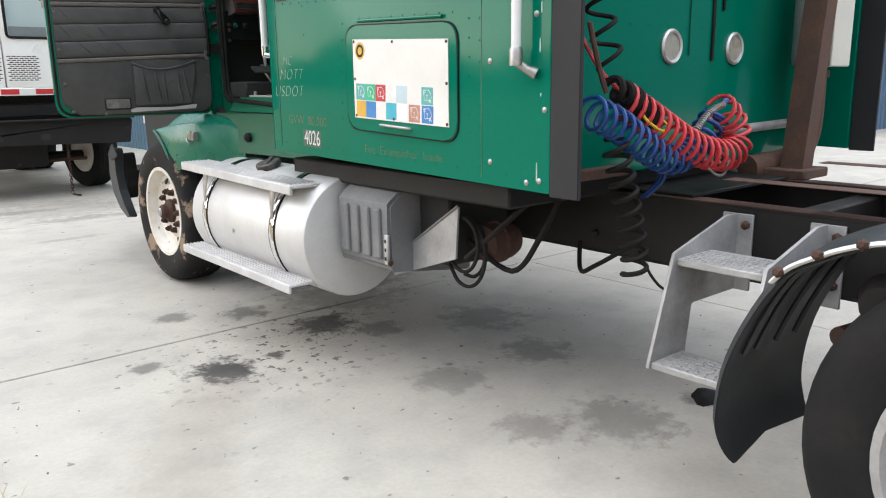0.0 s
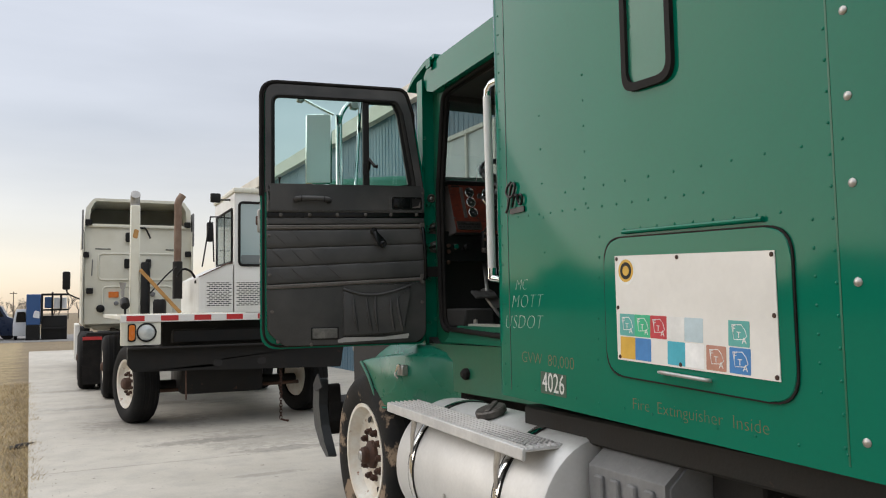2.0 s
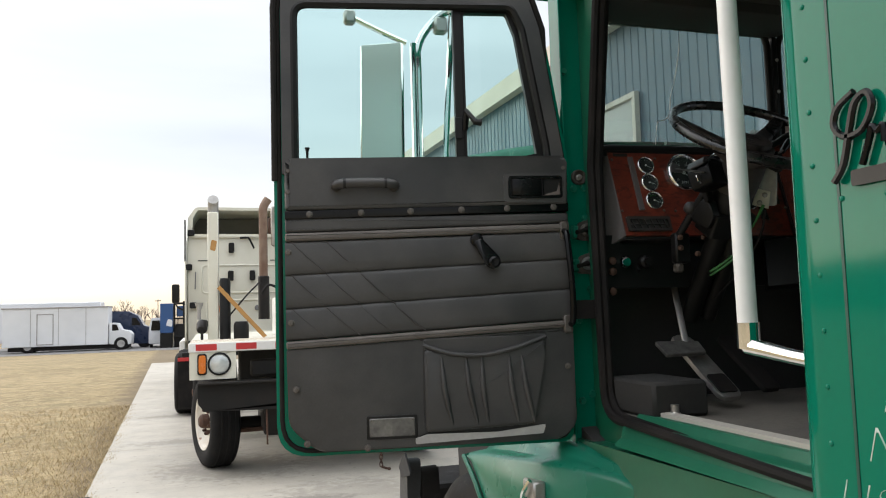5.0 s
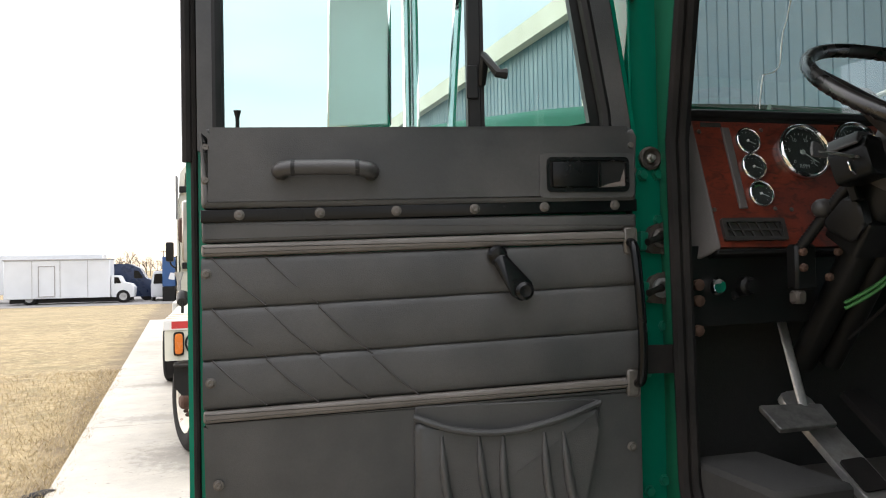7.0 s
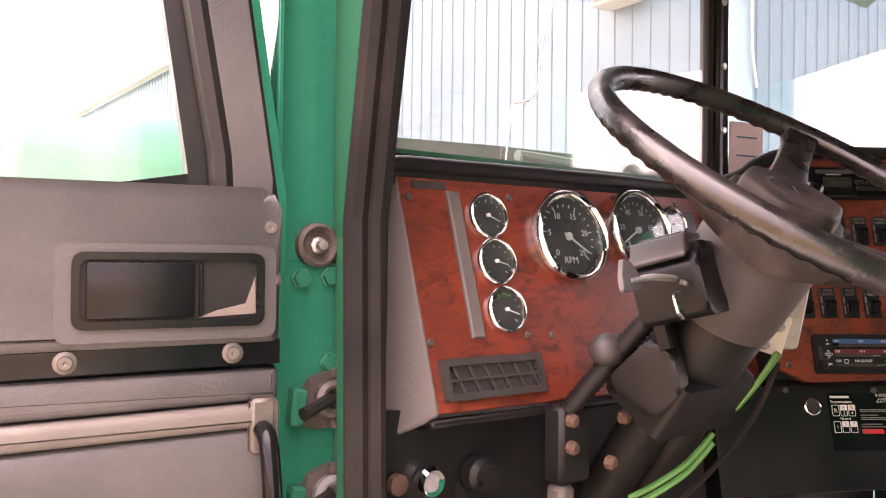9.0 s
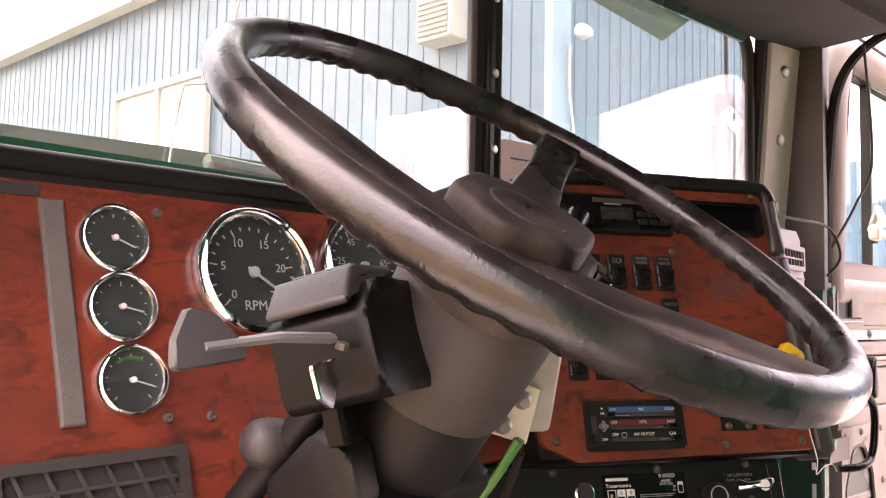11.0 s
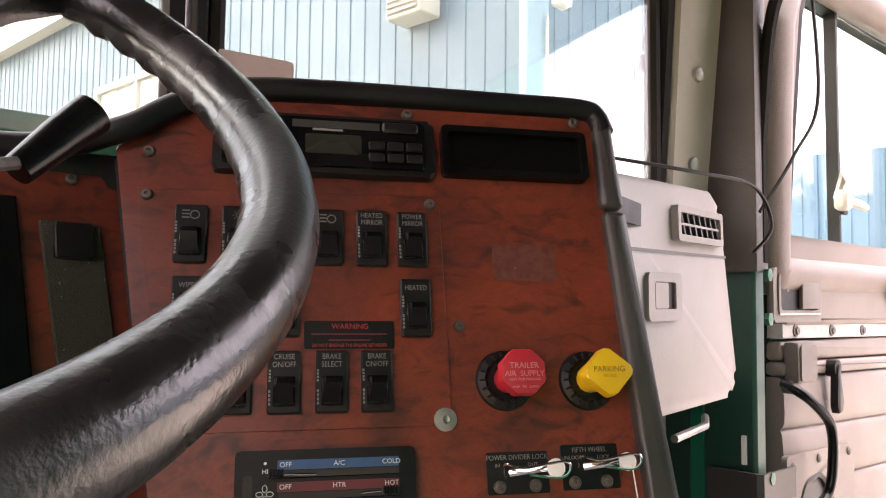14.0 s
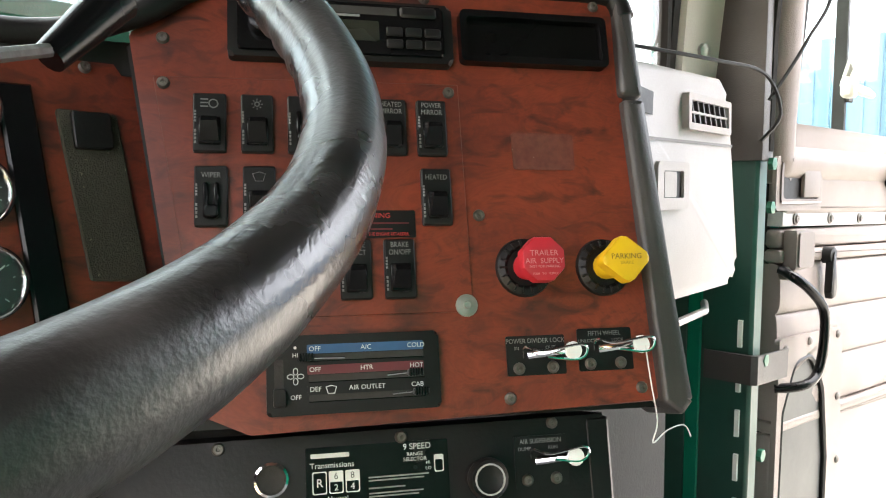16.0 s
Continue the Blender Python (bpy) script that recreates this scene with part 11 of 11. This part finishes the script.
# ---- pallets and loader across the yard ----
def pallet(m):
    """A pallet of top boards, stringers and bottom boards; alike pieces share their mesh."""
    pal = thing("pallet", m, "weathered orange-brown wooden pallet in a tall stack", "pallet", "stacked pallets")
    for i in range(7):
        part("top_board", BOARD, None, pal, "", m @ pose(-0.555 + i * 0.185, 0, 0.132))
    for y in (-0.455, 0.0, 0.455):
        part("stringer", STRINGER, None, pal, "", m @ pose(0, y, 0.072))
    for i in (0, 3, 6):
        part("bottom_board", BOARD, None, pal, "", m @ pose(-0.555 + i * 0.185, 0, 0.011))
    return pal


BOARD = mesh_of("pallet_board", bx((-0.045, -0.50, -0.010), (0.045, 0.50, 0.010)), PALLETWOOD)
STRINGER = mesh_of("pallet_stringer", bx((-0.60, -0.045, -0.0495), (0.60, 0.045, 0.0495)), PALLETWOOD)
rnd_p = random.Random(12)
for px_, py_, cnt in ((25.6, 8.0, 12), (27.2, 7.6, 14), (26.0, 6.7, 13), (27.3, 6.3, 14), (26.4, 5.4, 14), (26.2, 4.1, 13), (26.5, 2.8, 14)):
    for k in range(cnt):
        pallet(at(px_ + rnd_p.uniform(-0.04, 0.04), py_ + rnd_p.uniform(-0.04, 0.04), k * 0.1425, 0, 0, 90 + rnd_p.uniform(-3, 3)))

ld = thing("telehandler", at(22.5, 6.2, 0), "faded cream telescopic loader parked in the yard", "loader")
part("chassis", bx((21.3, 4.6, 0.45), (23.2, 7.6, 1.05), 0.08, None, 2), TANPAINT, ld, "cream steel chassis")
lb = part("boom", tb([(22.0, 4.2, 1.75), (21.9, 8.0, 1.05)], [0.17, 0.15], 4), TANPAINT, ld, "cream telescopic boom")
part("boom_head", bx((21.75, 7.9, 0.25), (22.05, 8.25, 1.15), 0.04), TANPAINT, lb)
for x in (21.5, 22.3):
    part("fork", bx((x, 8.2, 0.03), (x + 0.11, 9.3, 0.08), 0.01), FRAME, lb)
part("fork_frame", bx((21.4, 8.15, 0.05), (22.5, 8.22, 0.9), 0.01), FRAME, lb)
cabl = part("operator_cage", tb([(21.3, 5.0, 1.0), (21.3, 5.05, 2.15), (21.3, 6.1, 2.15), (21.3, 6.3, 1.0)], 0.04, 6), BLACK, ld, "black operator cage")
part("cage_bar", tb([(22.2, 5.0, 1.0), (22.2, 5.05, 2.15), (22.2, 6.1, 2.15), (22.2, 6.3, 1.0)], 0.04, 6), BLACK, cabl)
part("cage_roof", bx((21.26, 5.0, 2.13), (22.24, 6.15, 2.19), 0.02), BLACK, cabl)
part("seat", bx((21.5, 5.2, 1.05), (22.0, 5.7, 1.35), 0.06, None, 2), BLACK, ld)
part("hydraulic_hose", tb(smooth_path([(21.3, 5.8, 1.1), (21.25, 6.6, 1.9), (21.3, 7.3, 1.5), (21.5, 7.6, 1.0)], 6), 0.03, 6), BLACK, ld)
for x, s in ((21.15, 1), (23.35, -1)):
    for y in (5.0, 7.1):
        m_ = at(x, y, 0.53, 0, -90 * s, 0)
        wl_ = part("wheel", lt([(0, 0.0), (0.24, -0.02), (0.28, 0.01), (0.28, -0.3), (0, -0.3)], m_, 20), TANPAINT, ld)
        part("tyre", lt([(0.27, 0.0), (0.40, 0.04), (0.52, 0.0), (0.53, -0.06), (0.53, -0.28), (0.50, -0.34), (0.27, -0.34)], m_, 26), TYRE, wl_)
